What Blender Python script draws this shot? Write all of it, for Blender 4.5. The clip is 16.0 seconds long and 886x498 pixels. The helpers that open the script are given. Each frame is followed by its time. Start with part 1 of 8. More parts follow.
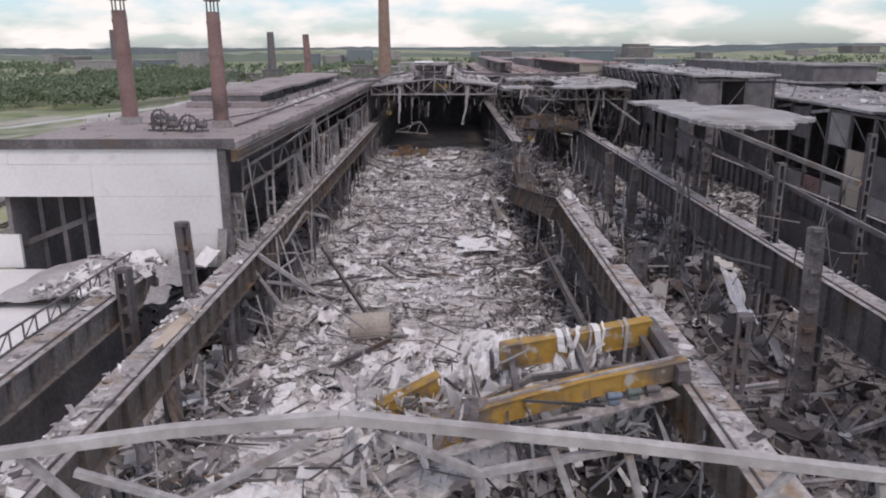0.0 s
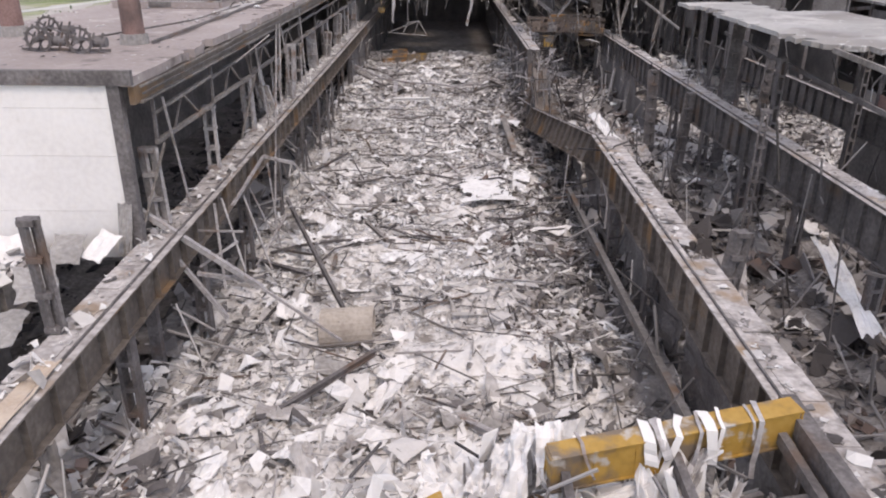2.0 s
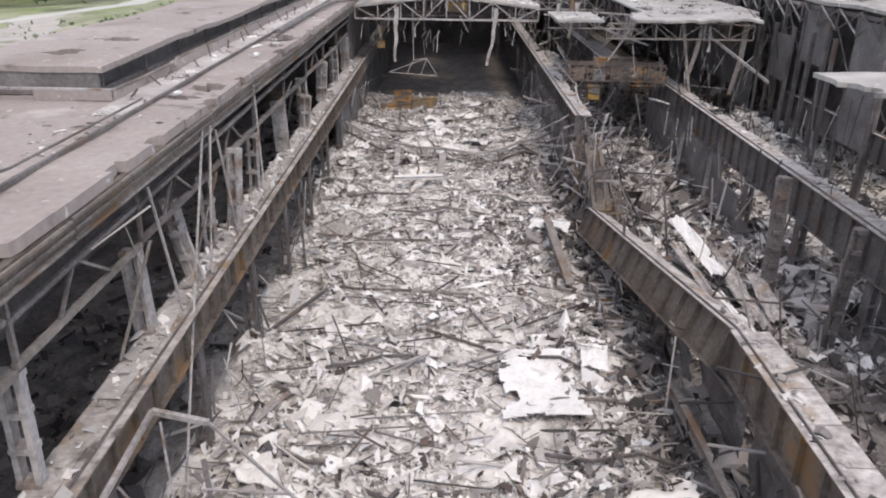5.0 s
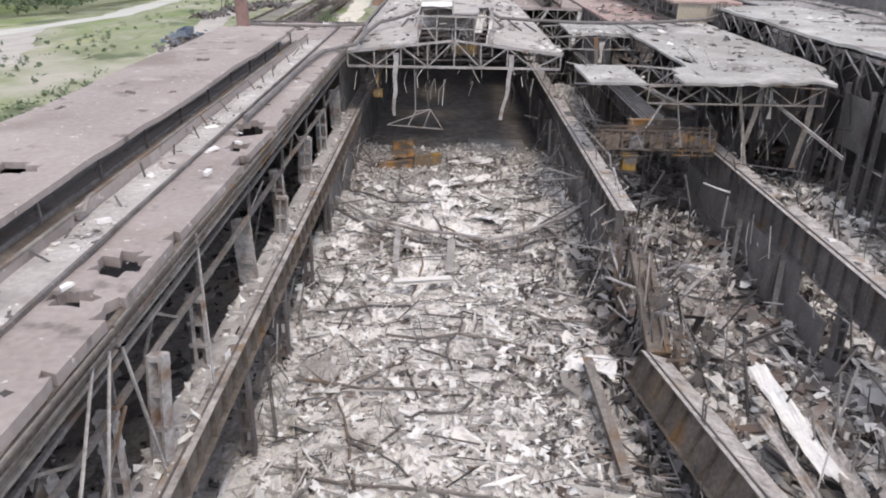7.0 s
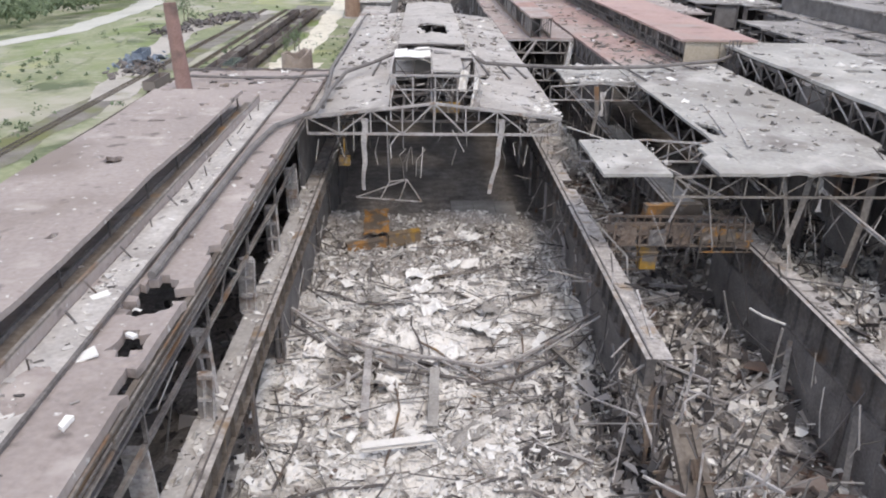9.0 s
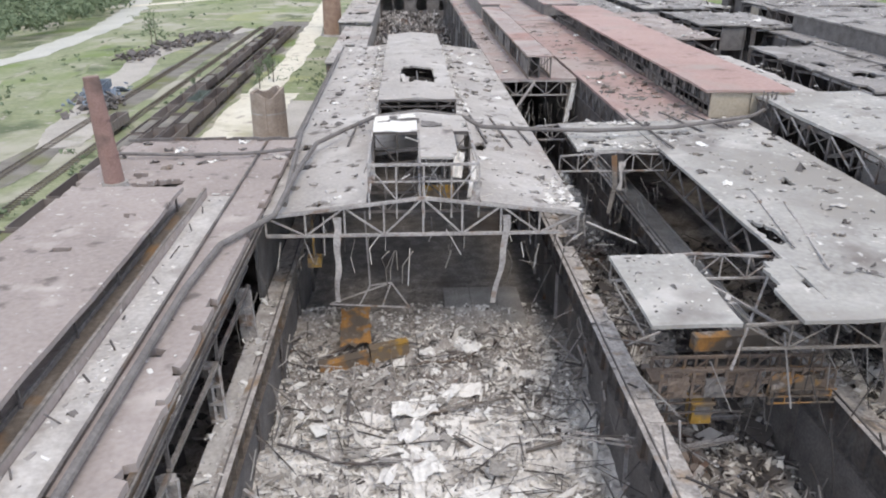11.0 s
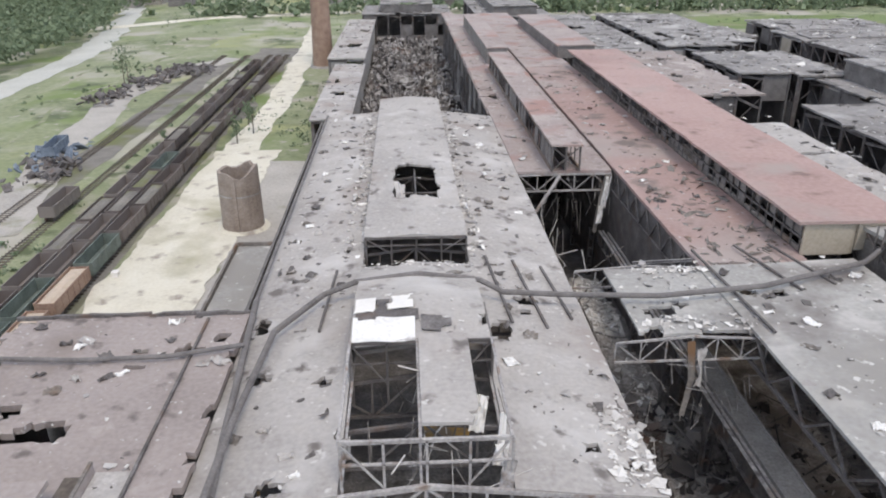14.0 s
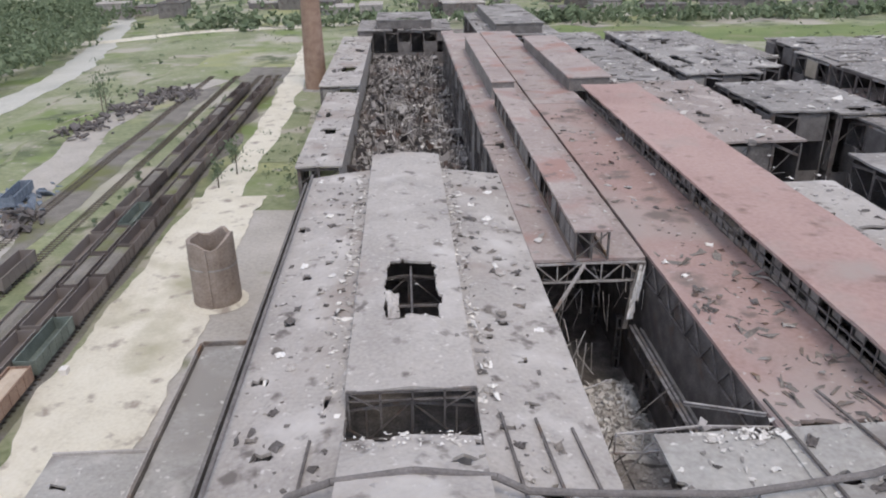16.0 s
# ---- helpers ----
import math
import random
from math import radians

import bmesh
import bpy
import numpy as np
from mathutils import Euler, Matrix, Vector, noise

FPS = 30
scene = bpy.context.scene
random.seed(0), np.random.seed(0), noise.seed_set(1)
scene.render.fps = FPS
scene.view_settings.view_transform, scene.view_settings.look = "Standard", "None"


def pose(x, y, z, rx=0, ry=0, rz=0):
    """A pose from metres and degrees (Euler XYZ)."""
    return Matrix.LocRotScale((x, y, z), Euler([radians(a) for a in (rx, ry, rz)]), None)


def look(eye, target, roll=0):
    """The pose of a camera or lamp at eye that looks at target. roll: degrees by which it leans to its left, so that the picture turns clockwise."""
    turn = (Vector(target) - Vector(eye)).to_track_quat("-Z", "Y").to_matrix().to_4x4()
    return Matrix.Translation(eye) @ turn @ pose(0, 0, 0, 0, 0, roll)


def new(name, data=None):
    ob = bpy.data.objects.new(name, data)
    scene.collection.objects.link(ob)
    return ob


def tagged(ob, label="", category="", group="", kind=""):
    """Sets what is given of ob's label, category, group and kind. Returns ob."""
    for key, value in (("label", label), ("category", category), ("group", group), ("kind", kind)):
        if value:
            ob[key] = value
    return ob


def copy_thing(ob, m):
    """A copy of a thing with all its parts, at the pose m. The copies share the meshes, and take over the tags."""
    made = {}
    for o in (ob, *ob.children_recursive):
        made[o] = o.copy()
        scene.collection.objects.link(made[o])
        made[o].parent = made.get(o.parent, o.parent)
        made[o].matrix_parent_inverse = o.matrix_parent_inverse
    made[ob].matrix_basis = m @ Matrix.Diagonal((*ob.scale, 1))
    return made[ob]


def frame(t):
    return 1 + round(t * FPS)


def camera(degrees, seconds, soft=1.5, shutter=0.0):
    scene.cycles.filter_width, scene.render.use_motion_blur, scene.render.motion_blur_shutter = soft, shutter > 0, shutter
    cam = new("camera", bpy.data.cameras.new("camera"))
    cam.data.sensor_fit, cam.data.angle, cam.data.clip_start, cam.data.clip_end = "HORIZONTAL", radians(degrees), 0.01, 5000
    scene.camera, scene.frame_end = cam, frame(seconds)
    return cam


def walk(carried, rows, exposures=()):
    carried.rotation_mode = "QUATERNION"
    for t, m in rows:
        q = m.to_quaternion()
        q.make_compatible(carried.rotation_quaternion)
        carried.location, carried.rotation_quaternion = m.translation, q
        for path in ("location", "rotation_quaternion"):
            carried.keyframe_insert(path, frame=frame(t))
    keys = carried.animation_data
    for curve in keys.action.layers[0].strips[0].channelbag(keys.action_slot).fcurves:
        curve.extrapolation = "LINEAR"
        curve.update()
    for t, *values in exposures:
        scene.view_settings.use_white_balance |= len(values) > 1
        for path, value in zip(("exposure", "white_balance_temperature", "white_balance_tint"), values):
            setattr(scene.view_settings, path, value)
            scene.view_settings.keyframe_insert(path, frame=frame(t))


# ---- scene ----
cam = camera(62.0, 16.0, soft=2.0)
PATH = [
    (0, (1.114, 14.405, 28.063), (1.104, 16.335, 27.538), -0.2),
    (0.5, (1.033, 19.289, 27.955), (1.023, 21.193, 27.344), -0.2),
    (1, (0.942, 24.777, 27.893), (0.934, 26.647, 27.183), 0.0),
    (1.5, (0.868, 30.032, 27.913), (0.861, 31.873, 27.131), 0.2),
    (2, (0.529, 35.638, 27.85), (0.527, 37.476, 27.062), 0.4),
    (2.5, (0.167, 40.868, 27.818), (0.168, 42.707, 27.03), 0.5),
    (3, (-0.283, 46.302, 27.935), (-0.279, 48.141, 27.147), 0.7),
    (5.5, (-2.005, 74.629, 31.854), (-2.009, 76.465, 31.061), 0.8),
    (6, (-2.364, 79.609, 33.114), (-2.366, 81.443, 32.317), 0.9),
    (6.5, (-2.703, 84.476, 34.208), (-2.704, 86.31, 33.412), 1.0),
    (7, (-3.014, 89.468, 35.437), (-3.013, 91.303, 34.64), 1.0),
    (7.5, (-3.261, 94.281, 36.604), (-3.257, 96.114, 35.805), 1.2),
    (8, (-3.61, 99.46, 37.678), (-3.593, 101.294, 36.881), 1.0),
    (8.5, (-3.487, 104.202, 39.065), (-3.451, 106.033, 38.262), 1.1),
    (9, (-3.115, 109.302, 40.479), (-3.061, 111.131, 39.672), 0.8),
    (11.5, (-3.145, 134.783, 46.143), (-3.054, 136.612, 45.338), 0.1),
    (12, (-2.974, 139.958, 47.557), (-2.883, 141.786, 46.75), -0.0),
    (12.5, (-2.87, 144.883, 48.695), (-2.779, 146.711, 47.888), -0.1),
    (13, (-2.691, 150.154, 49.955), (-2.601, 151.982, 49.15), -0.1),
    (13.5, (-2.616, 155.129, 51.069), (-2.524, 156.958, 50.266), -0.2),
    (14, (-2.478, 160.396, 52.359), (-2.387, 162.226, 51.556), -0.3),
    (14.5, (-2.313, 165.358, 53.558), (-2.222, 167.187, 52.754), -0.4),
    (15, (-2.135, 170.652, 54.878), (-2.043, 172.48, 54.072), -0.4),
    (15.5, (-1.649, 175.839, 56.099), (-1.563, 177.666, 55.291), -0.8),
    (16, (-1.541, 181.094, 57.097), (-1.452, 182.924, 56.294), -0.7),
]
EXPOSURES = [(0, 0.0, 7400, 18), (0.5, 0.17, 7600, 19), (1, 0.38, 7700, 18), (1.5, 0.55, 7850, 17), (3, 0.58, 7850, 15), (5.5, 0.69, 7850, 12), (9, 0.73, 7700, 10), (11.5, 0.69, 7600, 8), (13.5, 0.57, 7600, 8), (14.5, 0.46, 7600, 9), (16, 0.35, 7600, 11)]
walk(cam, [(t, look(eye, target, roll)) for t, eye, target, roll in PATH], EXPOSURES)

# ---- world and light ----
world = bpy.data.worlds.new("world")
scene.world = world
world.use_nodes = True
wn, wl = world.node_tree.nodes, world.node_tree.links
wn.clear()
sky = wn.new("ShaderNodeTexSky")
sky.sky_type, sky.sun_disc = "NISHITA", False
sky.sun_elevation, sky.sun_rotation = radians(57), radians(160)
sky.altitude, sky.air_density, sky.dust_density, sky.ozone_density = 50, 1.0, 1.0, 2.5
sky_bg = wn.new("ShaderNodeBackground")
sky_bg.inputs["Strength"].default_value = 0.15
cloud_bg = wn.new("ShaderNodeBackground")
cloud_bg.inputs["Color"].default_value = (0.9, 0.94, 1.0, 1)
cloud_bg.inputs["Strength"].default_value = 1.05
coords = wn.new("ShaderNodeTexCoord")
stretch = wn.new("ShaderNodeMapping")
stretch.inputs["Scale"].default_value = (3.0, 3.0, 9.0)
puffs = wn.new("ShaderNodeTexNoise")
puffs.inputs["Scale"].default_value, puffs.inputs["Detail"].default_value = 3.2, 8
cover = wn.new("ShaderNodeValToRGB")
cover.color_ramp.elements[0].position, cover.color_ramp.elements[1].position = 0.43, 0.6
cover.color_ramp.elements[0].color = (0.08, 0.08, 0.08, 1)
blend = wn.new("ShaderNodeMixShader")
wout = wn.new("ShaderNodeOutputWorld")
wl.new(coords.outputs["Generated"], stretch.inputs["Vector"])
wl.new(stretch.outputs["Vector"], puffs.inputs["Vector"])
wl.new(puffs.outputs["Fac"], cover.inputs["Fac"])
wl.new(cover.outputs["Color"], blend.inputs["Fac"])
blue = wn.new("ShaderNodeMix")
blue.data_type, blue.blend_type = "RGBA", "MULTIPLY"
blue.inputs[0].default_value = 1.0
blue.inputs[7].default_value = (0.76, 0.945, 1.16, 1)
wl.new(sky.outputs["Color"], blue.inputs[6])
wl.new(blue.outputs[2], sky_bg.inputs["Color"])
wl.new(sky_bg.outputs["Background"], blend.inputs[1])
wl.new(cloud_bg.outputs["Background"], blend.inputs[2])
wl.new(blend.outputs["Shader"], wout.inputs["Surface"])

sun_data = bpy.data.lights.new("sun", "SUN")
sun_data.energy, sun_data.angle, sun_data.color = 0.8, radians(14), (1.0, 0.95, 0.9)
sun = new("sun", sun_data)
sun.matrix_world = look((29, -60, 130), (0, 20, 0))


# ---- materials ----
def mat(name, colours, scale=0.6, fine=9.0, rough=0.85, metal=0.0, bump=0.25, island=0.0, spots=None, obj_random=0.0, dist=0.05):
    """colours: dark, middle, light; island: share of colour taken from each loose piece; spots: (colour, scale, from, to)."""
    m = bpy.data.materials.new(name)
    m.use_nodes = True
    n, l = m.node_tree.nodes, m.node_tree.links
    b = n["Principled BSDF"]
    b.inputs["Roughness"].default_value, b.inputs["Metallic"].default_value = rough, metal
    tc = n.new("ShaderNodeNewGeometry")
    big, small = n.new("ShaderNodeTexNoise"), n.new("ShaderNodeTexNoise")
    for t, s, d in ((big, scale, 6), (small, fine, 4)):
        t.inputs["Scale"].default_value, t.inputs["Detail"].default_value = s, d
        l.new(tc.outputs["Position"], t.inputs["Vector"])
    mix = n.new("ShaderNodeMath")
    mix.operation = "MULTIPLY_ADD"
    mix.inputs[1].default_value = 0.45
    l.new(small.outputs["Fac"], mix.inputs[0])
    half = n.new("ShaderNodeMath")
    half.operation = "MULTIPLY"
    half.inputs[1].default_value = 0.55
    l.new(big.outputs["Fac"], half.inputs[0])
    l.new(half.outputs[0], mix.inputs[2])
    fac = mix.outputs[0]
    for share, source in ((island, "Random Per Island"), (obj_random, "Random")):
        if share:
            rnd = tc if source != "Random" else n.new("ShaderNodeObjectInfo")
            mm = n.new("ShaderNodeMix")
            mm.inputs[0].default_value = share
            l.new(fac, mm.inputs[2])
            l.new(rnd.outputs[source], mm.inputs[3])
            fac = mm.outputs[0]
    ramp = n.new("ShaderNodeValToRGB")
    ramp.color_ramp.elements[0].position, ramp.color_ramp.elements[1].position = 0.3, 0.72
    if island or obj_random:
        ramp.color_ramp.elements[0].position, ramp.color_ramp.elements[1].position = 0.12, 0.88
    mid = ramp.color_ramp.elements.new(0.5)
    for e, c in zip(ramp.color_ramp.elements, colours):
        e.color = (*c, 1)
    l.new(fac, ramp.inputs["Fac"])
    colour = ramp.outputs["Color"]
    for sp in (spots or ()):
        c, s, lo, hi = sp
        st = n.new("ShaderNodeTexNoise")
        st.inputs["Scale"].default_value, st.inputs["Detail"].default_value = s, 8
        off = n.new("ShaderNodeVectorMath")
        off.operation = "ADD"
        off.inputs[1].default_value = (s * 37 + 2.3, s * 11 + 6.1, 9)
        l.new(tc.outputs["Position"], off.inputs[0])
        l.new(off.outputs[0], st.inputs["Vector"])
        mr = n.new("ShaderNodeMapRange")
        mr.inputs["From Min"].default_value, mr.inputs["From Max"].default_value = lo, hi
        l.new(st.outputs["Fac"], mr.inputs["Value"])
        mx = n.new("ShaderNodeMix")
        mx.data_type = "RGBA"
        l.new(mr.outputs["Result"], mx.inputs[0])
        l.new(colour, mx.inputs[6])
        mx.inputs[7].default_value = (*c, 1)
        colour = mx.outputs[2]
    l.new(colour, b.inputs["Base Color"])
    if bump:
        bp = n.new("ShaderNodeBump")
        bp.inputs["Strength"].default_value, bp.inputs["Distance"].default_value = bump, dist
        l.new(small.outputs["Fac"], bp.inputs["Height"])
        l.new(bp.outputs["Normal"], b.inputs["Normal"])
    return m


STEEL = mat("burnt_steel", ((0.06, 0.052, 0.052), (0.13, 0.116, 0.116), (0.26, 0.24, 0.24)), 0.5, 5, 0.75, 0.0, 0.3, spots=[((0.15, 0.095, 0.07), 0.35, 0.58, 0.76)])
PALE_STEEL = mat("ash_covered_steel", ((0.2, 0.182, 0.182), (0.38, 0.355, 0.355), (0.58, 0.55, 0.55)), 0.5, 4, 0.8, 0.0, 0.3, spots=[((0.2, 0.12, 0.08), 0.6, 0.56, 0.72)])
GIRDER = mat("weathered_girder_steel", ((0.1, 0.088, 0.083), (0.21, 0.187, 0.175), (0.37, 0.333, 0.315)), 0.3, 3, 0.75, 0.0, 0.25, spots=[((0.2, 0.11, 0.06), 0.25, 0.56, 0.7)])
DIRTY_DECK = mat("rubble_covered_deck", ((0.2, 0.18, 0.17), (0.42, 0.385, 0.375), (0.7, 0.66, 0.65)), 0.9, 3.5, 0.9, 0, 0.6, spots=[((0.3, 0.21, 0.14), 0.4, 0.55, 0.72), ((0.14, 0.125, 0.12), 0.7, 0.58, 0.7)])
ROOF = mat("grey_roofing_felt", ((0.31, 0.285, 0.278), (0.42, 0.39, 0.38), (0.51, 0.478, 0.467)), 0.12, 2.5, 0.9, 0, 0.3, spots=[((0.56, 0.532, 0.525), 0.14, 0.55, 0.72), ((0.32, 0.27, 0.252), 0.07, 0.54, 0.7), ((0.17, 0.15, 0.145), 0.4, 0.6, 0.7), ((0.58, 0.555, 0.545), 1.3, 0.64, 0.7)])
FAR_ROOF = mat("soot_stained_far_roofing", ((0.17, 0.158, 0.158), (0.27, 0.253, 0.252), (0.37, 0.35, 0.348)), 0.07, 1.2, 0.9, 0, 0.3, spots=[((0.46, 0.44, 0.435), 0.09, 0.56, 0.7), ((0.1, 0.09, 0.09), 0.13, 0.56, 0.66), ((0.55, 0.53, 0.52), 0.6, 0.64, 0.7)])
WORN_ROOF = mat("stained_torn_roofing", ((0.27, 0.257, 0.25), (0.385, 0.371, 0.363), (0.495, 0.48, 0.47)), 0.15, 2.0, 0.9, 0, 0.35, spots=[((0.55, 0.525, 0.515), 0.16, 0.57, 0.7), ((0.2, 0.178, 0.172), 0.11, 0.54, 0.68), ((0.31, 0.292, 0.28), 0.06, 0.52, 0.64), ((0.6, 0.58, 0.57), 1.0, 0.64, 0.7)])
ROOF_BROWN = mat("brown_grey_roofing_felt", ((0.262, 0.219, 0.21), (0.345, 0.294, 0.284), (0.425, 0.37, 0.36)), 0.1, 2.5, 0.9, 0, 0.3, spots=[((0.5, 0.445, 0.43), 0.22, 0.6, 0.74), ((0.25, 0.205, 0.19), 0.09, 0.56, 0.7), ((0.16, 0.135, 0.13), 0.5, 0.61, 0.72), ((0.6, 0.57, 0.56), 1.6, 0.66, 0.71)])
ROOF_RED = mat("dusty_red_roofing", ((0.29, 0.187, 0.173), (0.383, 0.26, 0.243), (0.438, 0.325, 0.31)), 0.09, 2.0, 0.9, 0, 0.25, spots=[((0.39, 0.325, 0.312), 0.045, 0.5, 0.66), ((0.2, 0.16, 0.15), 0.16, 0.57, 0.68), ((0.2, 0.15, 0.14), 0.3, 0.6, 0.72), ((0.5, 0.46, 0.445), 0.9, 0.65, 0.72)])
RED_PAINT = mat("weathered_red_roof_paint", ((0.33, 0.212, 0.197), (0.418, 0.281, 0.264), (0.478, 0.347, 0.33)), 0.06, 1.5, 0.85, 0, 0.2, spots=[((0.37, 0.3, 0.285), 0.1, 0.54, 0.7), ((0.17, 0.11, 0.1), 0.25, 0.6, 0.74)])
ROOF_DUSTY = mat("dusty_pink_grey_roofing", ((0.29, 0.232, 0.225), (0.38, 0.315, 0.305), (0.46, 0.4, 0.39)), 0.1, 2.2, 0.9, 0, 0.3, spots=[((0.36, 0.22, 0.2), 0.1, 0.52, 0.66), ((0.18, 0.15, 0.145), 0.35, 0.6, 0.72), ((0.55, 0.52, 0.505), 1.1, 0.65, 0.71)])
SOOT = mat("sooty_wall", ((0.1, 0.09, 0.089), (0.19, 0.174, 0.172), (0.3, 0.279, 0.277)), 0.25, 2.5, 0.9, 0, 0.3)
WHITE_WALL = mat("white_wall_panels", ((0.72, 0.685, 0.67), (0.8, 0.77, 0.755), (0.86, 0.83, 0.815)), 0.2, 3, 0.85, 0, 0.12, spots=[((0.5, 0.46, 0.45), 0.4, 0.62, 0.8)])
CONCRETE = mat("dusty_concrete", ((0.2, 0.185, 0.18), (0.33, 0.31, 0.3), (0.5, 0.47, 0.46)), 0.4, 4, 0.9, 0, 0.4)
BEIGE_WALL = mat("beige_panel_wall", ((0.36, 0.31, 0.25), (0.46, 0.4, 0.33), (0.56, 0.5, 0.43)), 0.3, 3, 0.85, 0, 0.2)
BRICK_RED = mat("red_brick_chimney", ((0.19, 0.115, 0.105), (0.28, 0.175, 0.16), (0.36, 0.245, 0.228)), 0.5, 6, 0.9, 0, 0.4, spots=[((0.1, 0.075, 0.07), 0.3, 0.55, 0.75)])
YELLOW = mat("chipped_yellow_paint", ((0.3, 0.17, 0.045), (0.45, 0.26, 0.055), (0.52, 0.32, 0.09)), 0.4, 3, 0.6, 0, 0.15, spots=[((0.2, 0.15, 0.11), 0.5, 0.47, 0.58), ((0.5, 0.46, 0.42), 0.9, 0.6, 0.68)])
ORANGE = mat("faded_orange_paint", ((0.26, 0.13, 0.05), (0.42, 0.21, 0.07), (0.5, 0.28, 0.1)), 0.5, 3, 0.7, 0, 0.15, spots=[((0.15, 0.12, 0.1), 0.5, 0.42, 0.53), ((0.3, 0.26, 0.24), 0.9, 0.58, 0.66)])
RUBBLE_BED = mat("ash_and_rubble_bed", ((0.36, 0.332, 0.32), (0.66, 0.625, 0.61), (0.88, 0.85, 0.835)), 0.5, 3.0, 0.95, 0, 0.8, dist=0.2, spots=[((0.84, 0.81, 0.795), 0.06, 0.48, 0.6), ((0.24, 0.208, 0.192), 0.11, 0.58, 0.76), ((0.26, 0.228, 0.208), 0.45, 0.57, 0.68)])
# rubble colour for sooty floors, dark enough to hold the bays' shade
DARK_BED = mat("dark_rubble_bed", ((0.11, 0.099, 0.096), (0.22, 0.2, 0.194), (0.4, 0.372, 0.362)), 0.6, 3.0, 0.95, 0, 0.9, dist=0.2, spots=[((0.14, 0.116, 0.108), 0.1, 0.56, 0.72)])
SHARDS = mat("broken_roofing_and_concrete", ((0.2, 0.182, 0.173), (0.66, 0.63, 0.615), (0.93, 0.905, 0.89)), 0.3, 4, 0.9, 0, 0.3, island=0.55, spots=[((0.24, 0.208, 0.192), 0.11, 0.6, 0.8)])
SHARDS_ONE = mat("broken_grey_slab", ((0.15, 0.135, 0.13), (0.44, 0.408, 0.395), (0.82, 0.785, 0.77)), 0.8, 6, 0.9, 0, 0.3, obj_random=0.7, spots=[((0.2, 0.16, 0.135), 0.6, 0.6, 0.72)])
DARK_SHARDS = mat("sooty_scrap", ((0.045, 0.039, 0.04), (0.14, 0.125, 0.124), (0.52, 0.49, 0.48)), 0.8, 6, 0.9, 0, 0.3, island=0.75, spots=[((0.17, 0.1, 0.075), 0.12, 0.56, 0.72)])
DARK_STICKS = mat("sooty_bars", ((0.045, 0.04, 0.041), (0.12, 0.108, 0.109), (0.36, 0.34, 0.34)), 0.8, 6, 0.85, 0, 0.2, island=0.8)
WHITE_SHEET = mat("bright_white_sheet", ((0.62, 0.6, 0.595), (0.82, 0.8, 0.795), (0.9, 0.885, 0.88)), 0.5, 3, 0.7, 0, 0.25, spots=[((0.4, 0.36, 0.35), 0.7, 0.62, 0.76)])
STICKS = mat("bent_rods_and_laths", ((0.06, 0.053, 0.05), (0.26, 0.236, 0.226), (0.62, 0.585, 0.57)), 0.8, 6, 0.85, 0, 0.2, island=0.8)
GRASS = mat("dry_grass_ground", ((0.14, 0.17, 0.09), (0.25, 0.275, 0.165), (0.38, 0.38, 0.28)), 0.03, 0.6, 0.95, 0, 0.4, spots=[((0.42, 0.39, 0.34), 0.022, 0.5, 0.62), ((0.18, 0.235, 0.09), 0.03, 0.52, 0.64), ((0.32, 0.335, 0.175), 0.018, 0.57, 0.67), ((0.11, 0.135, 0.075), 0.05, 0.56, 0.66), ((0.38, 0.35, 0.31), 0.25, 0.62, 0.7)])
VERGE = mat("weedy_verge", ((0.15, 0.178, 0.095), (0.24, 0.265, 0.155), (0.36, 0.355, 0.26)), 0.08, 1.2, 0.95, 0, 0.4, spots=[((0.38, 0.345, 0.29), 0.06, 0.5, 0.62), ((0.1, 0.12, 0.06), 0.15, 0.58, 0.7)])
FIELD = mat("lush_green_field", ((0.1, 0.145, 0.05), (0.16, 0.215, 0.08), (0.23, 0.28, 0.12)), 0.03, 0.8, 0.95, 0, 0.4, spots=[((0.22, 0.23, 0.12), 0.05, 0.54, 0.68)])
DIRT = mat("pale_dirt", ((0.58, 0.535, 0.455), (0.69, 0.648, 0.56), (0.77, 0.733, 0.655)), 0.15, 2, 0.95, 0, 0.3, spots=[((0.42, 0.39, 0.29), 0.06, 0.57, 0.72), ((0.36, 0.31, 0.275), 0.3, 0.58, 0.7)])
YARD = mat("grey_yard", ((0.32, 0.29, 0.27), (0.43, 0.4, 0.375), (0.53, 0.495, 0.47)), 0.1, 1.5, 0.95, 0, 0.3, spots=[((0.16, 0.17, 0.08), 0.08, 0.58, 0.72)])
GRAVEL = mat("track_ballast", ((0.13, 0.118, 0.108), (0.2, 0.185, 0.17), (0.3, 0.275, 0.255)), 0.2, 3, 0.95, 0, 0.5, spots=[((0.15, 0.16, 0.07), 0.06, 0.5, 0.64)])
ROOF_SCRAP = mat("roof_scraps", ((0.07, 0.062, 0.062), (0.36, 0.335, 0.33), (0.76, 0.74, 0.73)), 0.8, 6, 0.9, 0, 0.3, island=0.8)
LEAVES = mat("tree_leaves", ((0.085, 0.12, 0.07), (0.145, 0.19, 0.115), (0.22, 0.265, 0.175)), 0.3, 4, 0.9, 0, 0, island=0.4)
BARK = mat("bark", ((0.06, 0.05, 0.04), (0.11, 0.09, 0.07), (0.17, 0.14, 0.11)), 2, 9, 0.9)
WAGON = mat("wagon_paint", ((0.09, 0.073, 0.07), (0.165, 0.137, 0.13), (0.25, 0.22, 0.208)), 0.4, 4, 0.7, 0, 0.15, obj_random=0.6)
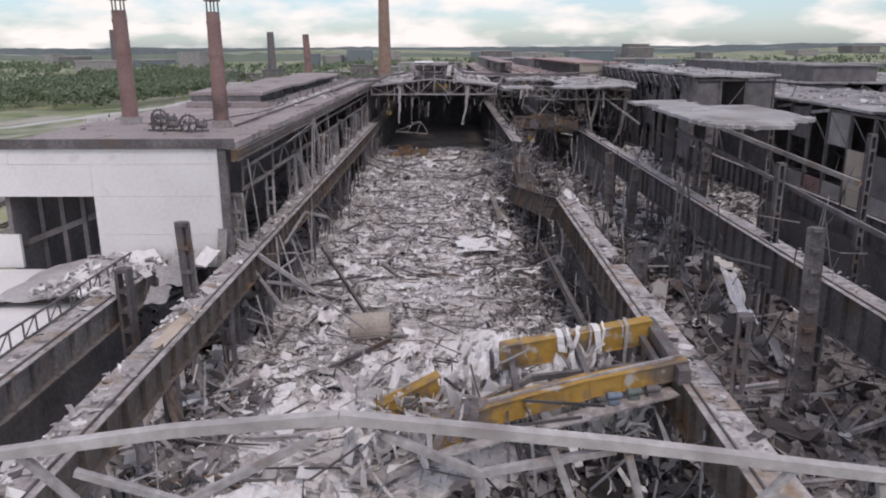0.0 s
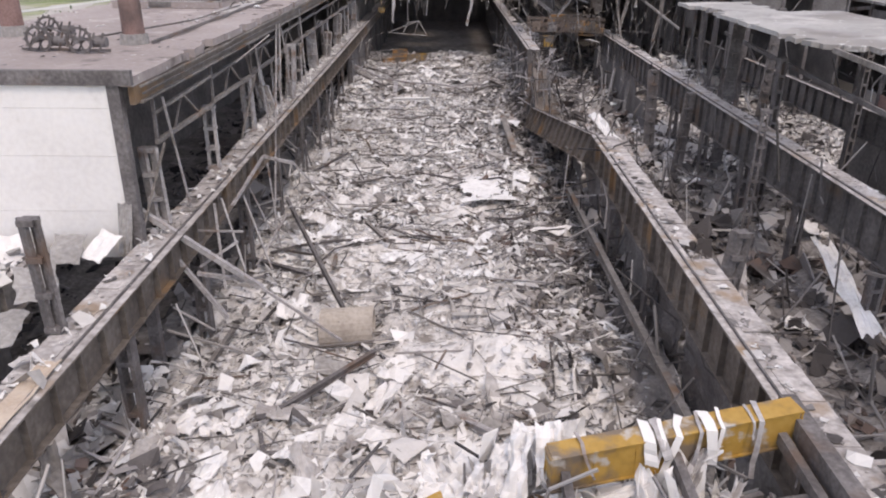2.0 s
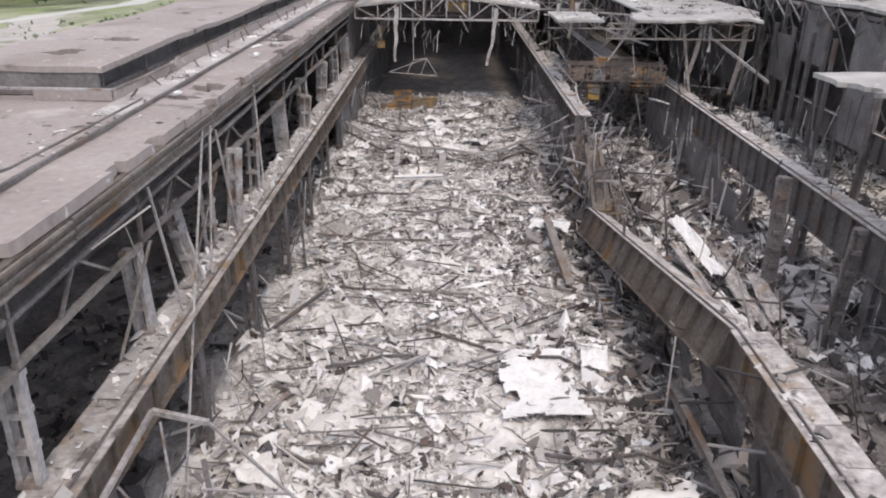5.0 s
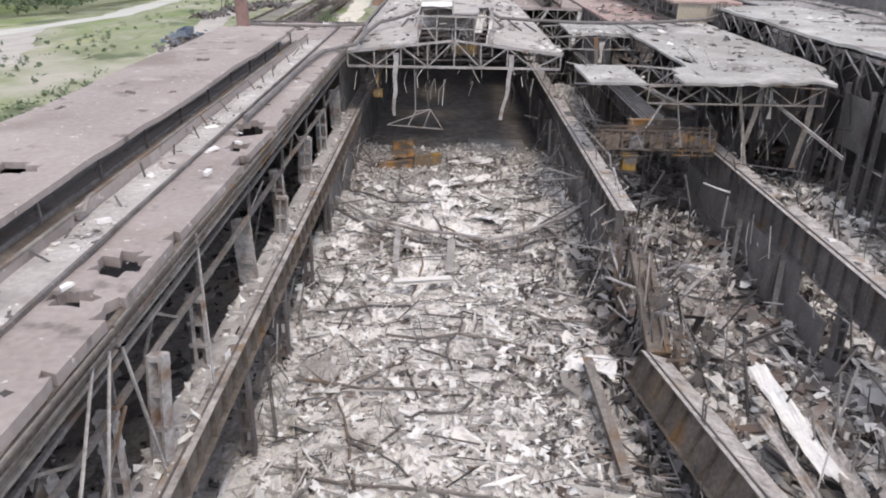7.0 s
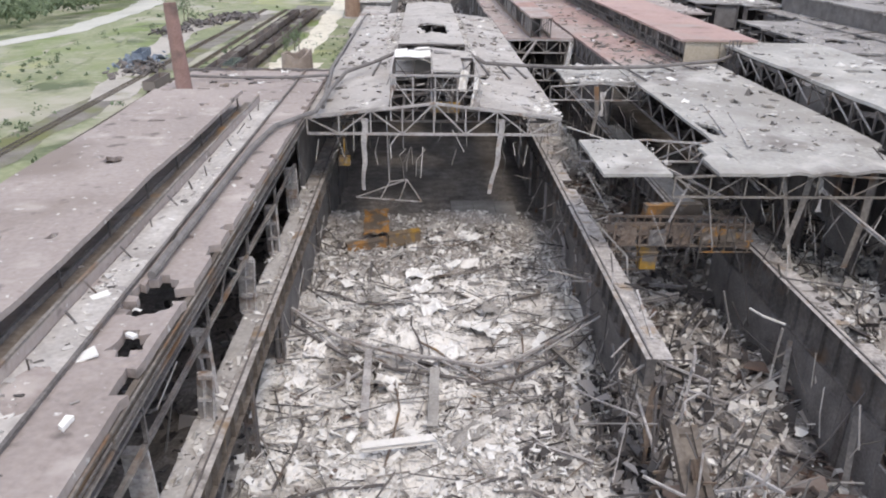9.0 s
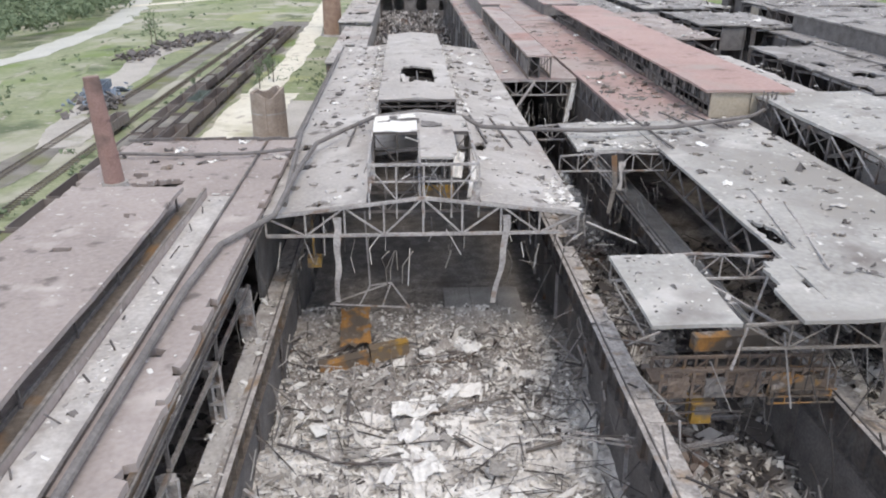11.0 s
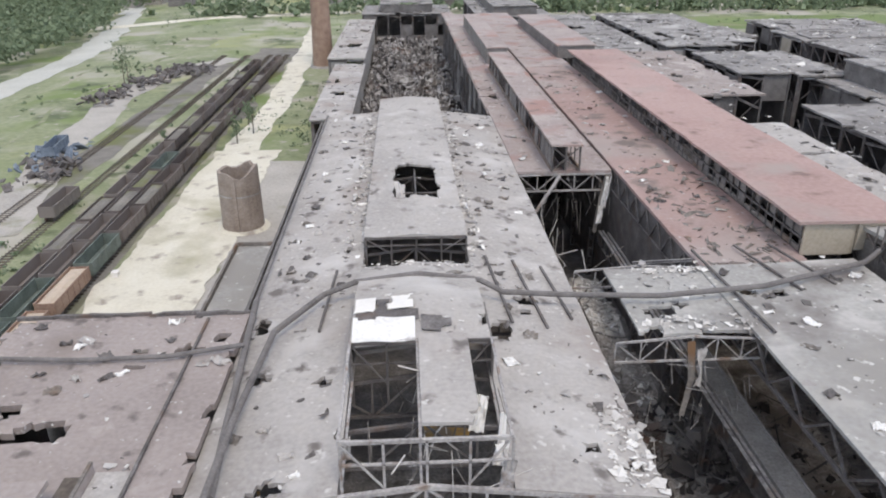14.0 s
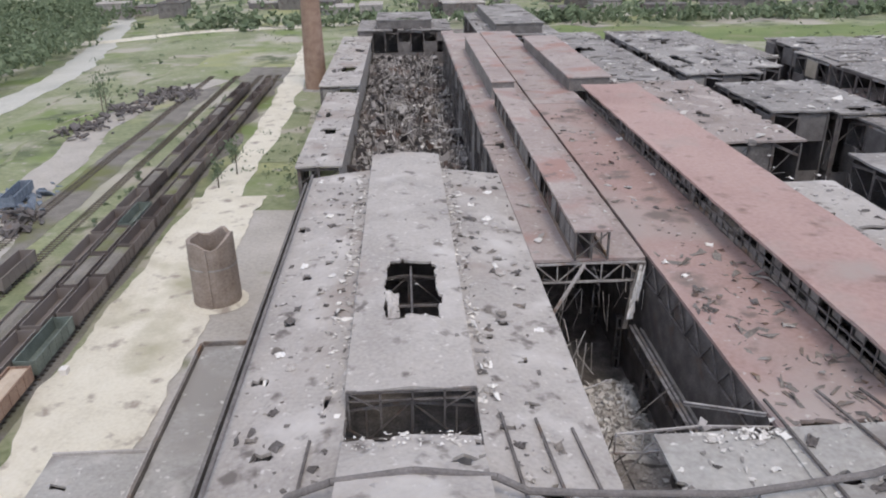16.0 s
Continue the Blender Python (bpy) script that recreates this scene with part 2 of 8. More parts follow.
WAGON_GREEN = mat("green_wagon_paint", ((0.08, 0.1, 0.09), (0.14, 0.17, 0.155), (0.22, 0.25, 0.23)), 0.4, 4, 0.7, 0, 0.15)
SAND = mat("sand_load", ((0.44, 0.34, 0.27), (0.54, 0.44, 0.36), (0.6, 0.51, 0.43)), 0.8, 6, 0.95, 0, 0.4)
WATER = mat("pale_road_surface", ((0.42, 0.42, 0.39), (0.52, 0.515, 0.485), (0.6, 0.59, 0.56)), 0.05, 0.8, 0.85, 0, 0.05)
TAN = mat("tan_wagon_paint", ((0.21, 0.13, 0.1), (0.31, 0.205, 0.16), (0.4, 0.29, 0.235)), 0.5, 4, 0.75)
RUST = mat("rusty_brown_steel", ((0.1, 0.075, 0.062), (0.18, 0.135, 0.112), (0.29, 0.235, 0.2)), 0.6, 5, 0.85, 0, 0.3, spots=[((0.3, 0.18, 0.08), 0.5, 0.62, 0.7)])
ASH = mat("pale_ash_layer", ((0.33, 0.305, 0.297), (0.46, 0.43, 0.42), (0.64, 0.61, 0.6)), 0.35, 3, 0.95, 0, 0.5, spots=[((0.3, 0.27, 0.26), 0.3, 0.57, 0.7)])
# darker girder steel: soot, plus bay shade painted into the colour
DARK_GIRDER = mat("soot_and_shade_girder", ((0.055, 0.049, 0.049), (0.11, 0.099, 0.098), (0.21, 0.192, 0.188)), 0.35, 3, 0.8, 0.0, 0.25, spots=[((0.13, 0.085, 0.06), 0.3, 0.56, 0.72)])
BROWN_GIRDER = mat("brown_burnt_girder", ((0.075, 0.06, 0.053), (0.14, 0.115, 0.1), (0.26, 0.225, 0.2)), 0.3, 3, 0.8, 0.0, 0.25, spots=[((0.24, 0.14, 0.07), 0.22, 0.57, 0.7)])
AISLE_BED = mat("brown_grey_rubble_bed", ((0.15, 0.132, 0.124), (0.34, 0.308, 0.295), (0.6, 0.565, 0.55)), 0.5, 3.0, 0.95, 0, 0.9, dist=0.2, spots=[((0.17, 0.142, 0.13), 0.12, 0.55, 0.7)])
TAN_PIPE = mat("tan_concrete_pipe", ((0.32, 0.27, 0.23), (0.45, 0.39, 0.34), (0.56, 0.5, 0.45)), 0.5, 4, 0.9, 0, 0.3)
# black of burnt walls, also painted where interiors are merely unlit
CHAR_SHADE = mat("char_and_shade_black", ((0.09, 0.082, 0.082), (0.16, 0.148, 0.148), (0.26, 0.244, 0.244)), 0.4, 4, 0.9, 0, 0.3)
BLACK_SCRAP = mat("charred_scrap", ((0.03, 0.026, 0.027), (0.09, 0.08, 0.081), (0.36, 0.335, 0.335)), 0.8, 6, 0.9, 0, 0.3, island=0.8)
BLUE = mat("faded_blue_paint", ((0.1, 0.13, 0.18), (0.17, 0.21, 0.27), (0.3, 0.34, 0.4)), 0.8, 5, 0.7)
PIPE = mat("grey_pipe_lagging", ((0.1, 0.09, 0.09), (0.17, 0.155, 0.155), (0.26, 0.24, 0.24)), 0.6, 5, 0.75, 0, 0.2)
BROWN_SILO = mat("brown_rendered_silo", ((0.2, 0.155, 0.135), (0.3, 0.245, 0.215), (0.4, 0.34, 0.31)), 0.4, 3, 0.9, 0, 0.3)


# ---- mesh tools ----
class Shape:
    """Collects loose solids and links them as one mesh."""

    def __init__(self):
        self.v, self.f = [], []

    def add(self, verts, faces):
        k = len(self.v)
        self.v += [tuple(p) for p in verts]
        self.f += [tuple(k + i for i in q) for q in faces]
        return self

    def box(self, x0, x1, y0, y1, z0, z1):
        v = [(x, y, z) for z in (z0, z1) for x, y in ((x0, y0), (x1, y0), (x1, y1), (x0, y1))]
        return self.add(v, BOX)

    def bar(self, p, q, w, h=None, roll=0.0):
        """A straight bar of section w x h from p to q."""
        p, q = Vector(p), Vector(q)
        h = w if h is None else h
        d = (q - p).normalized()
        side = d.cross(Vector((0, 0, 1)))
        side = Vector((1, 0, 0)) if side.length < 1e-3 else side.normalized()
        up = side.cross(d)
        if roll:
            r = Matrix.Rotation(roll, 3, d)
            side, up = r @ side, r @ up
        v = [e + side * (a * w / 2) + up * (b * h / 2) for e in (p, q) for a, b in ((-1, -1), (1, -1), (1, 1), (-1, 1))]
        return self.add(v, BAR)

    def ibeam(self, p, q, width, depth, t=0.08):
        """A beam of I section whose top flange's upper face runs from p to q."""
        p, q = Vector(p), Vector(q)
        side = (q - p).cross(Vector((0, 0, 1))).normalized() * (width / 2)
        web = side.normalized() * (t / 2)
        z = Vector((0, 0, 1))
        ring = [side, side - z * t, web - z * t, web - z * (depth - t), side * 0.9 - z * (depth - t), side * 0.9 - z * depth]
        ring += [Vector((-r.x, -r.y, r.z)) for r in ring[::-1]]
        n = len(ring)
        v = [e + r for e in (p, q) for r in ring]
        return self.add(v, [(i, (i + 1) % n, n + (i + 1) % n, n + i) for i in range(n)] + [tuple(range(n - 1, -1, -1)), tuple(range(n, 2 * n))])

    def tube(self, p, q, r0, r1=None, n=12, caps=True):
        p, q = Vector(p), Vector(q)
        r1 = r0 if r1 is None else r1
        d = (q - p).normalized()
        a = d.orthogonal().normalized()
        b = d.cross(a)
        v = [e + (a * math.cos(2 * math.pi * i / n) + b * math.sin(2 * math.pi * i / n)) * r for e, r in ((p, r0), (q, r1)) for i in range(n)]
        f = [(i, (i + 1) % n, n + (i + 1) % n, n + i) for i in range(n)]
        if caps:
            f += [tuple(range(n - 1, -1, -1)), tuple(range(n, 2 * n))]
        return self.add(v, f)

    def mesh(self, name, material):
        me = bpy.data.meshes.new(name)
        me.from_pydata(self.v, [], self.f)
        me.materials.append(material)
        me.update()
        return me


BOX = [(0, 3, 2, 1), (4, 5, 6, 7), (0, 1, 5, 4), (1, 2, 6, 5), (2, 3, 7, 6), (3, 0, 4, 7)]
BAR = [(0, 3, 2, 1), (4, 5, 6, 7), (0, 1, 5, 4), (1, 2, 6, 5), (2, 3, 7, 6), (3, 0, 4, 7)]


def thing(name, label, category, group="", kind="", at=(0, 0, 0)):
    ob = new(name)
    ob.empty_display_size = 0.3
    ob.location = at
    return tagged(ob, label, category, group, kind)


def part(name, shape, material, parent, label=""):
    ob = new(name, shape.mesh(name, material) if isinstance(shape, Shape) else shape)
    if parent is not None:
        ob.parent = parent
        ob.matrix_parent_inverse = Matrix.Translation(-parent.location) if parent.parent is None else Matrix.Identity(4)
    return tagged(ob, label)


def solo(name, shape, material, label, category, group="", kind=""):
    return tagged(new(name, shape.mesh(name, material)), label, category, group, kind)


UNIT = {}


def rod(name, p, q, w, material, parent, h=None, label=""):
    """A straight bar from p to q as a part of its own; all share one mesh for each material."""
    if material.name not in UNIT:
        UNIT[material.name] = Shape().box(-0.5, 0.5, -0.5, 0.5, -0.5, 0.5).mesh("bar", material)
    p, q = Vector(p), Vector(q)
    d = q - p
    y = d.normalized()
    x = y.cross(Vector((0, 0, 1)))
    x = Vector((1, 0, 0)) if x.length < 1e-3 else x.normalized()
    z = x.cross(y)
    h = w if h is None else h
    ob = part(name, UNIT[material.name], material, parent, label)
    ob.matrix_basis = Matrix.Translation((p + q) / 2) @ Matrix((x, y, z)).transposed().to_4x4() @ Matrix.Diagonal((w, d.length, h, 1))
    return ob


def crumpled(x, y, z, lx, ly, yaw, seed, amp=0.35, tilt=(0.0, 0.0), n=9):
    """A torn, buckled sheet with a ragged outline."""
    v = []
    rot = Euler((tilt[0], tilt[1], yaw)).to_matrix()
    for k in (0, 1):
        for i in range(n + 1):
            for j in range(n + 1):
                a, b = i / n - 0.5, j / n - 0.5
                edge = 1 - (0.3 * abs(noise.noise(Vector((a * 1.9, b * 1.9, seed)))) + 0.1 * abs(noise.noise(Vector((a * 6, b * 6, seed))))) * (max(abs(a), abs(b)) * 2) ** 3
                p = Vector((a * lx * edge, b * ly * edge, amp * noise.noise(Vector((a * 3.1, b * 3.1, seed * 1.7))) + 0.4 * amp * noise.noise(Vector((a * 8, b * 8, seed))) - 0.05 * k))
                v.append(rot @ p + Vector((x, y, z)))
    m = (n + 1) ** 2
    c = lambda i, j: i * (n + 1) + j
    f = [(c(i, j), c(i + 1, j), c(i + 1, j + 1), c(i, j + 1)) for i in range(n) for j in range(n)]
    f += [tuple(m + k for k in q[::-1]) for q in f]
    for i in range(n):
        f += [(c(i + 1, 0), c(i, 0), m + c(i, 0), m + c(i + 1, 0)), (c(i, n), c(i + 1, n), m + c(i + 1, n), m + c(i, n)), (c(0, i), c(0, i + 1), m + c(0, i + 1), m + c(0, i)), (c(n, i + 1), c(n, i), m + c(n, i), m + c(n, i + 1))]
    return Shape().add(v, f)


def sheet(x0, x1, y0, y1, height, thick=0.35, cell=1.0, holes=(), ragged=0.0, seed=1, sag=0.12):
    """A roof slab over a rectangle; height(x, y) is its top. holes: (x, y, rx, ry); ragged: how far its edges are eaten away."""
    nx, ny = max(2, round((x1 - x0) / cell)), max(2, round((y1 - y0) / cell))
    s = Shape()
    keep = np.ones((nx, ny), bool)
    for i in range(nx):
        for j in range(ny):
            cx, cy = x0 + (i + 0.5) * (x1 - x0) / nx, y0 + (j + 0.5) * (y1 - y0) / ny
            wob = noise.noise(Vector((cx * 0.45, cy * 0.45, seed * 7.7)))
            for hx, hy, rx, ry, *power in holes:
                e = power[0] if power else 2
                if abs((cx - hx) / rx) ** e + abs((cy - hy) / ry) ** e < 1 + 0.8 * wob:
                    keep[i, j] = False
            if ragged and min(cy - y0, y1 - cy, cx - x0, x1 - cx) < ragged * (0.15 + wob):
                keep[i, j] = False
    index, v = {}, []
    def corner(i, j, k):
        key = (i, j, k)
        if key not in index:
            x, y = x0 + i * (x1 - x0) / nx, y0 + j * (y1 - y0) / ny
            inner = 0 < i < nx and 0 < j < ny
            jx = noise.noise(Vector((x * 1.3, y * 1.3, seed))) * cell * 0.5 if inner else 0
            jy = noise.noise(Vector((x * 1.3, y * 1.3, seed + 9))) * cell * 0.5 if inner else 0
            z = height(x, y) + sag * noise.noise(Vector((x * 0.21, y * 0.21, seed)))
            near = [keep[a, b] for a in (i - 1, i) for b in (j - 1, j) if 0 <= a < nx and 0 <= b < ny]
            if not all(near):
                u, w, q = noise.cell_vector(Vector((x * 7.13, y * 7.13, seed)))
                jx, jy = (u - 0.5) * cell * 0.7, (w - 0.5) * cell * 0.7
                z -= 0.2 * cell * q * q
            index[key] = len(v)
            v.append((x + jx, y + jy, z - k * thick))
        return index[key]
    f = []
    for i in range(nx):
        for j in range(ny):
            if not keep[i, j]:
                continue
            a, b, c, d = (i, j), (i + 1, j), (i + 1, j + 1), (i, j + 1)
            f.append([corner(*p, 0) for p in (a, b, c, d)])
            f.append([corner(*p, 1) for p in (d, c, b, a)])
            for p, q, ni, nj in ((a, b, i, j - 1), (b, c, i + 1, j), (c, d, i, j + 1), (d, a, i - 1, j)):
                if not (0 <= ni < nx and 0 <= nj < ny) or not keep[ni, nj]:
                    f.append([corner(*q, 0), corner(*p, 0), corner(*p, 1), corner(*q, 1)])
    return s.add(v, f)


def scatter(n, seed, place, size, square=0.0, tilt=0.5):
    """n broken boxes as one Shape: place(rng, n) gives centres, size the ranges of length, width share and thickness; square: the share that lies along or across the hall."""
    rng = np.random.default_rng(seed)
    c = place(rng, n)
    n = len(c)
    length = size[0] * (size[1] / size[0]) ** (rng.random(n) ** 1.8)
    width = length * rng.uniform(*size[2], n)
    thick = np.minimum(width, rng.uniform(*size[3], n))
    yaw, pitch, roll = rng.uniform(0, 2 * np.pi, n), rng.normal(0, tilt, n), rng.normal(0, tilt, n)
    lined = rng.random(n) < square
    yaw = np.where(lined, np.pi / 2 * (rng.random(n) < 0.35) + rng.normal(0, 0.2, n), yaw)
    unit = np.array([(-1, -1, -1), (1, -1, -1), (1, 1, -1), (-1, 1, -1), (-1, -1, 1), (1, -1, 1), (1, 1, 1), (-1, 1, 1)], float) / 2
    p = unit[None] * np.stack([length, width, thick], 1)[:, None]
    jit = rng.uniform(-0.22, 0.22, (n, 4, 2)) * np.stack([length, width], 1)[:, None]
    p[:, :4, :2] += jit
    p[:, 4:, :2] += jit
    cy, sy, cp, sp, cr, sr = np.cos(yaw), np.sin(yaw), np.cos(pitch), np.sin(pitch), np.cos(roll), np.sin(roll)
    one, zero = np.ones(n), np.zeros(n)
    rz = np.stack([cy, -sy, zero, sy, cy, zero, zero, zero, one], 1).reshape(n, 3, 3)
    ry = np.stack([cp, zero, sp, zero, one, zero, -sp, zero, cp], 1).reshape(n, 3, 3)
    rx = np.stack([one, zero, zero, zero, cr, -sr, zero, sr, cr], 1).reshape(n, 3, 3)
    p = np.einsum("nij,nkj->nki", rz @ ry @ rx, p) + c[:, None]
    s = Shape()
    s.v = [tuple(q) for q in p.reshape(-1, 3).tolist()]
    faces = np.array(BOX)[None] + (np.arange(n) * 8)[:, None, None]
    s.f = faces.reshape(-1, 4).tolist()
    return s


def ribbon(points, width, taper=1.0, side=(1, 0, 0), thick=0.05):
    """A bent strip of sheet metal along a row of points."""
    pts = [Vector(q) for q in points]
    s, side, v = Shape(), Vector(side).normalized(), []
    n = len(pts)
    for i, q in enumerate(pts):
        d = (pts[min(i + 1, n - 1)] - pts[max(i - 1, 0)]).normalized()
        out = d.cross(side).normalized() * thick
        w = side * (width / 2 * (1 + (taper - 1) * i / max(1, n - 1)) * (1 + 0.25 * noise.noise(q * 0.9)))
        v += [q - w, q + w, q + w + out, q - w + out]
    f = [(4 * i + k, 4 * i + (k + 1) % 4, 4 * i + 4 + (k + 1) % 4, 4 * i + 4 + k) for i in range(n - 1) for k in range(4)]
    return s.add(v, f + [(3, 2, 1, 0), tuple(4 * (n - 1) + k for k in range(4))])


def flakes(n, seed, place, size, bend=0.35, tilt=0.5, square=0.0):
    """n torn, bent strips as one Shape: each has two fields that meet at a crease."""
    rng = np.random.default_rng(seed)
    c = place(rng, n)
    n = len(c)
    length = size[0] * (size[1] / size[0]) ** (rng.random(n) ** 1.6)
    width = length * rng.uniform(*size[2], n)
    thick = rng.uniform(*size[3], n)
    top = np.array([(u, w, 0.0) for u in (-0.5, 0.0, 0.5) for w in (-0.5, 0.5)])
    p = np.repeat(top[None], n, 0)
    p[:, :, :2] += rng.uniform(-0.24, 0.24, (n, 6, 2))
    p *= np.stack([length, width, np.ones(n)], 1)[:, None]
    p[:, 2:4, 2] += (rng.normal(0, bend, n) * length)[:, None] + rng.normal(0, 0.08, (n, 2)) * length[:, None]
    p[:, 5, 2] += rng.normal(0, 0.15, n) * length
    p = np.concatenate([p, p - np.array([0, 0, 1.0]) * thick[:, None, None]], 1)
    yaw, pitch = rng.uniform(0, 2 * np.pi, n), rng.normal(0, tilt, n)
    yaw = np.where(rng.random(n) < square, np.pi / 2 * (rng.random(n) < 0.35) + rng.normal(0, 0.22, n), yaw)
    cy, sy, cp, sp = np.cos(yaw), np.sin(yaw), np.cos(pitch), np.sin(pitch)
    one, zero = np.ones(n), np.zeros(n)
    rz = np.stack([cy, -sy, zero, sy, cy, zero, zero, zero, one], 1).reshape(n, 3, 3)
    ry = np.stack([cp, zero, sp, zero, one, zero, -sp, zero, cp], 1).reshape(n, 3, 3)
    p = np.einsum("nij,nkj->nki", rz @ ry, p) + c[:, None]
    faces = np.array([(0, 2, 3, 1), (2, 4, 5, 3), (6, 7, 9, 8), (8, 9, 11, 10), (0, 1, 7, 6), (5, 4, 10, 11), (2, 0, 6, 8), (4, 2, 8, 10), (1, 3, 9, 7), (3, 5, 11, 9)])
    s = Shape()
    s.v = [tuple(q) for q in p.reshape(-1, 3).tolist()]
    s.f = (faces[None] + (np.arange(n) * 12)[:, None, None]).reshape(-1, 4).tolist()
    return s


def lump(x, y, k, a=1.0, s=0.25):
    return a * noise.noise(Vector((x * s, y * s, k))) + 0.45 * a * noise.noise(Vector((x * s * 2.7, y * s * 2.7, k + 3)))


def bed(name, x0, x1, y0, y1, cell, height, material, label, category):
    nx, ny = round((x1 - x0) / cell), round((y1 - y0) / cell)
    s = Shape()
    v = []
    for i in range(nx + 1):
        for j in range(ny + 1):
            x, y = x0 + i * (x1 - x0) / nx, y0 + j * (y1 - y0) / ny
            v.append((x, y, height(x, y)))
    s.add(v, [(i * (ny + 1) + j, (i + 1) * (ny + 1) + j, (i + 1) * (ny + 1) + j + 1, i * (ny + 1) + j + 1) for i in range(nx) for j in range(ny)])
    return solo(name, s, material, label, category, kind="stuff")


# ---- ground ----
def land(x, y):
    """Level round the works, rolling beyond."""
    far = max(0.0, math.hypot(x, y - 250) - 420) / 600
    drop = -5 * min(1.0, max(0.0, (-x - 120) / 80)) if y > 150 else 0
    return drop + min(far, 3) * (6 + 9 * noise.noise(Vector((x * 0.0016, y * 0.0016, 2.0)))) - 0.05


def spaced(lo, hi, mid0, mid1, fine, growth=1.25):
    inner = list(np.arange(mid0, mid1 + 0.1, fine))
    out, step = [], fine
    v = mid1
    while v < hi:
        step *= growth
        v += step
        out.append(v)
    left, step, v = [], fine, mid0
    while v > lo:
        step *= growth
        v -= step
        left.append(v)
    return left[::-1] + inner + out


gx, gy = spaced(-4500, 4500, -260, 200, 14), spaced(-1500, 4800, -20, 760, 14)
g = Shape()
g.add([(x, y, land(x, y)) for x in gx for y in gy],
      [(i * len(gy) + j, (i + 1) * len(gy) + j, (i + 1) * len(gy) + j + 1, i * len(gy) + j + 1) for i in range(len(gx) - 1) for j in range(len(gy) - 1)])
ground = solo("ground", g, GRASS, "rough grass and bare dirt ground round the works", "ground", kind="structure")
for p in ground.data.polygons:
    p.use_smooth = True

# hall floors, yard and road
def slab(name, x0, x1, y0, y1, z, material, label, category="floor", nx=1, ny=1):
    return solo(name, Shape().box(x0, x1, y0, y1, z - 0.5, z), material, label, category, kind="structure")


slab("floor_works", -37, 130, 8, 300, 0.03, DARK_BED, "sooty concrete floor of the works")
slab("floor_rear", -16, 130, 300, 640, 0.03, DARK_BED, "sooty concrete floor of the rear works")


def strip(name, points, width, z, material, label, category="road", seed=3):
    """A flat strip along a row of points."""
    s, v = Shape(), []
    n = 60
    path = []
    for a, b in zip(points, points[1:]):
        path += [Vector(a).lerp(Vector(b), k / n) for k in range(n)]
    path.append(Vector(points[-1]))
    for i, p in enumerate(path):
        d = path[min(i + 1, len(path) - 1)] - path[max(i - 1, 0)]
        side = Vector((d.y, -d.x, 0)).normalized()
        for k in (-1, 1):
            w = width / 2 + 0.22 * width * noise.noise(Vector((p.x * 0.06, p.y * 0.06, seed + k))) + 0.05 * width * noise.noise(Vector((p.x * 0.3, p.y * 0.3, seed - k)))
            q = p.to_3d() + side * k * w
            v.append((q.x, q.y, land(q.x, q.y) + z))
    s.add(v, [(2 * i, 2 * i + 1, 2 * i + 3, 2 * i + 2) for i in range(len(path) - 1)])
    return solo(name, s, material, label, category, kind="structure")


strip("yard", [(-30, 215), (-30, 300), (-27, 335)], 22, 0.10, YARD, "grey concrete yard beside the silo", "yard")
strip("road", [(-47, 180), (-46.5, 260), (-45.5, 330), (-43.5, 400), (-46, 480), (-52, 620)], 8.5, 0.16, DIRT, "pale dusty dirt road beside the goods trains")
strip("yard_dirt", [(-42.4, 214), (-42.6, 285), (-43.2, 345)], 15.5, 0.21, DIRT, "cream sandy yard between the silo and the goods trains", "yard")
strip("track_bed", [(-61, 120), (-60, 300), (-60, 520)], 17, 0.07, GRAVEL, "brown ballast under the goods tracks", "track bed")
strip("track_bed", [(-84, 150), (-82, 300), (-78, 480)], 9, 0.06, GRAVEL, "weedy ballast of disused tracks", "track bed")
strip("far_road", [(-190, 330), (-148, 425), (-152, 520), (-170, 610), (-215, 800), (-330, 1000)], 15, 0.1, WATER, "pale winding road beyond the meadow", "road")
strip("far_road", [(-330, 640), (-170, 640), (60, 700), (300, 690), (600, 760)], 16, 0.1, DIRT, "pale dirt track behind the works", "road")

strip("waste_strip", [(-80, 290), (-90, 340), (-99, 420), (-92, 462), (-76, 492)], 11, 0.08, YARD, "pale scraped dirt strip with scrap", "dirt strip")
strip("waste_strip", [(-124, 285), (-146, 335), (-172, 392)], 17, 0.09, YARD, "pale scraped ground beside the far road", "dirt strip")
strip("verge", [(-68.5, 230), (-69, 330), (-67, 440)], 6, 0.09, VERGE, "bright yellow-green weed strip beside the track", "verge")
strip("verge", [(-50.6, 225), (-50.4, 300), (-50.5, 345)], 3.2, 0.2, VERGE, "green weed verge along the dirt road", "verge")
strip("verge", [(-36, 372), (-37, 402), (-38, 430)], 9, 0.12, VERGE, "fenced green plot with bushes", "verge")
strip("verge", [(-116, 300), (-122, 400), (-118, 480), (-104, 560)], 22, 0.05, VERGE, "yellow-green meadow strip below the pale road", "meadow")
strip("field", [(40, 622), (180, 600), (330, 590), (480, 600)], 62, 0.1, FIELD, "lush green field strip behind the works", "meadow")


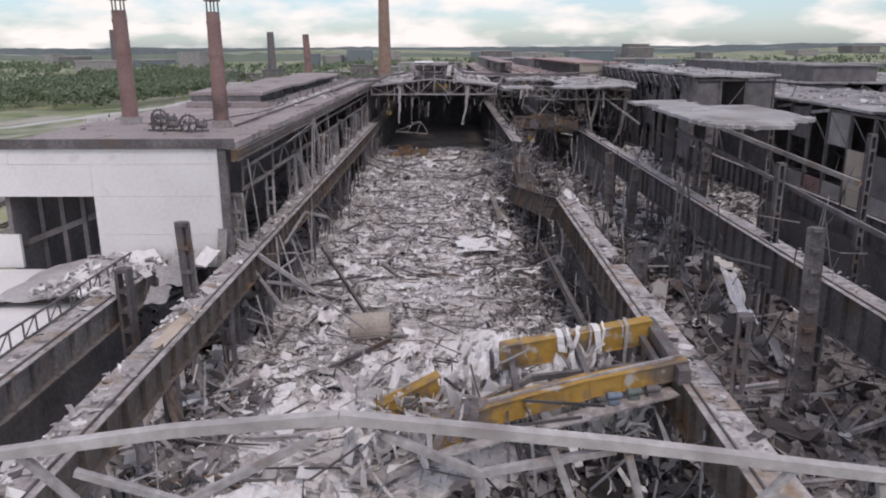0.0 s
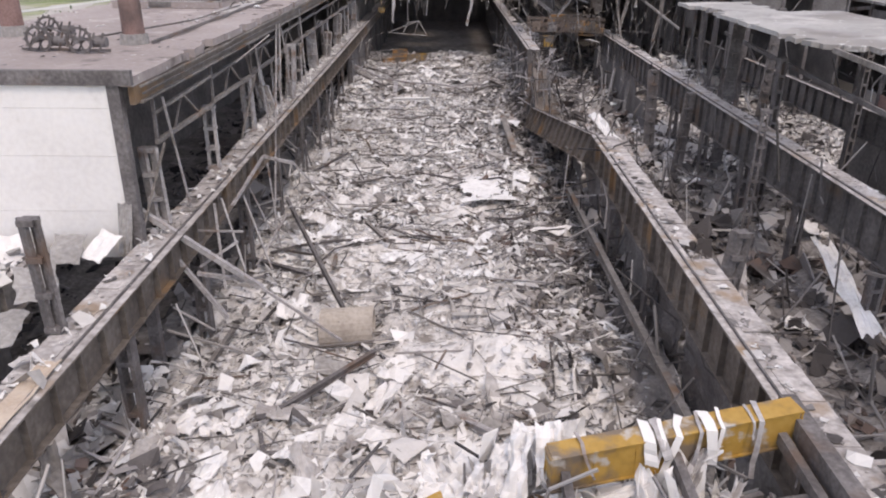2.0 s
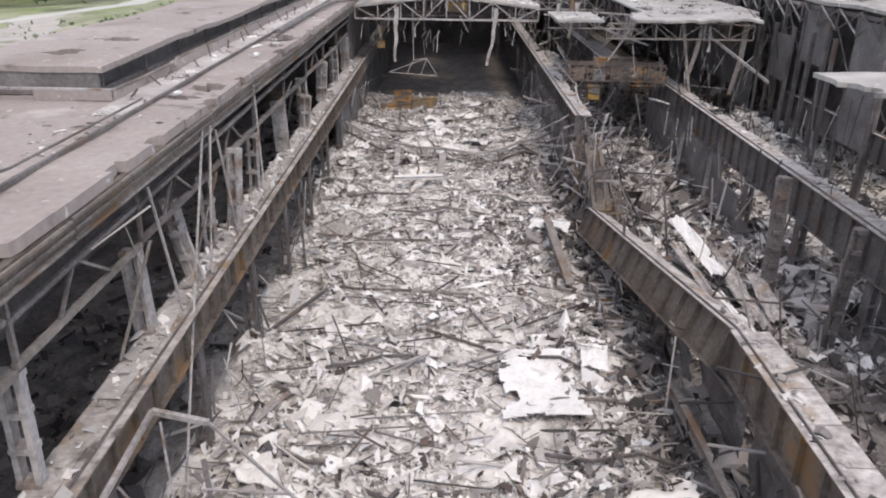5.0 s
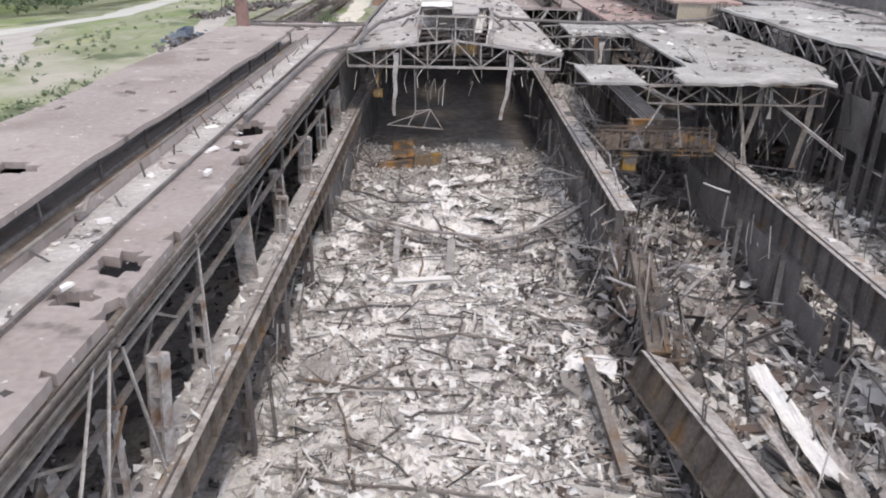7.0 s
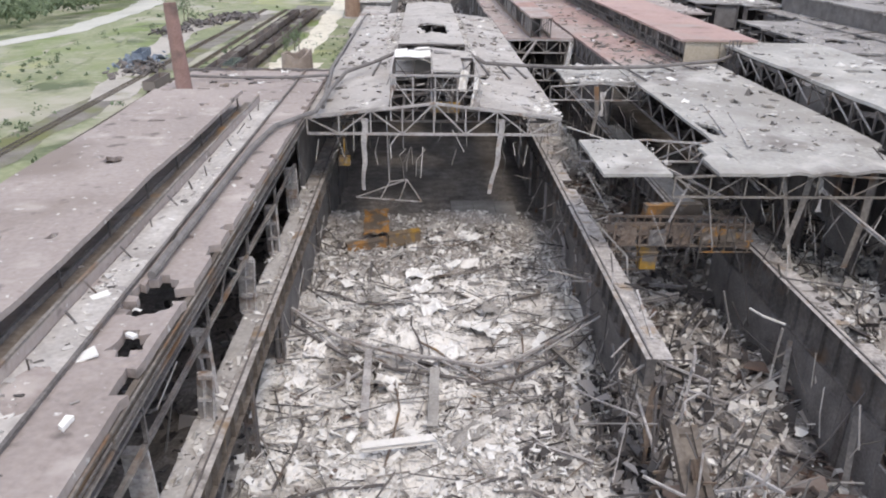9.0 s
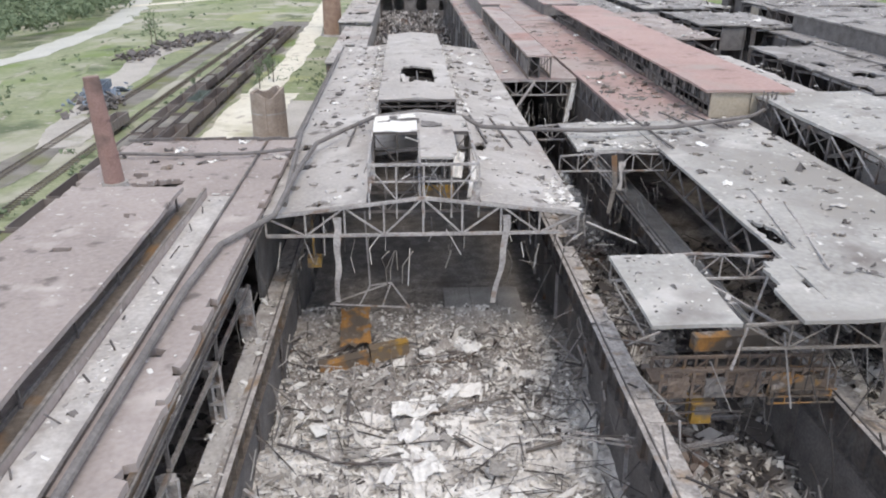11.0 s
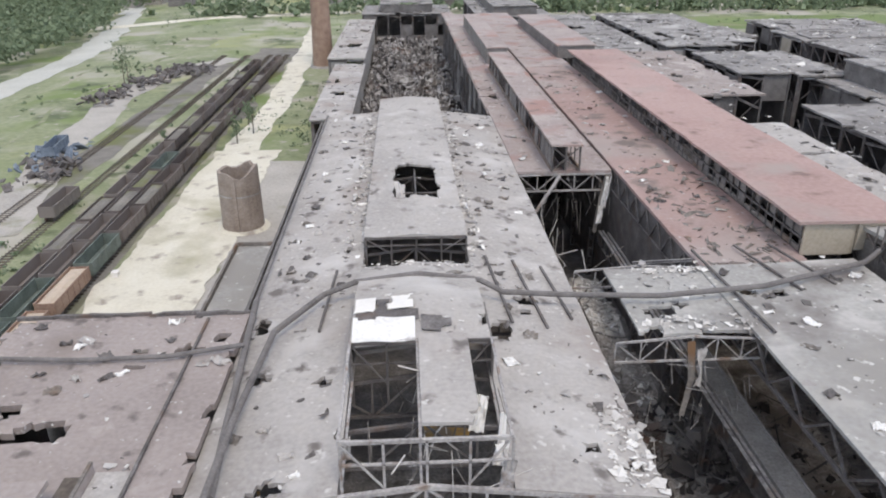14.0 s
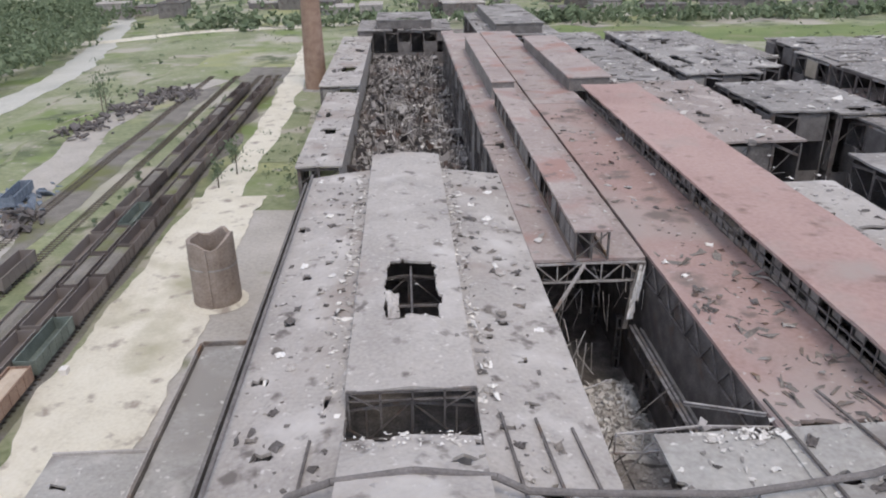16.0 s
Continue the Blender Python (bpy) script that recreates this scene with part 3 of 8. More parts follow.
# ---- steel parts ----
def roof_truss(name, x0, x1, y, z_low, z_eave, z_ridge, parent, panels=8, size=0.28, material=PALE_STEEL, skip=()):
    """A gabled lattice truss across a bay."""
    t = part(name, Shape().bar((x0, y, z_low), (x1, y, z_low), size, size), material, parent)
    xm = (x0 + x1) / 2
    top = lambda x: z_eave + (z_ridge - z_eave) * (1 - abs(x - xm) / ((x1 - x0) / 2))
    for xe in (x0, x1):
        rod("top_chord", (xe, y, z_eave), (xm, y, z_ridge), size, material, t)
    for k in range(panels + 1):
        x = x0 + (x1 - x0) * k / panels
        if k in skip:
            continue
        rod("post", (x, y, z_low), (x, y, top(x) - 0.1), size * 0.6, material, t)
        if k < panels:
            xn = x0 + (x1 - x0) * (k + 1) / panels
            a, b = ((x, y, z_low), (xn, y, top(xn))) if k % 2 else ((x, y, top(x)), (xn, y, z_low))
            rod("diagonal", a, b, size * 0.55, material, t)
    return t


def crane_girder(label, x, y0, y1, z, depth=2.0, width=0.9, out=-1, walkway=1.3, drop=0.0, dx=0.0, skin=GIRDER):
    """A deep I girder with stiffeners, a rail on top and a walkway on its outer side."""
    t = thing("crane_girder", label, "crane girder", "crane girders", at=(x, y0, z))
    zz = lambda y: z - drop * (y - y0) / (y1 - y0)
    xx = lambda y: x + dx * (y - y0) / (y1 - y0)
    P = lambda y, ax=0, az=0: (xx(y) + ax, y, zz(y) + az)
    part("beam", Shape().ibeam(P(y0), P(y1), width, depth), skin, t)
    part("rail", Shape().bar(P(y0, 0, 0.1), P(y1, 0, 0.1), 0.09, 0.14), STEEL, t)
    part("dusty_flange", Shape().bar(P(y0, 0, 0.015), P(y1, 0, 0.015), width * 0.96, 0.03), DIRTY_DECK, t, "ash-dusted top flange")
    n = max(1, round((y1 - y0) / 2.4))
    for k in range(n + 1):
        y = y0 + (y1 - y0) * k / n
        for side in (-1, 1):
            rod("stiffener", P(y, side * width * 0.22, -depth + 0.09), P(y, side * width * 0.22, -0.09), width * 0.4, skin, t, 0.04)
    if walkway:
        a, b = sorted((width / 2 + 0.02, width / 2 + walkway))
        m = max(1, round((y1 - y0) / 3.0))
        for k in range(m):
            ya, yb = y0 + (y1 - y0) * k / m, y0 + (y1 - y0) * (k + 1) / m
            if random.random() < 0.03:
                continue
            off = random.uniform(-0.08, 0.02)
            rod("walkway_plate", P(ya + 0.04, out * (a + b) / 2, off - 0.05), P(yb - 0.04, out * (a + b) / 2, off - 0.05 + random.uniform(-0.05, 0.05)), b - a, DIRTY_DECK, t, 0.09)
    return t


def column(x, y, z0, z1, w=0.7, d=0.9, lean=(0, 0), material=STEEL, label="sooty riveted steel column", group="hall columns"):
    """Two channels tied by batten plates."""
    t = thing("steel_column", label, "column", group, at=(x, y, z0))
    top = Vector((x + lean[0], y + lean[1], z1))
    base = Vector((x, y, z0))
    for k in (-1, 1):
        o = Vector((k * w * 0.38, 0, 0))
        rod("channel", base + o, top + o, w * 0.24, material, t, d)
    n = max(2, int((z1 - z0) / 1.5))
    for k in range(n + 1):
        p = base.lerp(top, (k + 0.08) / (n + 0.16))
        rod("batten", p - Vector((w * 0.5, 0, 0)), p + Vector((w * 0.5, 0, 0)), d * 1.04, material, t, 0.28)
    return t


# ---- crane girders of the open halls ----
crane_girder("long sooty crane girder with rubble on its walkway beside the debris", -16.2, 14, 196, 10.4, 2.2, 0.9, -1, 1.35, skin=BROWN_GIRDER)
crane_girder("dark crane girder running into the roofed hall", -16.2, 196.2, 300, 10.4, 2.0, 0.9, -1, 1.2)
crane_girder("crane girder of the side bay beside a lattice railing", -23.6, 14, 76, 10.4, 2.2, 0.9, -1, 1.6, skin=GIRDER)
crane_girder("crane girder with rusty top flange beside the fallen crane", 14.6, 20, 107, 9.6, 2.9, 0.9, 1, 1.4, dx=0.87, skin=BROWN_GIRDER)
broken = crane_girder("broken crane girder sagging at its end, its web tipped outwards", 15.6, 107.3, 139.8, 9.4, 2.9, 0.9, 1, 1.5, drop=4.9, dx=-0.9, skin=BROWN_GIRDER)
broken.rotation_euler = (0, 0.32, 0)
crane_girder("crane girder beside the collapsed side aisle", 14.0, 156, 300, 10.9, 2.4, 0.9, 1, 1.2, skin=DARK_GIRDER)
# extra depth and dark skin take in the shadow below this girder
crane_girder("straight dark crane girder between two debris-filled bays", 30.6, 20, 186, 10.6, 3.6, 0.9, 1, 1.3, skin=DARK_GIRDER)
for k in range(7):
    solo("wall_dark", Shape().box(30.28, 30.5, 146 + 5.75 * k, 151.7 + 5.75 * k, 0, 6.9 if k else 4.6), CHAR_SHADE, "charred wall panel below the dark crane girder", "wall", "charred panels", kind="structure")
    if k in (1, 3):
        solo("leaning_plate", Shape().bar((29.0, 147 + 5.6 * k, 1.6), (30.1, 149.4 + 5.6 * k, 6.4), 0.5, 0.06), GIRDER, "grey steel strip leaning on the charred wall", "steel plate", "leaning strips")
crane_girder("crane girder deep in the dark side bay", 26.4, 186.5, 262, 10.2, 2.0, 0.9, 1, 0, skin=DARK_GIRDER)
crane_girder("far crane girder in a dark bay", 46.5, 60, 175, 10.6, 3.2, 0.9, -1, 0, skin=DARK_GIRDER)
# wall added to stand in for the black void at the outer bay
solo("wall_dark", Shape().box(47.2, 47.6, 40, 120, 0, 9.5), SOOT, "low dark wall added behind the outer bay", "wall", kind="structure")
for y in np.arange(20, 300, 12.4):
    y = float(y)
    column(-16.4, y, 0, 8.35, 0.9, 0.8)
    if not 64 < y < 76 and not 140 < y < 156:
        column(15.0, y, 0, 6.6 if y < 100 else (2.6 if y < 141 else 8.85), 0.9, 0.8)
    if y < 186:
        column(30.6, y, 0, 6.95, 0.9, 0.8)
    else:
        column(26.6, y, 0, 8.15, 0.9, 0.8)
for k in range(10):
    column(-17.8, 80.3 + 12.0 * k, 10.4, 15.4, 0.95, 0.7, (random.uniform(-0.35, 0.35), random.uniform(-0.35, 0.35)), PALE_STEEL, "pale steel column with rung plates under the roof edge", "upper columns")
for x, y, z1, lx, ly in ((-18.6, 113.6, 15.0, -0.5, -0.6), (-17.2, 111.0, 13.4, -0.9, 0.3), (-17.0, 119.4, 16.4, 0.3, 0.6), (-17.3, 149.5, 14.2, 0.4, -0.3)):
    column(x, y, 10.4, z1, 0.8, 0.6, (lx, ly), PALE_STEEL, "leaning pale steel column with rung plates on the walkway", "upper columns")
for y, z1, lx in ((66.2, 16.0, -0.3), (38.0, 14.6, 0.2)):
    column(-17.8, y, 10.4, z1, 0.75, 0.7, (lx, 0.2), label="broken-off steel column stub on the crane girder")
for y, z1 in ((66, 12.6), (40, 12.2)):
    column(-22.6, y, 0, z1, 1.0, 0.9, label="thick steel column between two crane girders")
for x, y, z1, lx, ly in ((17.2, 52, 14.0, 0.2, 0.3), (17.0, 76, 12.0, 0.9, -0.5), (28.2, 66, 15.5, -0.4, 0.2), (27.8, 98, 14.0, 0.5, 1.0), (32.8, 84, 17.5, 0.0, 0.0),
                       (32.8, 60, 16.0, 0.2, 0.3), (33.0, 108, 17.0, 0, 0), (32.6, 120, 18.8, 0.3, 0), (26.5, 127, 12.6, -0.4, 0.2), (27.3, 118, 11.6, 0.7, 0.3),
                       (17.2, 184, 9.0, 0.3, 0.4), (17.0, 196, 7.0, 0.5, -0.3), (44.5, 72, 18.5, 0, 0), (44.5, 90, 19.5, 0, 0), (44.5, 114, 19.5, 0, 0), (44.5, 138, 19.0, 0.5, 0)):
    column(x, y, 0.0, z1, 0.7, 0.8, (lx, ly), label="standing scorched steel column amid the debris")

lean = column(14.5, 140.5, 4.3, 8.6, 1.9, 0.7, (0.5, 10.4), BROWN_GIRDER, "wide rust-brown battened column leaning over the broken girder end", "hall columns")
rod("web_plate", (14.5, 140.6, 4.25), (15.0, 150.8, 8.5), 1.3, BROWN_GIRDER, lean, 0.12)

# plates and a fallen beam under the girder beside the debris
# plates are added to darken the shaded gap below the girder
for k in range(9):
    y = 57.6 + 9.3 * k
    x = 14.75 + 0.01 * (y - 20)
    if 110 < y:
        x -= 0.02 * (y - 110)
    solo("hanging_plate", crumpled(x + 0.35, y + 4.4, 3.6 if y < 112 else 2.2, 6.4 if y < 112 else 3.6, 8.4, 0.0, 130 + k, 0.5, (0.0, 1.5), 9), STEEL if k % 3 else CHAR_SHADE, "buckled dark plate added below the crane girder", "steel plate", "plates below the girder")
for a, b in (((13.6, 66, 4.4), (13.5, 88, 4.0)), ((13.5, 88, 4.0), (13.9, 112, 2.8))):
    solo("fallen_beam", Shape().ibeam(a, b, 0.45, 0.8, 0.06), GIRDER, "long sooty beam lying against the foot of the crane girder", "steel beam", "fallen beams")

# lattice railing by the side bay
rail = thing("lattice_railing", "bent lattice railing of steel angles along the side bay girder", "railing", at=(-25.4, 14, 10.4))
rod("top_rail", (-25.4, 14, 11.7), (-25.4, 74, 11.6), 0.12, STEEL, rail)
rod("bottom_rail", (-25.4, 14, 10.5), (-25.4, 74, 10.45), 0.12, STEEL, rail)
for k in range(40):
    y = 14 + 1.5 * k
    rod("baluster", (-25.4, y, 10.5), (-25.4, y, 11.65), 0.09, STEEL, rail)
    if k % 2:
        rod("brace", (-25.4, y, 10.5), (-25.4, y + 1.4, 11.6), 0.07, STEEL, rail)

# longitudinal lattice under the eave of the left building
lat = thing("eave_lattice", "long lattice girder hanging under the roof edge", "lattice girder", at=(-17.3, 78, 16.2))
for k in range(9):
    y = 80.3 + 12.0 * k
    dip = random.uniform(-0.35, 0.1)
    rod("upper_chord", (-17.3, y, 17.7 + dip * 0.4), (-17.3, y + 11.9, 17.75), 0.2, STEEL if k % 3 else GIRDER, lat, 0.22)
    rod("lower_chord", (-17.35, y, 15.8), (-17.35, y + 11.9, 15.85 + dip), 0.26, GIRDER if k % 3 != 2 else STEEL, lat, 0.3)
    rod("post", (-17.35, y + 0.15, 15.8), (-17.3, y + 0.15, 18.9), 0.2, STEEL, lat)
    if k < 4 or k == 6:
        rod("diagonal", (-17.35, y + 3.4, 15.8), (-17.3, y + 5.2, 17.7), 0.14, STEEL, lat)
        rod("diagonal", (-17.35, y + 8.4, 15.8), (-17.3, y + 5.4, 17.7), 0.14, GIRDER, lat)
    if k in (0, 2, 3):
        rod("hanging_bar", (-17.0, y + 1.0, 18.4), (-16.7, y + 2.6, 10.5), 0.12, PALE_STEEL, lat)
        rod("hanging_bar", (-17.1, y + 0.6, 15.6), (-17.9, y - 3.2, 10.6), 0.12, GIRDER, lat)


# ---- left building ----
left = thing("side_building", "long low brown-grey roofed side building with a raised roof lantern", "factory building", at=(-27, 77, 0))
roof_l = lambda x, y: 20.35
HOLES_L = [(-18.6, 122, 1.2, 1.0), (-19.2, 118, 0.9, 0.8), (-18.9, 148, 1.5, 2.2), (-18.4, 143, 0.7, 1.2), (-20.0, 157, 0.6, 0.8), (-19.0, 170, 0.5, 0.6),
           (-36, 126, 1.5, 1.2), (-28.5, 203.5, 2.0, 1.3), (-21.0, 214.0, 1.2, 0.9), (-29.8, 203.0, 1.6, 0.7), (-31.5, 206, 0.8, 0.7), (-24.5, 211.5, 0.6, 0.5), (-18.7, 216.0, 0.5, 1.0)]
part("roof", sheet(-37.5, -17.0, 77.2, 220, roof_l, 0.55, 0.55, HOLES_L, 0.7, 3), ROOF_BROWN, left)
part("eave_beam", Shape().box(-17.35, -17.02, 77.3, 194, 18.75, 19.75), BROWN_GIRDER, left)
part("ash_trough", sheet(-22.9, -20.6, 112.5, 199, lambda x, y: 20.44, 0.06, 0.7, HOLES_L, 0.3, 4), ASH, left, "pale ash lying in the roof trough")
for x, z, w, m in ((-16.9, 19.7, 0.12, GIRDER), (-16.8, 19.25, 0.1, STEEL), (-16.95, 18.75, 0.16, GIRDER)):
    for k in range(6):
        rod("eave_rail", (x, 78 + 19.4 * k, z + random.uniform(-0.05, 0.05)), (x + random.uniform(-0.08, 0.08), 97.2 + 19.4 * k, z + random.uniform(-0.12, 0.05)), w, m, left)
# lantern
part("lantern_roof", sheet(-34.4, -24.2, 118, 196, lambda x, y: 22.4 + 0.1 * math.sin(y * 0.2), 0.4, 0.5,
     [(-29.5, 124, 1.2, 1.2), (-28.0, 130, 1.8, 0.9), (-31, 131, 0.7, 0.5), (-28.6, 168, 0.7, 1.3), (-30, 152, 0.5, 0.5), (-29.6, 182, 0.9, 0.5), (-27, 189, 0.6, 0.8), (-32.6, 146, 0.5, 0.8), (-26.6, 152.5, 0.4, 0.5)], 0, 5), ROOF_BROWN, left)
part("lantern_wall", Shape().box(-34.2, -33.9, 118.3, 195.7, 20.4, 22.0), SOOT, left)
part("lantern_sill", Shape().box(-24.9, -24.7, 118.3, 195.7, 20.4, 20.75), SOOT, left)
part("lantern_head", Shape().box(-24.9, -24.7, 118.3, 195.7, 21.75, 22.0), SOOT, left)
# dark sheet behind the openings paints the lantern's unlit inside
part("lantern_dark_back", Shape().box(-26.4, -26.2, 118.4, 195.6, 20.4, 22.0), CHAR_SHADE, left)
part("lantern_wall", Shape().box(-34.2, -24.6, 118.1, 118.35, 20.4, 22.0), CHAR_SHADE, left)
for k in range(11):
    y = 118.6 + k * 7.6
    rod("mullion", (-24.59, y, 20.4), (-24.59, y, 22.0), 0.16, STEEL, left)
part("gutter_curb", Shape().box(-20.55, -20.35, 90, 219, 20.4, 20.62), STEEL, left)
# low kerb wall with a bent pale lip beside the lantern, and its return across the front
part("kerb_wall", Shape().box(-23.15, -22.95, 127.2, 199, 20.4, 21.15).box(-23.1, -22.9, 116.6, 126.4, 20.4, 21.05), ROOF_BROWN, left, "pink-grey kerb wall along the roof trough")
part("kerb_wall", Shape().box(-28.2, -23.15, 116.5, 116.7, 20.4, 21.05).box(-34.4, -30.6, 116.5, 116.7, 20.4, 21.05), ROOF_BROWN, left, "pink-grey kerb wall along the roof trough")
# brown sheet paints the deep shaded band along the lantern opening
part("gutter_floor", sheet(-24.7, -23.16, 117.2, 198.6, lambda x, y: 20.47, 0.05, 0.8, [], 0.05, 9), BROWN_GIRDER, left, "dark channel strip beside the lantern")
lip = [(-23.0, 116.6, 21.1), (-22.95, 121.5, 21.05), (-22.85, 126.4, 21.12), (-22.75, 127.3, 20.85), (-23.05, 128.6, 21.22)] + [(-23.05 + random.uniform(-0.06, 0.06), 134 + 6.5 * k, 21.2 + random.uniform(-0.06, 0.05)) for k in range(11)]
for p, q in zip(lip, lip[1:]):
    rod("kerb_lip", p, q, 0.22, GIRDER, left, 0.14)
rod("kerb_lip", (-34.5, 116.6, 21.12), (-23.0, 116.6, 21.1), 0.26, PALE_STEEL, left, 0.14)
for k in range(18):
    y = 117 + 4.5 * k + random.uniform(-1.4, 1.4)
    rod("bent_stub", (-22.7 + random.uniform(0, 1.2), y, 20.4), (-22.6 + random.uniform(0, 1.3), y + random.uniform(-0.6, 0.6), 20.4 + random.uniform(0.4, 1.1)), 0.1, STEEL, left)
# gable of white panels with a wide opening
rows = [9.4, 12.4, 15.8, 18.6, 19.9]
for a, b in zip(rows, rows[1:]):
    cuts = [-40.5, -36.4, -29.4, -18.2]
    for c, d in zip(cuts, cuts[1:]):
        if (10 < a < 15.8 and c < -30) or (a < 10 and c == -36.4):
            continue
        part("wall_panel", Shape().box(c + 0.008, d - 0.008, 77.0 + random.uniform(0, 0.03), 77.35, a + 0.008, b - 0.008), WHITE_WALL, left)
part("fascia", Shape().box(-37.6, -16.9, 76.75, 77.15, 19.92, 20.75), STEEL, left, "dark burnt roof edge")
part("gable_post", Shape().box(-18.4, -17.7, 76.9, 77.5, 0, 20.0), STEEL, left)
part("inner_wall", Shape().box(-37.4, -37.0, 77.4, 219, 0, 20.0), SOOT, left)
part("back_wall", Shape().box(-37.4, -17.0, 219.6, 220, 0, 20.0), SOOT, left)
for k in range(4):
    part("inner_post", Shape().box(-35.5 + 1.9 * k, -35.1 + 1.9 * k, 79, 79.4, 0, 20), STEEL, left)
part("inner_beam", Shape().bar((-37, 78.5, 11.2), (-28, 80, 14.6), 0.5), STEEL, left)
x = -37.6
while x < -17.2:
    w = random.uniform(1.2, 3.4)
    rod("crumpled_edge", (x, 220.0 + random.uniform(-0.15, 0.15), 20.42 + random.uniform(-0.1, 0.12)), (min(x + w, -17), 220.05 + random.uniform(-0.15, 0.15), 20.42 + random.uniform(-0.1, 0.12)), 0.3, STEEL, left, 0.35)
    x += w - 0.15

# low pale roof and rubble in front of the white gable
lowroof = thing("annex", "low annex with a pale littered flat roof", "annex", at=(-34, 50, 0))
part("roof", sheet(-60, -27.2, 20, 76.6, lambda x, y: 9.35, 0.4, 1.4, [(-30, 70, 1.5, 2.5)], 0, 8), WHITE_WALL, lowroof)
part("wall", Shape().box(-60, -59.6, 20, 76.5, 0, 8.9), CONCRETE, lowroof)
part("wall", Shape().box(-27.6, -27.3, 20, 76.5, 0, 8.9), SOOT, lowroof)


# ---- roofed middle hall ----
XM = -1.85
hall = thing("main_hall", "long grey roofed factory hall, its front torn open", "factory building", at=(XM, 196, 0))
ridge = lambda x, y: 19.55 + 1.9 * (1 - abs(x - XM) / 15.2)
part("roof", sheet(-17.05, -7.25, 195.6, 297, ridge, 0.35, 0.5, [(-15.6, 218.5, 0.7, 1.6), (-13.5, 227, 1.1, 0.5), (-14.2, 248, 0.5, 0.6), (-10.5, 242, 0.4, 0.4), (-15.9, 274, 0.6, 1.4), (-12.0, 197.0, 1.2, 0.8),
      (-11, 262, 0.6, 0.4), (-9, 233, 0.4, 0.9), (-13, 285, 0.8, 0.5), (-14.2, 209.7, 0.5, 0.4), (-15.5, 237.7, 0.7, 0.7), (-10.3, 220.9, 0.5, 0.4), (-14.7, 210.0, 0.4, 0.8), (-9.8, 275.8, 0.6, 0.4), (-13.7, 258.9, 0.6, 0.7), (-9.4, 208.2, 0.5, 0.6), (-12.2, 216.7, 0.5, 0.3), (-9.0, 281.4, 0.5, 0.5), (-9.2, 253.8, 0.7, 0.7)], 0.25, 11), ROOF, hall)
part("roof", sheet(3.65, 13.4, 195.6, 297, ridge, 0.35, 0.5, [(9.6, 200, 0.9, 1.0), (5.2, 215.5, 1.0, 1.6), (8.2, 221.5, 1.0, 0.9), (7.6, 246, 0.5, 0.5), (11.6, 198.5, 0.7, 0.5), (9.0, 262, 0.5, 0.5), (6, 275, 0.6, 0.4), (8.6, 238.9, 0.5, 0.5), (5.8, 228.7, 0.6, 0.3), (4.9, 258.9, 0.4, 0.6), (8.3, 232.2, 0.7, 0.4), (7.8, 219.1, 0.6, 0.4), (7.4, 270.2, 0.4, 0.6), (11.8, 209.5, 0.3, 0.4), (10.7, 257.9, 0.4, 0.5), (5.9, 243.1, 0.3, 0.6), (11.8, 289.7, 0.6, 0.8)], 0.25, 12), ROOF, hall)
part("roof", sheet(-7.25, 3.65, 212, 226.4, lambda x, y: ridge(x, y) + 0.05, 0.35, 0.8, [], 0.2, 13), ROOF, hall)
LANT = lambda x, y: 24.75 - 0.09 * abs(x - XM) - 2.6 * max(0.0, (y - 213) / 13.5) ** 1.3
LANT2 = lambda x, y: 23.1 - 0.09 * abs(x - XM)
part("lantern_roof", sheet(-7.1, 3.4, 207.3, 226.3, LANT, 0.3, 0.5, [(1.9, 222.5, 0.9, 0.6), (-6.4, 214, 0.4, 0.5)], 0.35, 14), ROOF, hall)
part("lantern_roof", sheet(-7.2, 3.6, 231.3, 299, LANT2, 0.3, 0.5, [(-1.55, 249.5, 2.8, 6.4, 6)], 0.1, 15), ROOF, hall)
part("lantern_panel", sheet(-2.0, 1.6, 197.2, 207.6, lambda x, y: 24.9 - 0.02 * (207 - y), 0.25, 0.5, [(1.6, 197.4, 0.7, 0.8)], 0.2, 16), ROOF, hall, "loose roof strip reaching over the open frame")
part("white_sheet", sheet(-6.9, -2.2, 207.2, 210.1, lambda x, y: 24.62 + 0.14 * (y - 207.3) + 0.05 * math.sin(2.1 * x), 0.06, 0.3, [], 0.25, 17), WHITE_SHEET, hall, "bright white sheet on the lantern roof")
part("scorched_patch", sheet(-6.8, -1.9, 209.9, 211.5, lambda x, y: LANT(x, y) + 0.2, 0.04, 0.3, [], 0.35, 19), STEEL, hall, "scorched bare patch between the white sheets")
part("scorched_patch", sheet(-5.4, -4.2, 211.3, 213.7, lambda x, y: LANT(x, y) + 0.21, 0.04, 0.3, [], 0.4, 20), STEEL, hall, "scorched bare patch between the white sheets")
part("scorched_patch", sheet(-1.7, 0.6, 208.2, 210.6, lambda x, y: LANT(x, y) + 0.2, 0.04, 0.3, [(0.6, 208.2, 1.0, 1.0)], 0.5, 26), STEEL, hall, "scorched grey patch on the lantern roof")
part("white_sheet", sheet(-6.9, -5.3, 211.4, 214.0, lambda x, y: LANT(x, y) + 0.3, 0.06, 0.3, [], 0.3, 18), WHITE_WALL, hall, "torn dull white sheet on the lantern roof")
part("white_sheet", sheet(-4.3, -2.3, 211.6, 214.2, lambda x, y: LANT(x, y) + 0.3, 0.06, 0.3, [], 0.3, 28), WHITE_WALL, hall, "torn dull white sheet on the lantern roof")
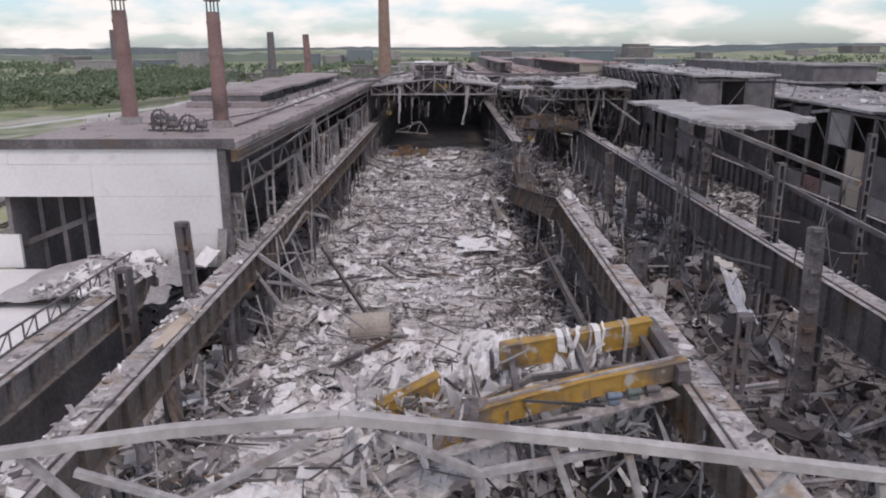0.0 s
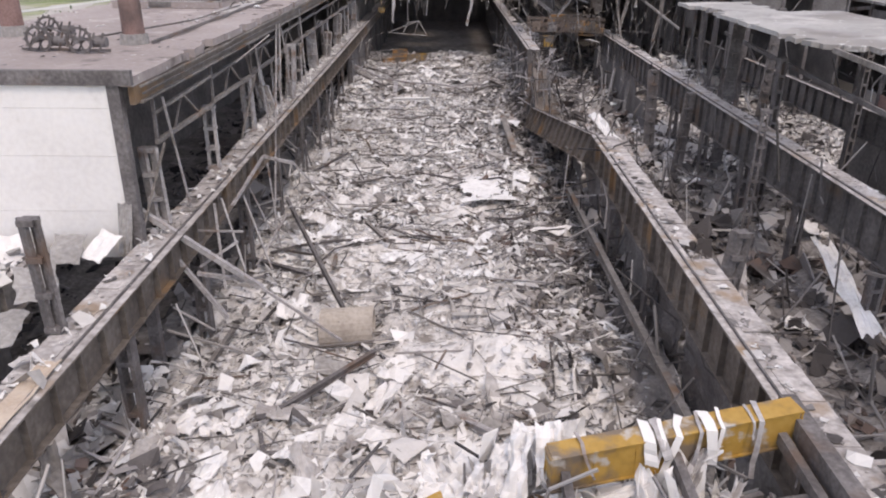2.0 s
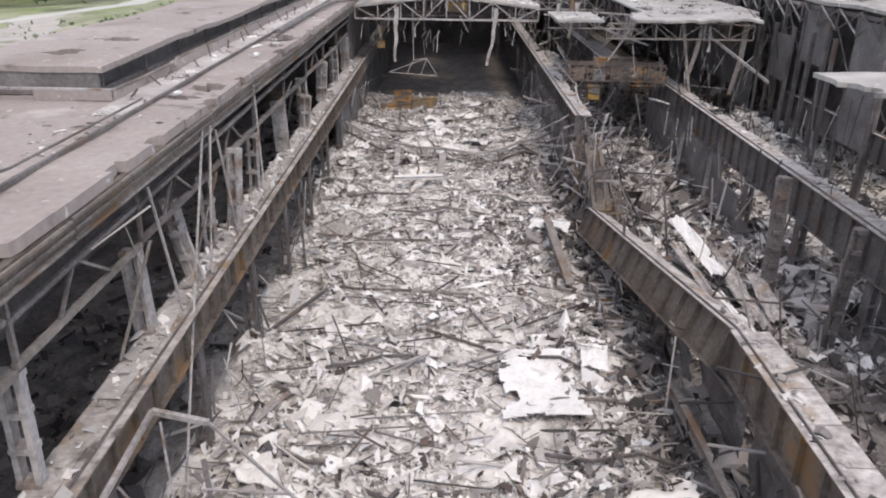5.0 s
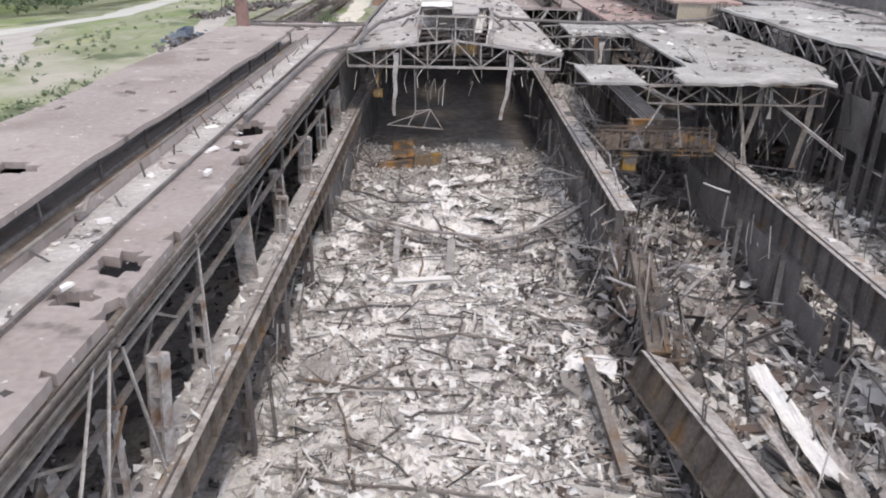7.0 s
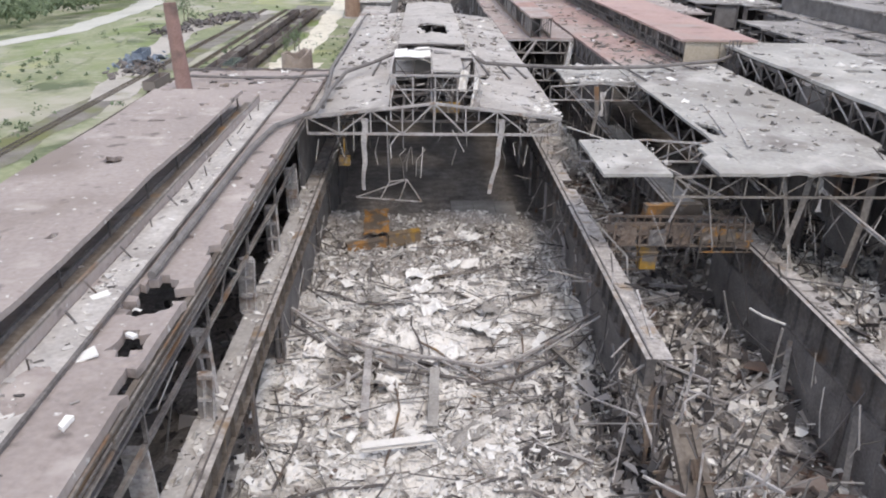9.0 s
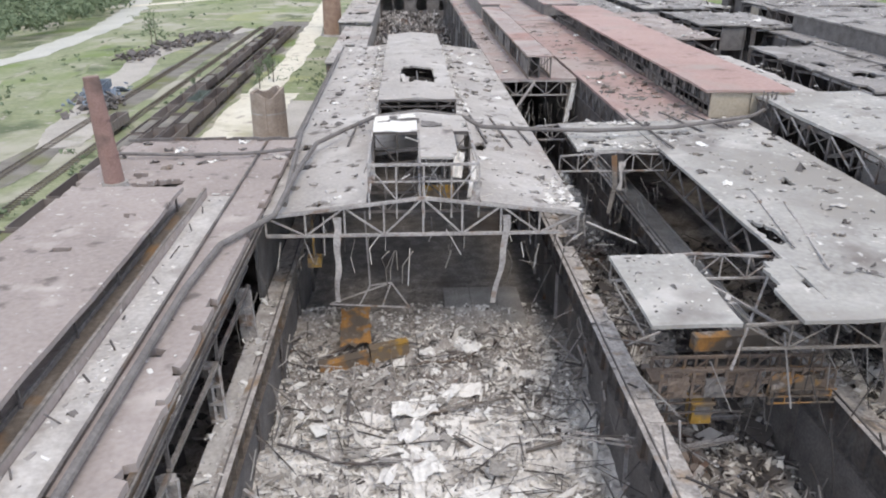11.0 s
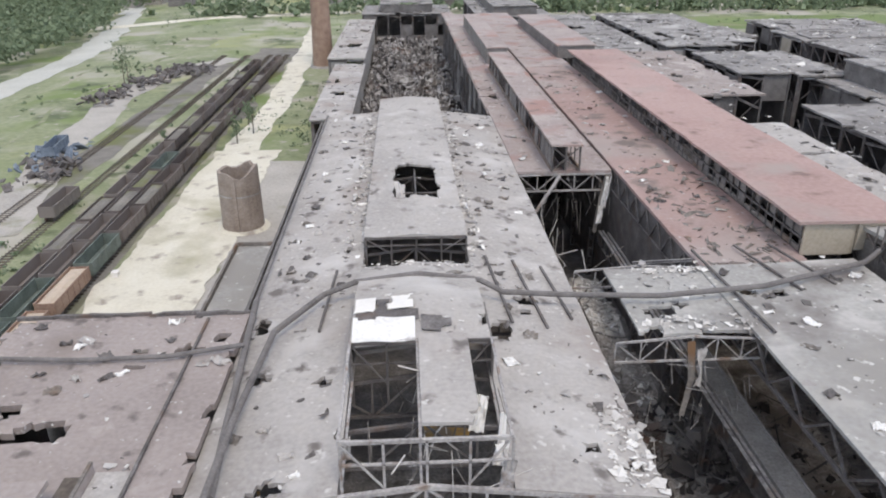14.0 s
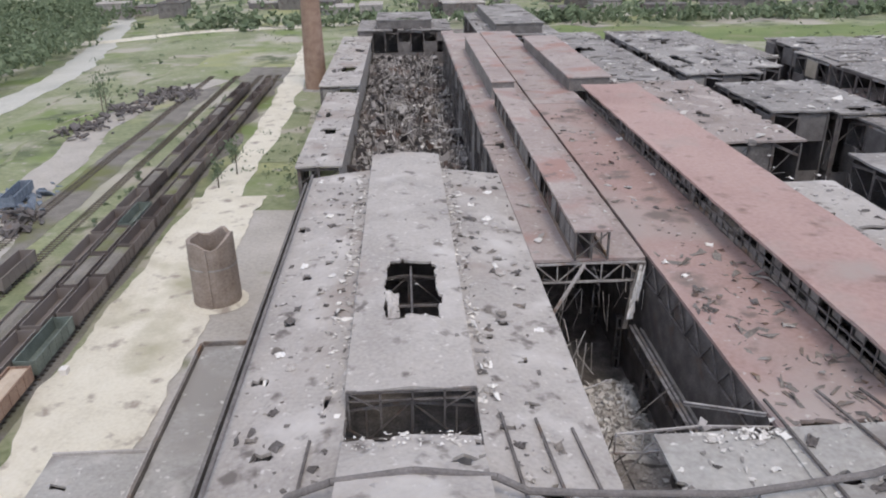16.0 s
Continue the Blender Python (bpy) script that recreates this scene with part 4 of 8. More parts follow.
for x in (-7.1, 3.5):
    part("lantern_wall", Shape().box(x - 0.1, x + 0.1, 231.5, 298.8, 20.0, 22.5), SOOT, hall)
    part("lantern_wall", Shape().box(x - 0.1, x + 0.1, 207.5, 214, 20.6, 24.0), SOOT, hall)
part("lantern_wall", Shape().box(-7.0, 3.4, 298.6, 298.9, 20.0, 22.5), SOOT, hall)
for y0, y1, zt in ((231.2, 231.45, 22.65), (196.0, 196.2, 24.3), (207.2, 207.4, 24.4)):
    FRAME = PALE_STEEL if y0 < 200 else STEEL
    part("lantern_frame", Shape().box(-7.1, 3.5, y0, y1, zt - 0.15, zt + 0.1), FRAME, hall)
    part("lantern_frame", Shape().box(-7.1, 3.5, y0, y1, (zt + 20.8) / 2, (zt + 20.8) / 2 + 0.12), FRAME, hall)
    for k in range(5):
        x = -7.05 + 2.62 * k
        part("lantern_post", Shape().box(x, x + 0.16, y0, y1, 18.9, zt), FRAME, hall)
    part("lantern_brace", Shape().bar((-7, y0, zt), (-4.4, y0, 20.9), 0.12), FRAME, hall)
    part("lantern_brace", Shape().bar((3.4, y0, zt), (0.8, y0, 20.9), 0.12), FRAME, hall)
for x in (-7.0, -2.1, 3.4):
    rod("lantern_rail", (x, 196, 24.4), (x, 207.4, 24.5), 0.18, PALE_STEEL, hall)
    rod("lantern_rail", (x, 196, 21.0), (x, 212, 21.2), 0.18, PALE_STEEL, hall)
part("torn_sheet", crumpled(-3.4, 246.6, 22.3, 1.5, 4.2, 0.25, 517, 0.3, (0.35, 0.55), 8), ASH, hall, "pale torn sheet sagging into the roof opening")
part("skylight_frame", Shape().bar((-4.3, 243, 22.7), (1.2, 243, 22.7), 0.25).bar((-1.55, 243, 22.7), (-1.55, 256, 22.2), 0.2).bar((-4, 247, 22.0), (1, 247, 22.0), 0.2).bar((-4.3, 243, 21.6), (1.2, 243, 21.6), 0.2), STEEL, hall)
for k, y in enumerate((195.7, 202, 208, 220, 232, 244, 256, 268, 280, 296)):
    roof_truss("truss", -16.9, 13.2, y, 17.4, 19.3, 21.1, hall, 8, 0.3 if k == 0 else 0.26, PALE_STEEL if k < 1 else STEEL)
for x in (-14, -10.5, -7.2, 3.6, 7, 10.5):
    part("purlin", Shape().bar((x, 195.6, ridge(x, 0) - 0.45), (x, 296, ridge(x, 0) - 0.45), 0.16, 0.22), STEEL, hall)
# black walls paint the roofed hall's gloom
part("wall", Shape().box(-18.3, -18.0, 196, 297, 0, 18.9), CHAR_SHADE, hall)
part("wall", Shape().box(-18, 14, 297.5, 297.9, 0, 17), CHAR_SHADE, hall)
# inner walls are added to fill the dark band under the girders
part("inner_wall", Shape().box(14.2, 14.5, 165, 297, 0, 8.3), CHAR_SHADE, hall, "dark wall added below the crane girder")
part("inner_wall", Shape().box(-16.6, -16.3, 168, 297, 0, 8.1), CHAR_SHADE, hall, "dark wall added below the crane girder")
for k in range(9):
    y = 176 + 7.5 * k
    rod("wall_strip", (14.1, y, 0.6), (14.1, y + 0.9, 7.6), 0.5, GIRDER if k % 2 else PALE_STEEL, hall, 0.1)
part("eave_pipe", Shape().tube((-15.0, 196, 20.55), (-16.8, 222, 20.5), 0.28).tube((-16.8, 222, 20.5), (-16.9, 296, 20.3), 0.2), PIPE, hall, "pipe along the roof edge")


# ---- roofs of the right-hand bays ----
aisle = thing("side_aisle", "half-collapsed side aisle with torn grey roof pieces", "factory building", at=(22, 175, 0))
flat = lambda z, slope=0.0, x0=0.0: (lambda x, y: z + slope * (x - x0))
part("roof", sheet(13.2, 19.5, 172.6, 184.2, flat(20.0), 0.3, 0.7, [], 0.3, 21), WORN_ROOF, aisle, "torn grey roof piece above the aisle")
part("roof", sheet(17.2, 28.6, 214.4, 227.6, flat(20.2, -0.01, 17), 0.3, 0.5, [(20.2, 218.6, 1.5, 1.1), (22.4, 219.8, 0.6, 0.9), (18.4, 214.6, 1.2, 1.3), (24.6, 214.4, 2.2, 0.7), (27.6, 218.8, 0.5, 0.5), (25.8, 227.2, 1.4, 0.7)], 0.5, 22), WORN_ROOF, aisle)
part("roof", sheet(27.0, 43.4, 172.8, 227.6, lambda x, y: 20.3 + 0.02 * (x - 27) - 0.5 * max(0.0, 1 - (y - 175) / 9) * (0.5 + lump(x, 0.0, 3.0, 0.8, 0.3)), 0.3, 0.6, [(44.0, 172.5, 2.4, 9.0), (36.2, 201, 0.7, 0.9), (29.8, 221.5, 0.9, 0.8), (32.6, 221.0, 0.9, 0.8), (31, 199, 0.7, 0.5), (41, 190, 0.8, 0.4), (28, 188, 0.7, 3.0)], 0.4, 23), WORN_ROOF, aisle)
part("roof", sheet(30.0, 44.5, 93.5, 134, flat(20.0, 0.01, 30), 0.4, 0.9, [(45, 94, 6.5, 7), (44, 130, 6, 9), (30, 94, 2, 3), (30, 124, 1.6, 6)], 0.9, 24), WORN_ROOF, aisle, "isolated ragged grey roof plate")
part("roof", sheet(23.8, 27.6, 172.6, 182.5, flat(20.15), 0.3, 0.5, [(23.6, 181, 1.6, 3.2), (27.2, 178.5, 0.7, 1.0)], 0.7, 27), WORN_ROOF, aisle, "torn corner of the bay roof")
for y, xa, xb in ((173.2, 20, 40), (184.4, 13.5, 27.5), (214.2, 15, 28.4), (228.6, 14.5, 28)):
    roof_truss("truss", xa, xb, y, 17.6, 19.5, 19.95, aisle, 6, 0.18, GIRDER if y < 180 else PALE_STEEL)
for x in (27.2, 45.9):
    rod("chord", (x, 175, 17.2), (x, 229, 17.2), 0.25, STEEL, aisle, 0.3)
    for k in range(9):
        y = 175.5 + 5.9 * k
        rod("diagonal", (x, y, 17.2), (x, y + 2.95, 19.7), 0.18, STEEL, aisle)
        rod("diagonal", (x, y + 2.95, 19.7), (x, y + 5.9, 17.2), 0.18, STEEL, aisle)
rod("edge_beam", (32.6, 70, 18.0), (31, 95, 19.6), 0.25, GIRDER, aisle, 0.4)
rod("edge_beam", (33.4, 64, 14.4), (35.5, 131, 16.6), 0.25, STEEL, aisle, 0.4)
for p, q in (((27, 184.5, 20), (24.5, 199, 12.5)), ((27.2, 184, 19.8), (21, 176, 14)), ((27.5, 183.5, 20), (29, 175.2, 17.6)), ((27.4, 184, 20), (36, 176, 19.8))):
    rod("fallen_chord", p, q, 0.2, PALE_STEEL, aisle)
for k in range(12):
    y = 160 + 5.75 * k
    rod("wall_post", (44.6, y, 0), (44.6, y, 19.6), 0.45, STEEL, aisle)
    # black panels stand in for the unlit void behind the bay
    for z, h, chance in ((3.0, 6.0, 0.5), (9.2, 5.8, 0.2), (15.4, 6.0, 0.2)):
        if random.random() < chance:
            rod("wall_panel", (44.6, y + 0.25, z), (44.6, y + 5.5, z), 0.2, CHAR_SHADE, aisle, h)

# lower red roofs and the red lantern
red = thing("red_building", "long building with dusty red roofs and a raised red lantern", "factory building", at=(38, 229, 0))
part("roof", sheet(27.4, 39.2, 227.8, 345, flat(20.1), 0.4, 1.0, [(31, 270, 0.5, 0.4), (33, 300, 0.9, 0.7), (30.6, 228.2, 1.6, 0.7), (35.4, 228.6, 1.2, 0.6), (36.8, 262, 0.8, 0.5)], 0, 31), ROOF_RED, red)
part("roof", sheet(27.4, 39.2, 345.2, 470, flat(20.1), 0.4, 2.0, [(32, 380, 1, 1)], 0, 32), ROOF_DUSTY, red)
part("roof", sheet(13.4, 27.2, 262, 470, flat(19.7), 0.4, 1.2, [(14.8, 313, 2.0, 9, 5), (16.5, 331, 0.8, 1)], 0.2, 33), ROOF_DUSTY, red)
part("lantern_roof", sheet(38.0, 50.4, 229.4, 346, flat(24.1), 0.35, 1.2, [], 0, 34), RED_PAINT, red)
part("lantern_sill", Shape().box(39.2, 39.5, 230.2, 345, 20.2, 20.7), GIRDER, red, "sooty sill under the empty lantern windows")
part("lantern_head", Shape().box(39.2, 39.5, 230.2, 345, 23.1, 23.7), GIRDER, red)
# dark back and black mullions carry the shade of the empty windows
part("lantern_dark_back", Shape().box(42.0, 42.2, 230.4, 345, 20.2, 23.6), CHAR_SHADE, red)
for k in range(57):
    for z, h in ((21.2, 0.9), (22.45, 1.1)):
        if random.random() < 0.45:
            rod("window_panel", (39.3, 230.7 + 1.98 * k, z), (39.3 + random.uniform(-0.1, 0.1), 232.45 + 1.98 * k, z), 0.06, SOOT, red, h)
part("lantern_wall", Shape().box(49.8, 50.1, 230.2, 345, 17, 23.7), SOOT, red)
for k in range(58):
    y = 230.6 + 1.98 * k
    rod("mullion", (39.1, y, 20.3), (39.1, y, 23.7), 0.13, CHAR_SHADE, red)
for z in (21.7,):
    part("transom", Shape().box(39.0, 39.2, 230.3, 345, z, z + 0.14), CHAR_SHADE, red)
part("gable", Shape().box(39.0, 44.3, 229.9, 230.2, 20.1, 23.75), BEIGE_WALL, red, "beige panelled lantern end wall")
part("gable", Shape().box(44.7, 50.0, 229.8, 230.05, 20.6, 23.72).box(44.3, 44.7, 230.1, 230.3, 20.1, 23.72), BEIGE_WALL, red)
part("lantern_roof", sheet(37.7, 48.3, 358, 431, flat(23.5), 0.35, 1.6, [], 0, 35), ROOF_DUSTY, red)
part("lantern_wall", Shape().box(38.1, 38.4, 358.5, 430, 20, 23.2).box(38.1, 47.9, 358.3, 358.5, 20, 23.2).box(47.6, 47.9, 358.5, 430, 17, 23.2), SOOT, red)
part("lantern_roof", sheet(18.0, 22.6, 261, 345, flat(23.9), 0.3, 1.0, [(20, 290, 0.4, 0.6)], 0, 36), ROOF_DUSTY, red)
for x in (18.3, 22.3):
    rod("lantern_sill", (x, 261.4, 20.1), (x, 345, 20.1), 0.2, RUST, red, 0.6)
    rod("lantern_head", (x, 261.4, 23.4), (x, 345, 23.4), 0.2, RUST, red, 0.4)
    for k in range(28):
        y = 261.6 + 3.0 * k
        rod("mullion", (x, y, 19.8), (x + random.uniform(-0.15, 0.15), y, 23.5), 0.16, STEEL, red)
        if random.random() < 0.3:
            rod("window_panel", (x, y + 0.1, 21.6), (x, y + 2.8, 21.6), 0.08, SOOT, red, 2.6)
# added dark back, so the window openings read as unlit
part("lantern_dark_back", Shape().box(20.2, 20.3, 261.8, 344.4, 19.8, 23.6), SOOT, red)
part("lantern_wall", Shape().box(18.4, 22.2, 344.5, 344.8, 19.8, 23.6), SOOT, red)
part("lantern_frame", Shape().bar((18.3, 261.3, 19.8), (18.3, 261.3, 23.7), 0.2).bar((22.3, 261.3, 19.8), (22.3, 261.3, 23.7), 0.2).bar((20.3, 261.3, 19.8), (20.3, 261.3, 23.7), 0.16).bar((18.3, 261.3, 20), (22.3, 261.3, 23.5), 0.14).bar((22.3, 261.3, 20), (18.3, 261.3, 23.5), 0.14), STEEL, red)
part("lantern_roof", sheet(18.4, 24.0, 352, 430, flat(24.0), 0.3, 2.0, [], 0, 37), ROOF_DUSTY, red)
part("lantern_wall", Shape().box(18.6, 18.8, 352.3, 430, 19.8, 23.7).box(18.8, 23.8, 352.3, 352.5, 19.8, 23.7), SOOT, red)
roof_truss("truss", 13.6, 27.2, 261.6, 16.8, 19.2, 19.3, red, 5, 0.24, PALE_STEEL)
for y in np.arange(230, 262, 4.5):
    y = float(y)
    rod("diagonal", (27.3, y, 16.8), (27.3, y + 2.25, 19.6), 0.18, STEEL, red)
    rod("diagonal", (27.3, y + 2.25, 19.6), (27.3, y + 4.5, 16.8), 0.18, STEEL, red)
rod("chord", (27.3, 229, 16.8), (27.3, 262, 16.8), 0.24, STEEL, red)
part("inner_wall", Shape().box(27.6, 27.9, 229.5, 470, 0, 19.6), STEEL, red)

# further grey roofs to the right
def shed(label, x0, x1, y0, y1, z, zl=None, roof=ROOF, holes=(), seed=40, cell=2.0, wall=SOOT, ragged=0.5, low=0.85):
    """A flat-roofed shed: posts with wall panels between them, many of them burnt out, under a torn roof."""
    r = random.Random(seed)
    b = thing("factory_shed", label, "factory building", "far factory sheds", at=((x0 + x1) / 2, y0, 0))
    holes = list(holes)
    for _ in range(int((x1 - x0) * (y1 - y0) / 260)):
        holes.append((r.uniform(x0, x1), r.uniform(y0, y1), r.uniform(0.6, 2.6), r.uniform(0.6, 3.2)))
    part("roof", sheet(x0, x1, y0, y1, flat(z), 0.4, cell, holes, ragged, seed, sag=0.25), roof, b)
    # black walls paint the unlit depth of the shed
    part("wall", Shape().box(x1 - 0.8, x1 - 0.5, y0 + 0.6, y1 - 0.6, 0, z - 0.8), CHAR_SHADE if wall is SOOT else wall, b)
    part("wall", Shape().box(x0 + 0.8, x1 - 0.8, y1 - 0.9, y1 - 0.6, 0, z - 0.8), CHAR_SHADE if wall is SOOT else wall, b)
    n = max(2, round((x1 - x0) / 6))
    m = max(3, round((y1 - y0) / 7))
    front = [((x0 + 0.9 + (x1 - x0 - 1.8) * k / n, y0 + 0.9), (x0 + 0.9 + (x1 - x0 - 1.8) * (k + 1) / n, y0 + 0.9)) for k in range(n)]
    side = [((x0 + 0.6, y0 + 1 + (y1 - y0 - 2) * k / m), (x0 + 0.6, y0 + 1 + (y1 - y0 - 2) * (k + 1) / m)) for k in range(m)]
    for (ax, ay), (bx, by) in front + side:
        rod("post", (ax, ay, 0), (ax + r.uniform(-0.2, 0.2), ay, z - 0.5), 0.5, STEEL, b)
        dip = r.choice((0, 0, 0, -0.8, -2.2))
        rod("edge_beam", (ax, ay, z - 1.0), (bx, by, z - 1.0 + dip), 0.3, STEEL if r.random() < 0.7 else PALE_STEEL, b, 0.5)
        for lo, hi, chance in ((0, 0.34, low), (0.34, 0.66, 0.4), (0.66, 0.94, 0.35)):
            if r.random() < chance:
                off = r.uniform(-0.12, 0.12)
                rod("wall_panel", (ax + off, ay + off, z * (lo + hi) / 2), (bx + off, by + off, z * (lo + hi) / 2), 0.2, (CHAR_SHADE if wall is SOOT and r.random() < (1.0 if seed == 41 else 0.9) else CONCRETE) if x0 < 60 or y0 > 180 else r.choice((CHAR_SHADE, CHAR_SHADE, CHAR_SHADE, SOOT, BRICK_RED, CONCRETE, BEIGE_WALL)), b, z * (hi - lo) - 0.1)
        rod("brace", (ax, ay, z * 0.66), (bx, by, z - 1.2), 0.16, STEEL, b)
    def top(rng, n):
        x, y = rng.uniform(x0 + 0.5, x1 - 0.5, n), rng.uniform(y0 + 0.5, y1 - 0.5, n)
        ok = np.array([all(((a - h[0]) / (h[2] + 1)) ** 2 + ((c - h[1]) / (h[3] + 1)) ** 2 > 1 for h in holes) for a, c in zip(x, y)])
        return np.stack([x[ok], y[ok], np.full(ok.sum(), z + 0.12)], 1)
    tagged(part("litter", flakes(int((x1 - x0) * (y1 - y0) / 11), seed, top, (0.4, 2.2, (0.25, 0.8), (0.03, 0.08)), 0.2, 0.15), ROOF_SCRAP, b), kind="stuff")
    if zl:
        w = (x1 - x0) * 0.3
        xm = (x0 + x1) / 2
        part("lantern_roof", sheet(xm - w, xm + w, y0 + 4, y1 - 4, flat(zl), 0.4, cell, holes, ragged, seed + 1), roof, b)
        part("lantern_wall", Shape().box(xm - w + 0.4, xm - w + 0.7, y0 + 4.5, y1 - 4.5, z, zl - 0.4).box(xm - w + 0.7, xm + w - 0.5, y0 + 4.5, y0 + 4.8, z, zl - 0.4), CHAR_SHADE if wall is SOOT else wall, b)
    return b


up = shed("grey flat-roofed shed behind the torn bay roof", 45.2, 61, 150, 231.5, 23.4, None, WORN_ROOF, [(50, 160, 2, 1.2)], 41, 1.2, low=0.08)
for k in range(16):
    y = 152 + 4.8 * k
    rod("brace", (45.1, y, 20.4), (45.1, y + 4.8, 22.8), 0.16, PALE_STEEL if k % 3 else STEEL, up)
    rod("brace", (45.1, y + 4.8, 20.4), (45.1, y, 22.8), 0.12, STEEL, up)
    rod("stud", (45.05, y, 20.3), (45.05, y, 22.9), 0.2, STEEL, up)
shed("low grey roofed shed beside the red lantern", 51.6, 67, 229.5, 291, 18.8, None, ROOF, [(60, 234, 7, 3)], 42, 1.2, ragged=0.8)
shed("grey roofed shed behind a burnt-out gap", 52, 73.5, 312, 371, 19.6, None, ROOF_BROWN, [(57, 350, 2, 3), (62, 335, 1.2, 2)], 43, 1.2, ragged=1.4)
shed("low grey roofed shed with torn edges", 52, 71, 374, 470, 19.2, None, FAR_ROOF, [(58, 430, 3, 5)], 44, 1.6, ragged=1.4)
shed("dark low factory shed with a torn roof", 68.5, 92, 189, 250, 18.5, None, FAR_ROOF, [(80, 200, 4, 3)], 45, 1.5, ragged=1.0)
shed("low grey shed beside a burnt-out gap", 78, 96, 254, 306, 18.6, None, FAR_ROOF, [(86, 270, 3, 4)], 46, 1.5, ragged=1.2)
shed("low grey roofed factory block beside a burnt-out pit", 75.5, 89, 331, 362, 20.6, None, FAR_ROOF, [], 47, 1.0, ragged=0.6)
shed("low grey roofed factory block with a torn edge", 89.6, 103, 330, 366, 20.0, None, FAR_ROOF, [(96, 334, 3, 1.6)], 48, 1.0, ragged=1.2)
shed("broad factory shed with pale torn roofing", 73, 94, 375, 462, 20.4, None, FAR_ROOF, [(80, 400, 2, 8), (86, 440, 4, 3)], 49, 1.6, ragged=1.6)
shed("narrow pale roofed shed", 96, 106, 388, 465, 19.6, None, FAR_ROOF, [(97, 420, 1.5, 3)], 50, 1.6, ragged=1.2)
shed("long grey factory shed, partly roofless", 94, 124, 215, 335, 19, 23.5, FAR_ROOF, [(100, 250, 6, 9), (115, 300, 6, 7)], 51, 2.2, ragged=1.6)
shed("low broad works building with rusty roofing", 108, 146, 343, 392, 12, None, ROOF_DUSTY, [(115, 360, 7, 5), (132, 372, 6, 6)], 53, 2.2, ragged=2.0)
shed("pale roofed works building among wreckage", 128, 172, 398, 448, 19, None, FAR_ROOF, [(140, 410, 5, 4)], 55, 2.2, ragged=2.0)
shed("pale torn warehouse block", 110, 126, 430, 462, 15, None, FAR_ROOF, [(112, 440, 4, 4)], 57, 2.0, WHITE_WALL, 2.0)
shed("long far factory shed", 28, 60, 475, 560, 18, 22, FAR_ROOF, [], 54, 3)
shed("dark far factory shed across the end of the halls", -22, 20, 520, 560, 15, 19, FAR_ROOF, [(0, 530, 6, 5)], 56, 3)
shed("broad grey factory shed with burnt holes", 125, 170, 180, 420, 18.5, None, FAR_ROOF, [(140, 240, 9, 9), (150, 330, 9, 7)], 58, 4)
shed("burnt factory shed beside the open bays", 64, 92, 70, 186, 19.0, None, FAR_ROOF, [(72, 100, 7, 12), (84, 150, 5, 8)], 60, 2.5)
shed("broad burnt factory shed with a torn roof", 96, 150, 60, 176, 18.0, None, FAR_ROOF, [(110, 100, 10, 12)], 62, 3.5)

# far open hall behind the main hall
for x0, x1, y0, y1, z, lab in ((-25, -15.2, 330, 405, 11.5, "pale littered roof strip beside the far open hall"), (-28, -15.5, 410, 520, 12.5, "pale broken roof strip beside the far open hall"), (13.2, 17.8, 300, 480, 19.4, "narrow roof along the far open hall")):
    shed(lab, x0, x1, y0, y1, z, None, ROOF if x0 < 0 else ROOF_DUSTY, [(-20, 360, 2, 3), (-21, 440, 3, 5), (-19, 480, 2, 4)], int(70 + y0 % 7), 1.2, CONCRETE if x0 < 0 else SOOT, 1.0)
low = thing("low_extension", "low grey-roofed extension against the main hall", "annex", at=(-23, 235, 0))
part("roof", sheet(-28.2, -18.4, 224, 264, flat(8.2), 0.4, 1.0, [(-26, 231, 0.6, 0.6), (-24.6, 243, 0.4, 0.5)], 0.0, 77), WORN_ROOF, low)
for x, y0, y1 in ((-28.45, 224, 264), (-22.2, 224, 230)):
    part("kerb", Shape().box(x - 0.14, x + 0.14, y0, y1, 7.9, 8.75), GIRDER, low)
    part("coping", Shape().box(x - 0.3, x - 0.16, y0, y1, 8.3, 8.8), ASH, low, "pale chipped coping along the roof kerb")
part("kerb", Shape().box(-28.3, -18.4, 264.1, 264.4, 7.9, 8.7), GIRDER, low)
part("lower_roof", sheet(-41.7, -28.7, 224, 248.6, flat(4.0), 0.35, 0.9, [(-39, 243.5, 0.7, 0.7), (-34.5, 241, 0.5, 0.5)], 0.5, 78), WORN_ROOF, low)
part("lower_wall", Shape().box(-41.4, -41.1, 224.4, 248.2, 0, 3.6), CONCRETE, low)
part("lower_wall", Shape().box(-41.1, -28.5, 247.9, 248.2, 0, 3.6), CONCRETE, low)
part("lower_kerb", Shape().box(-41.6, -28.8, 248.6, 248.85, 3.7, 4.35), ASH, low)
part("wall", Shape().box(-28.2, -27.9, 226.3, 263.7, 0, 7.8), CONCRETE, low)
part("wall", Shape().box(-28.2, -18.4, 263.4, 263.7, 0, 7.8), CONCRETE, low)


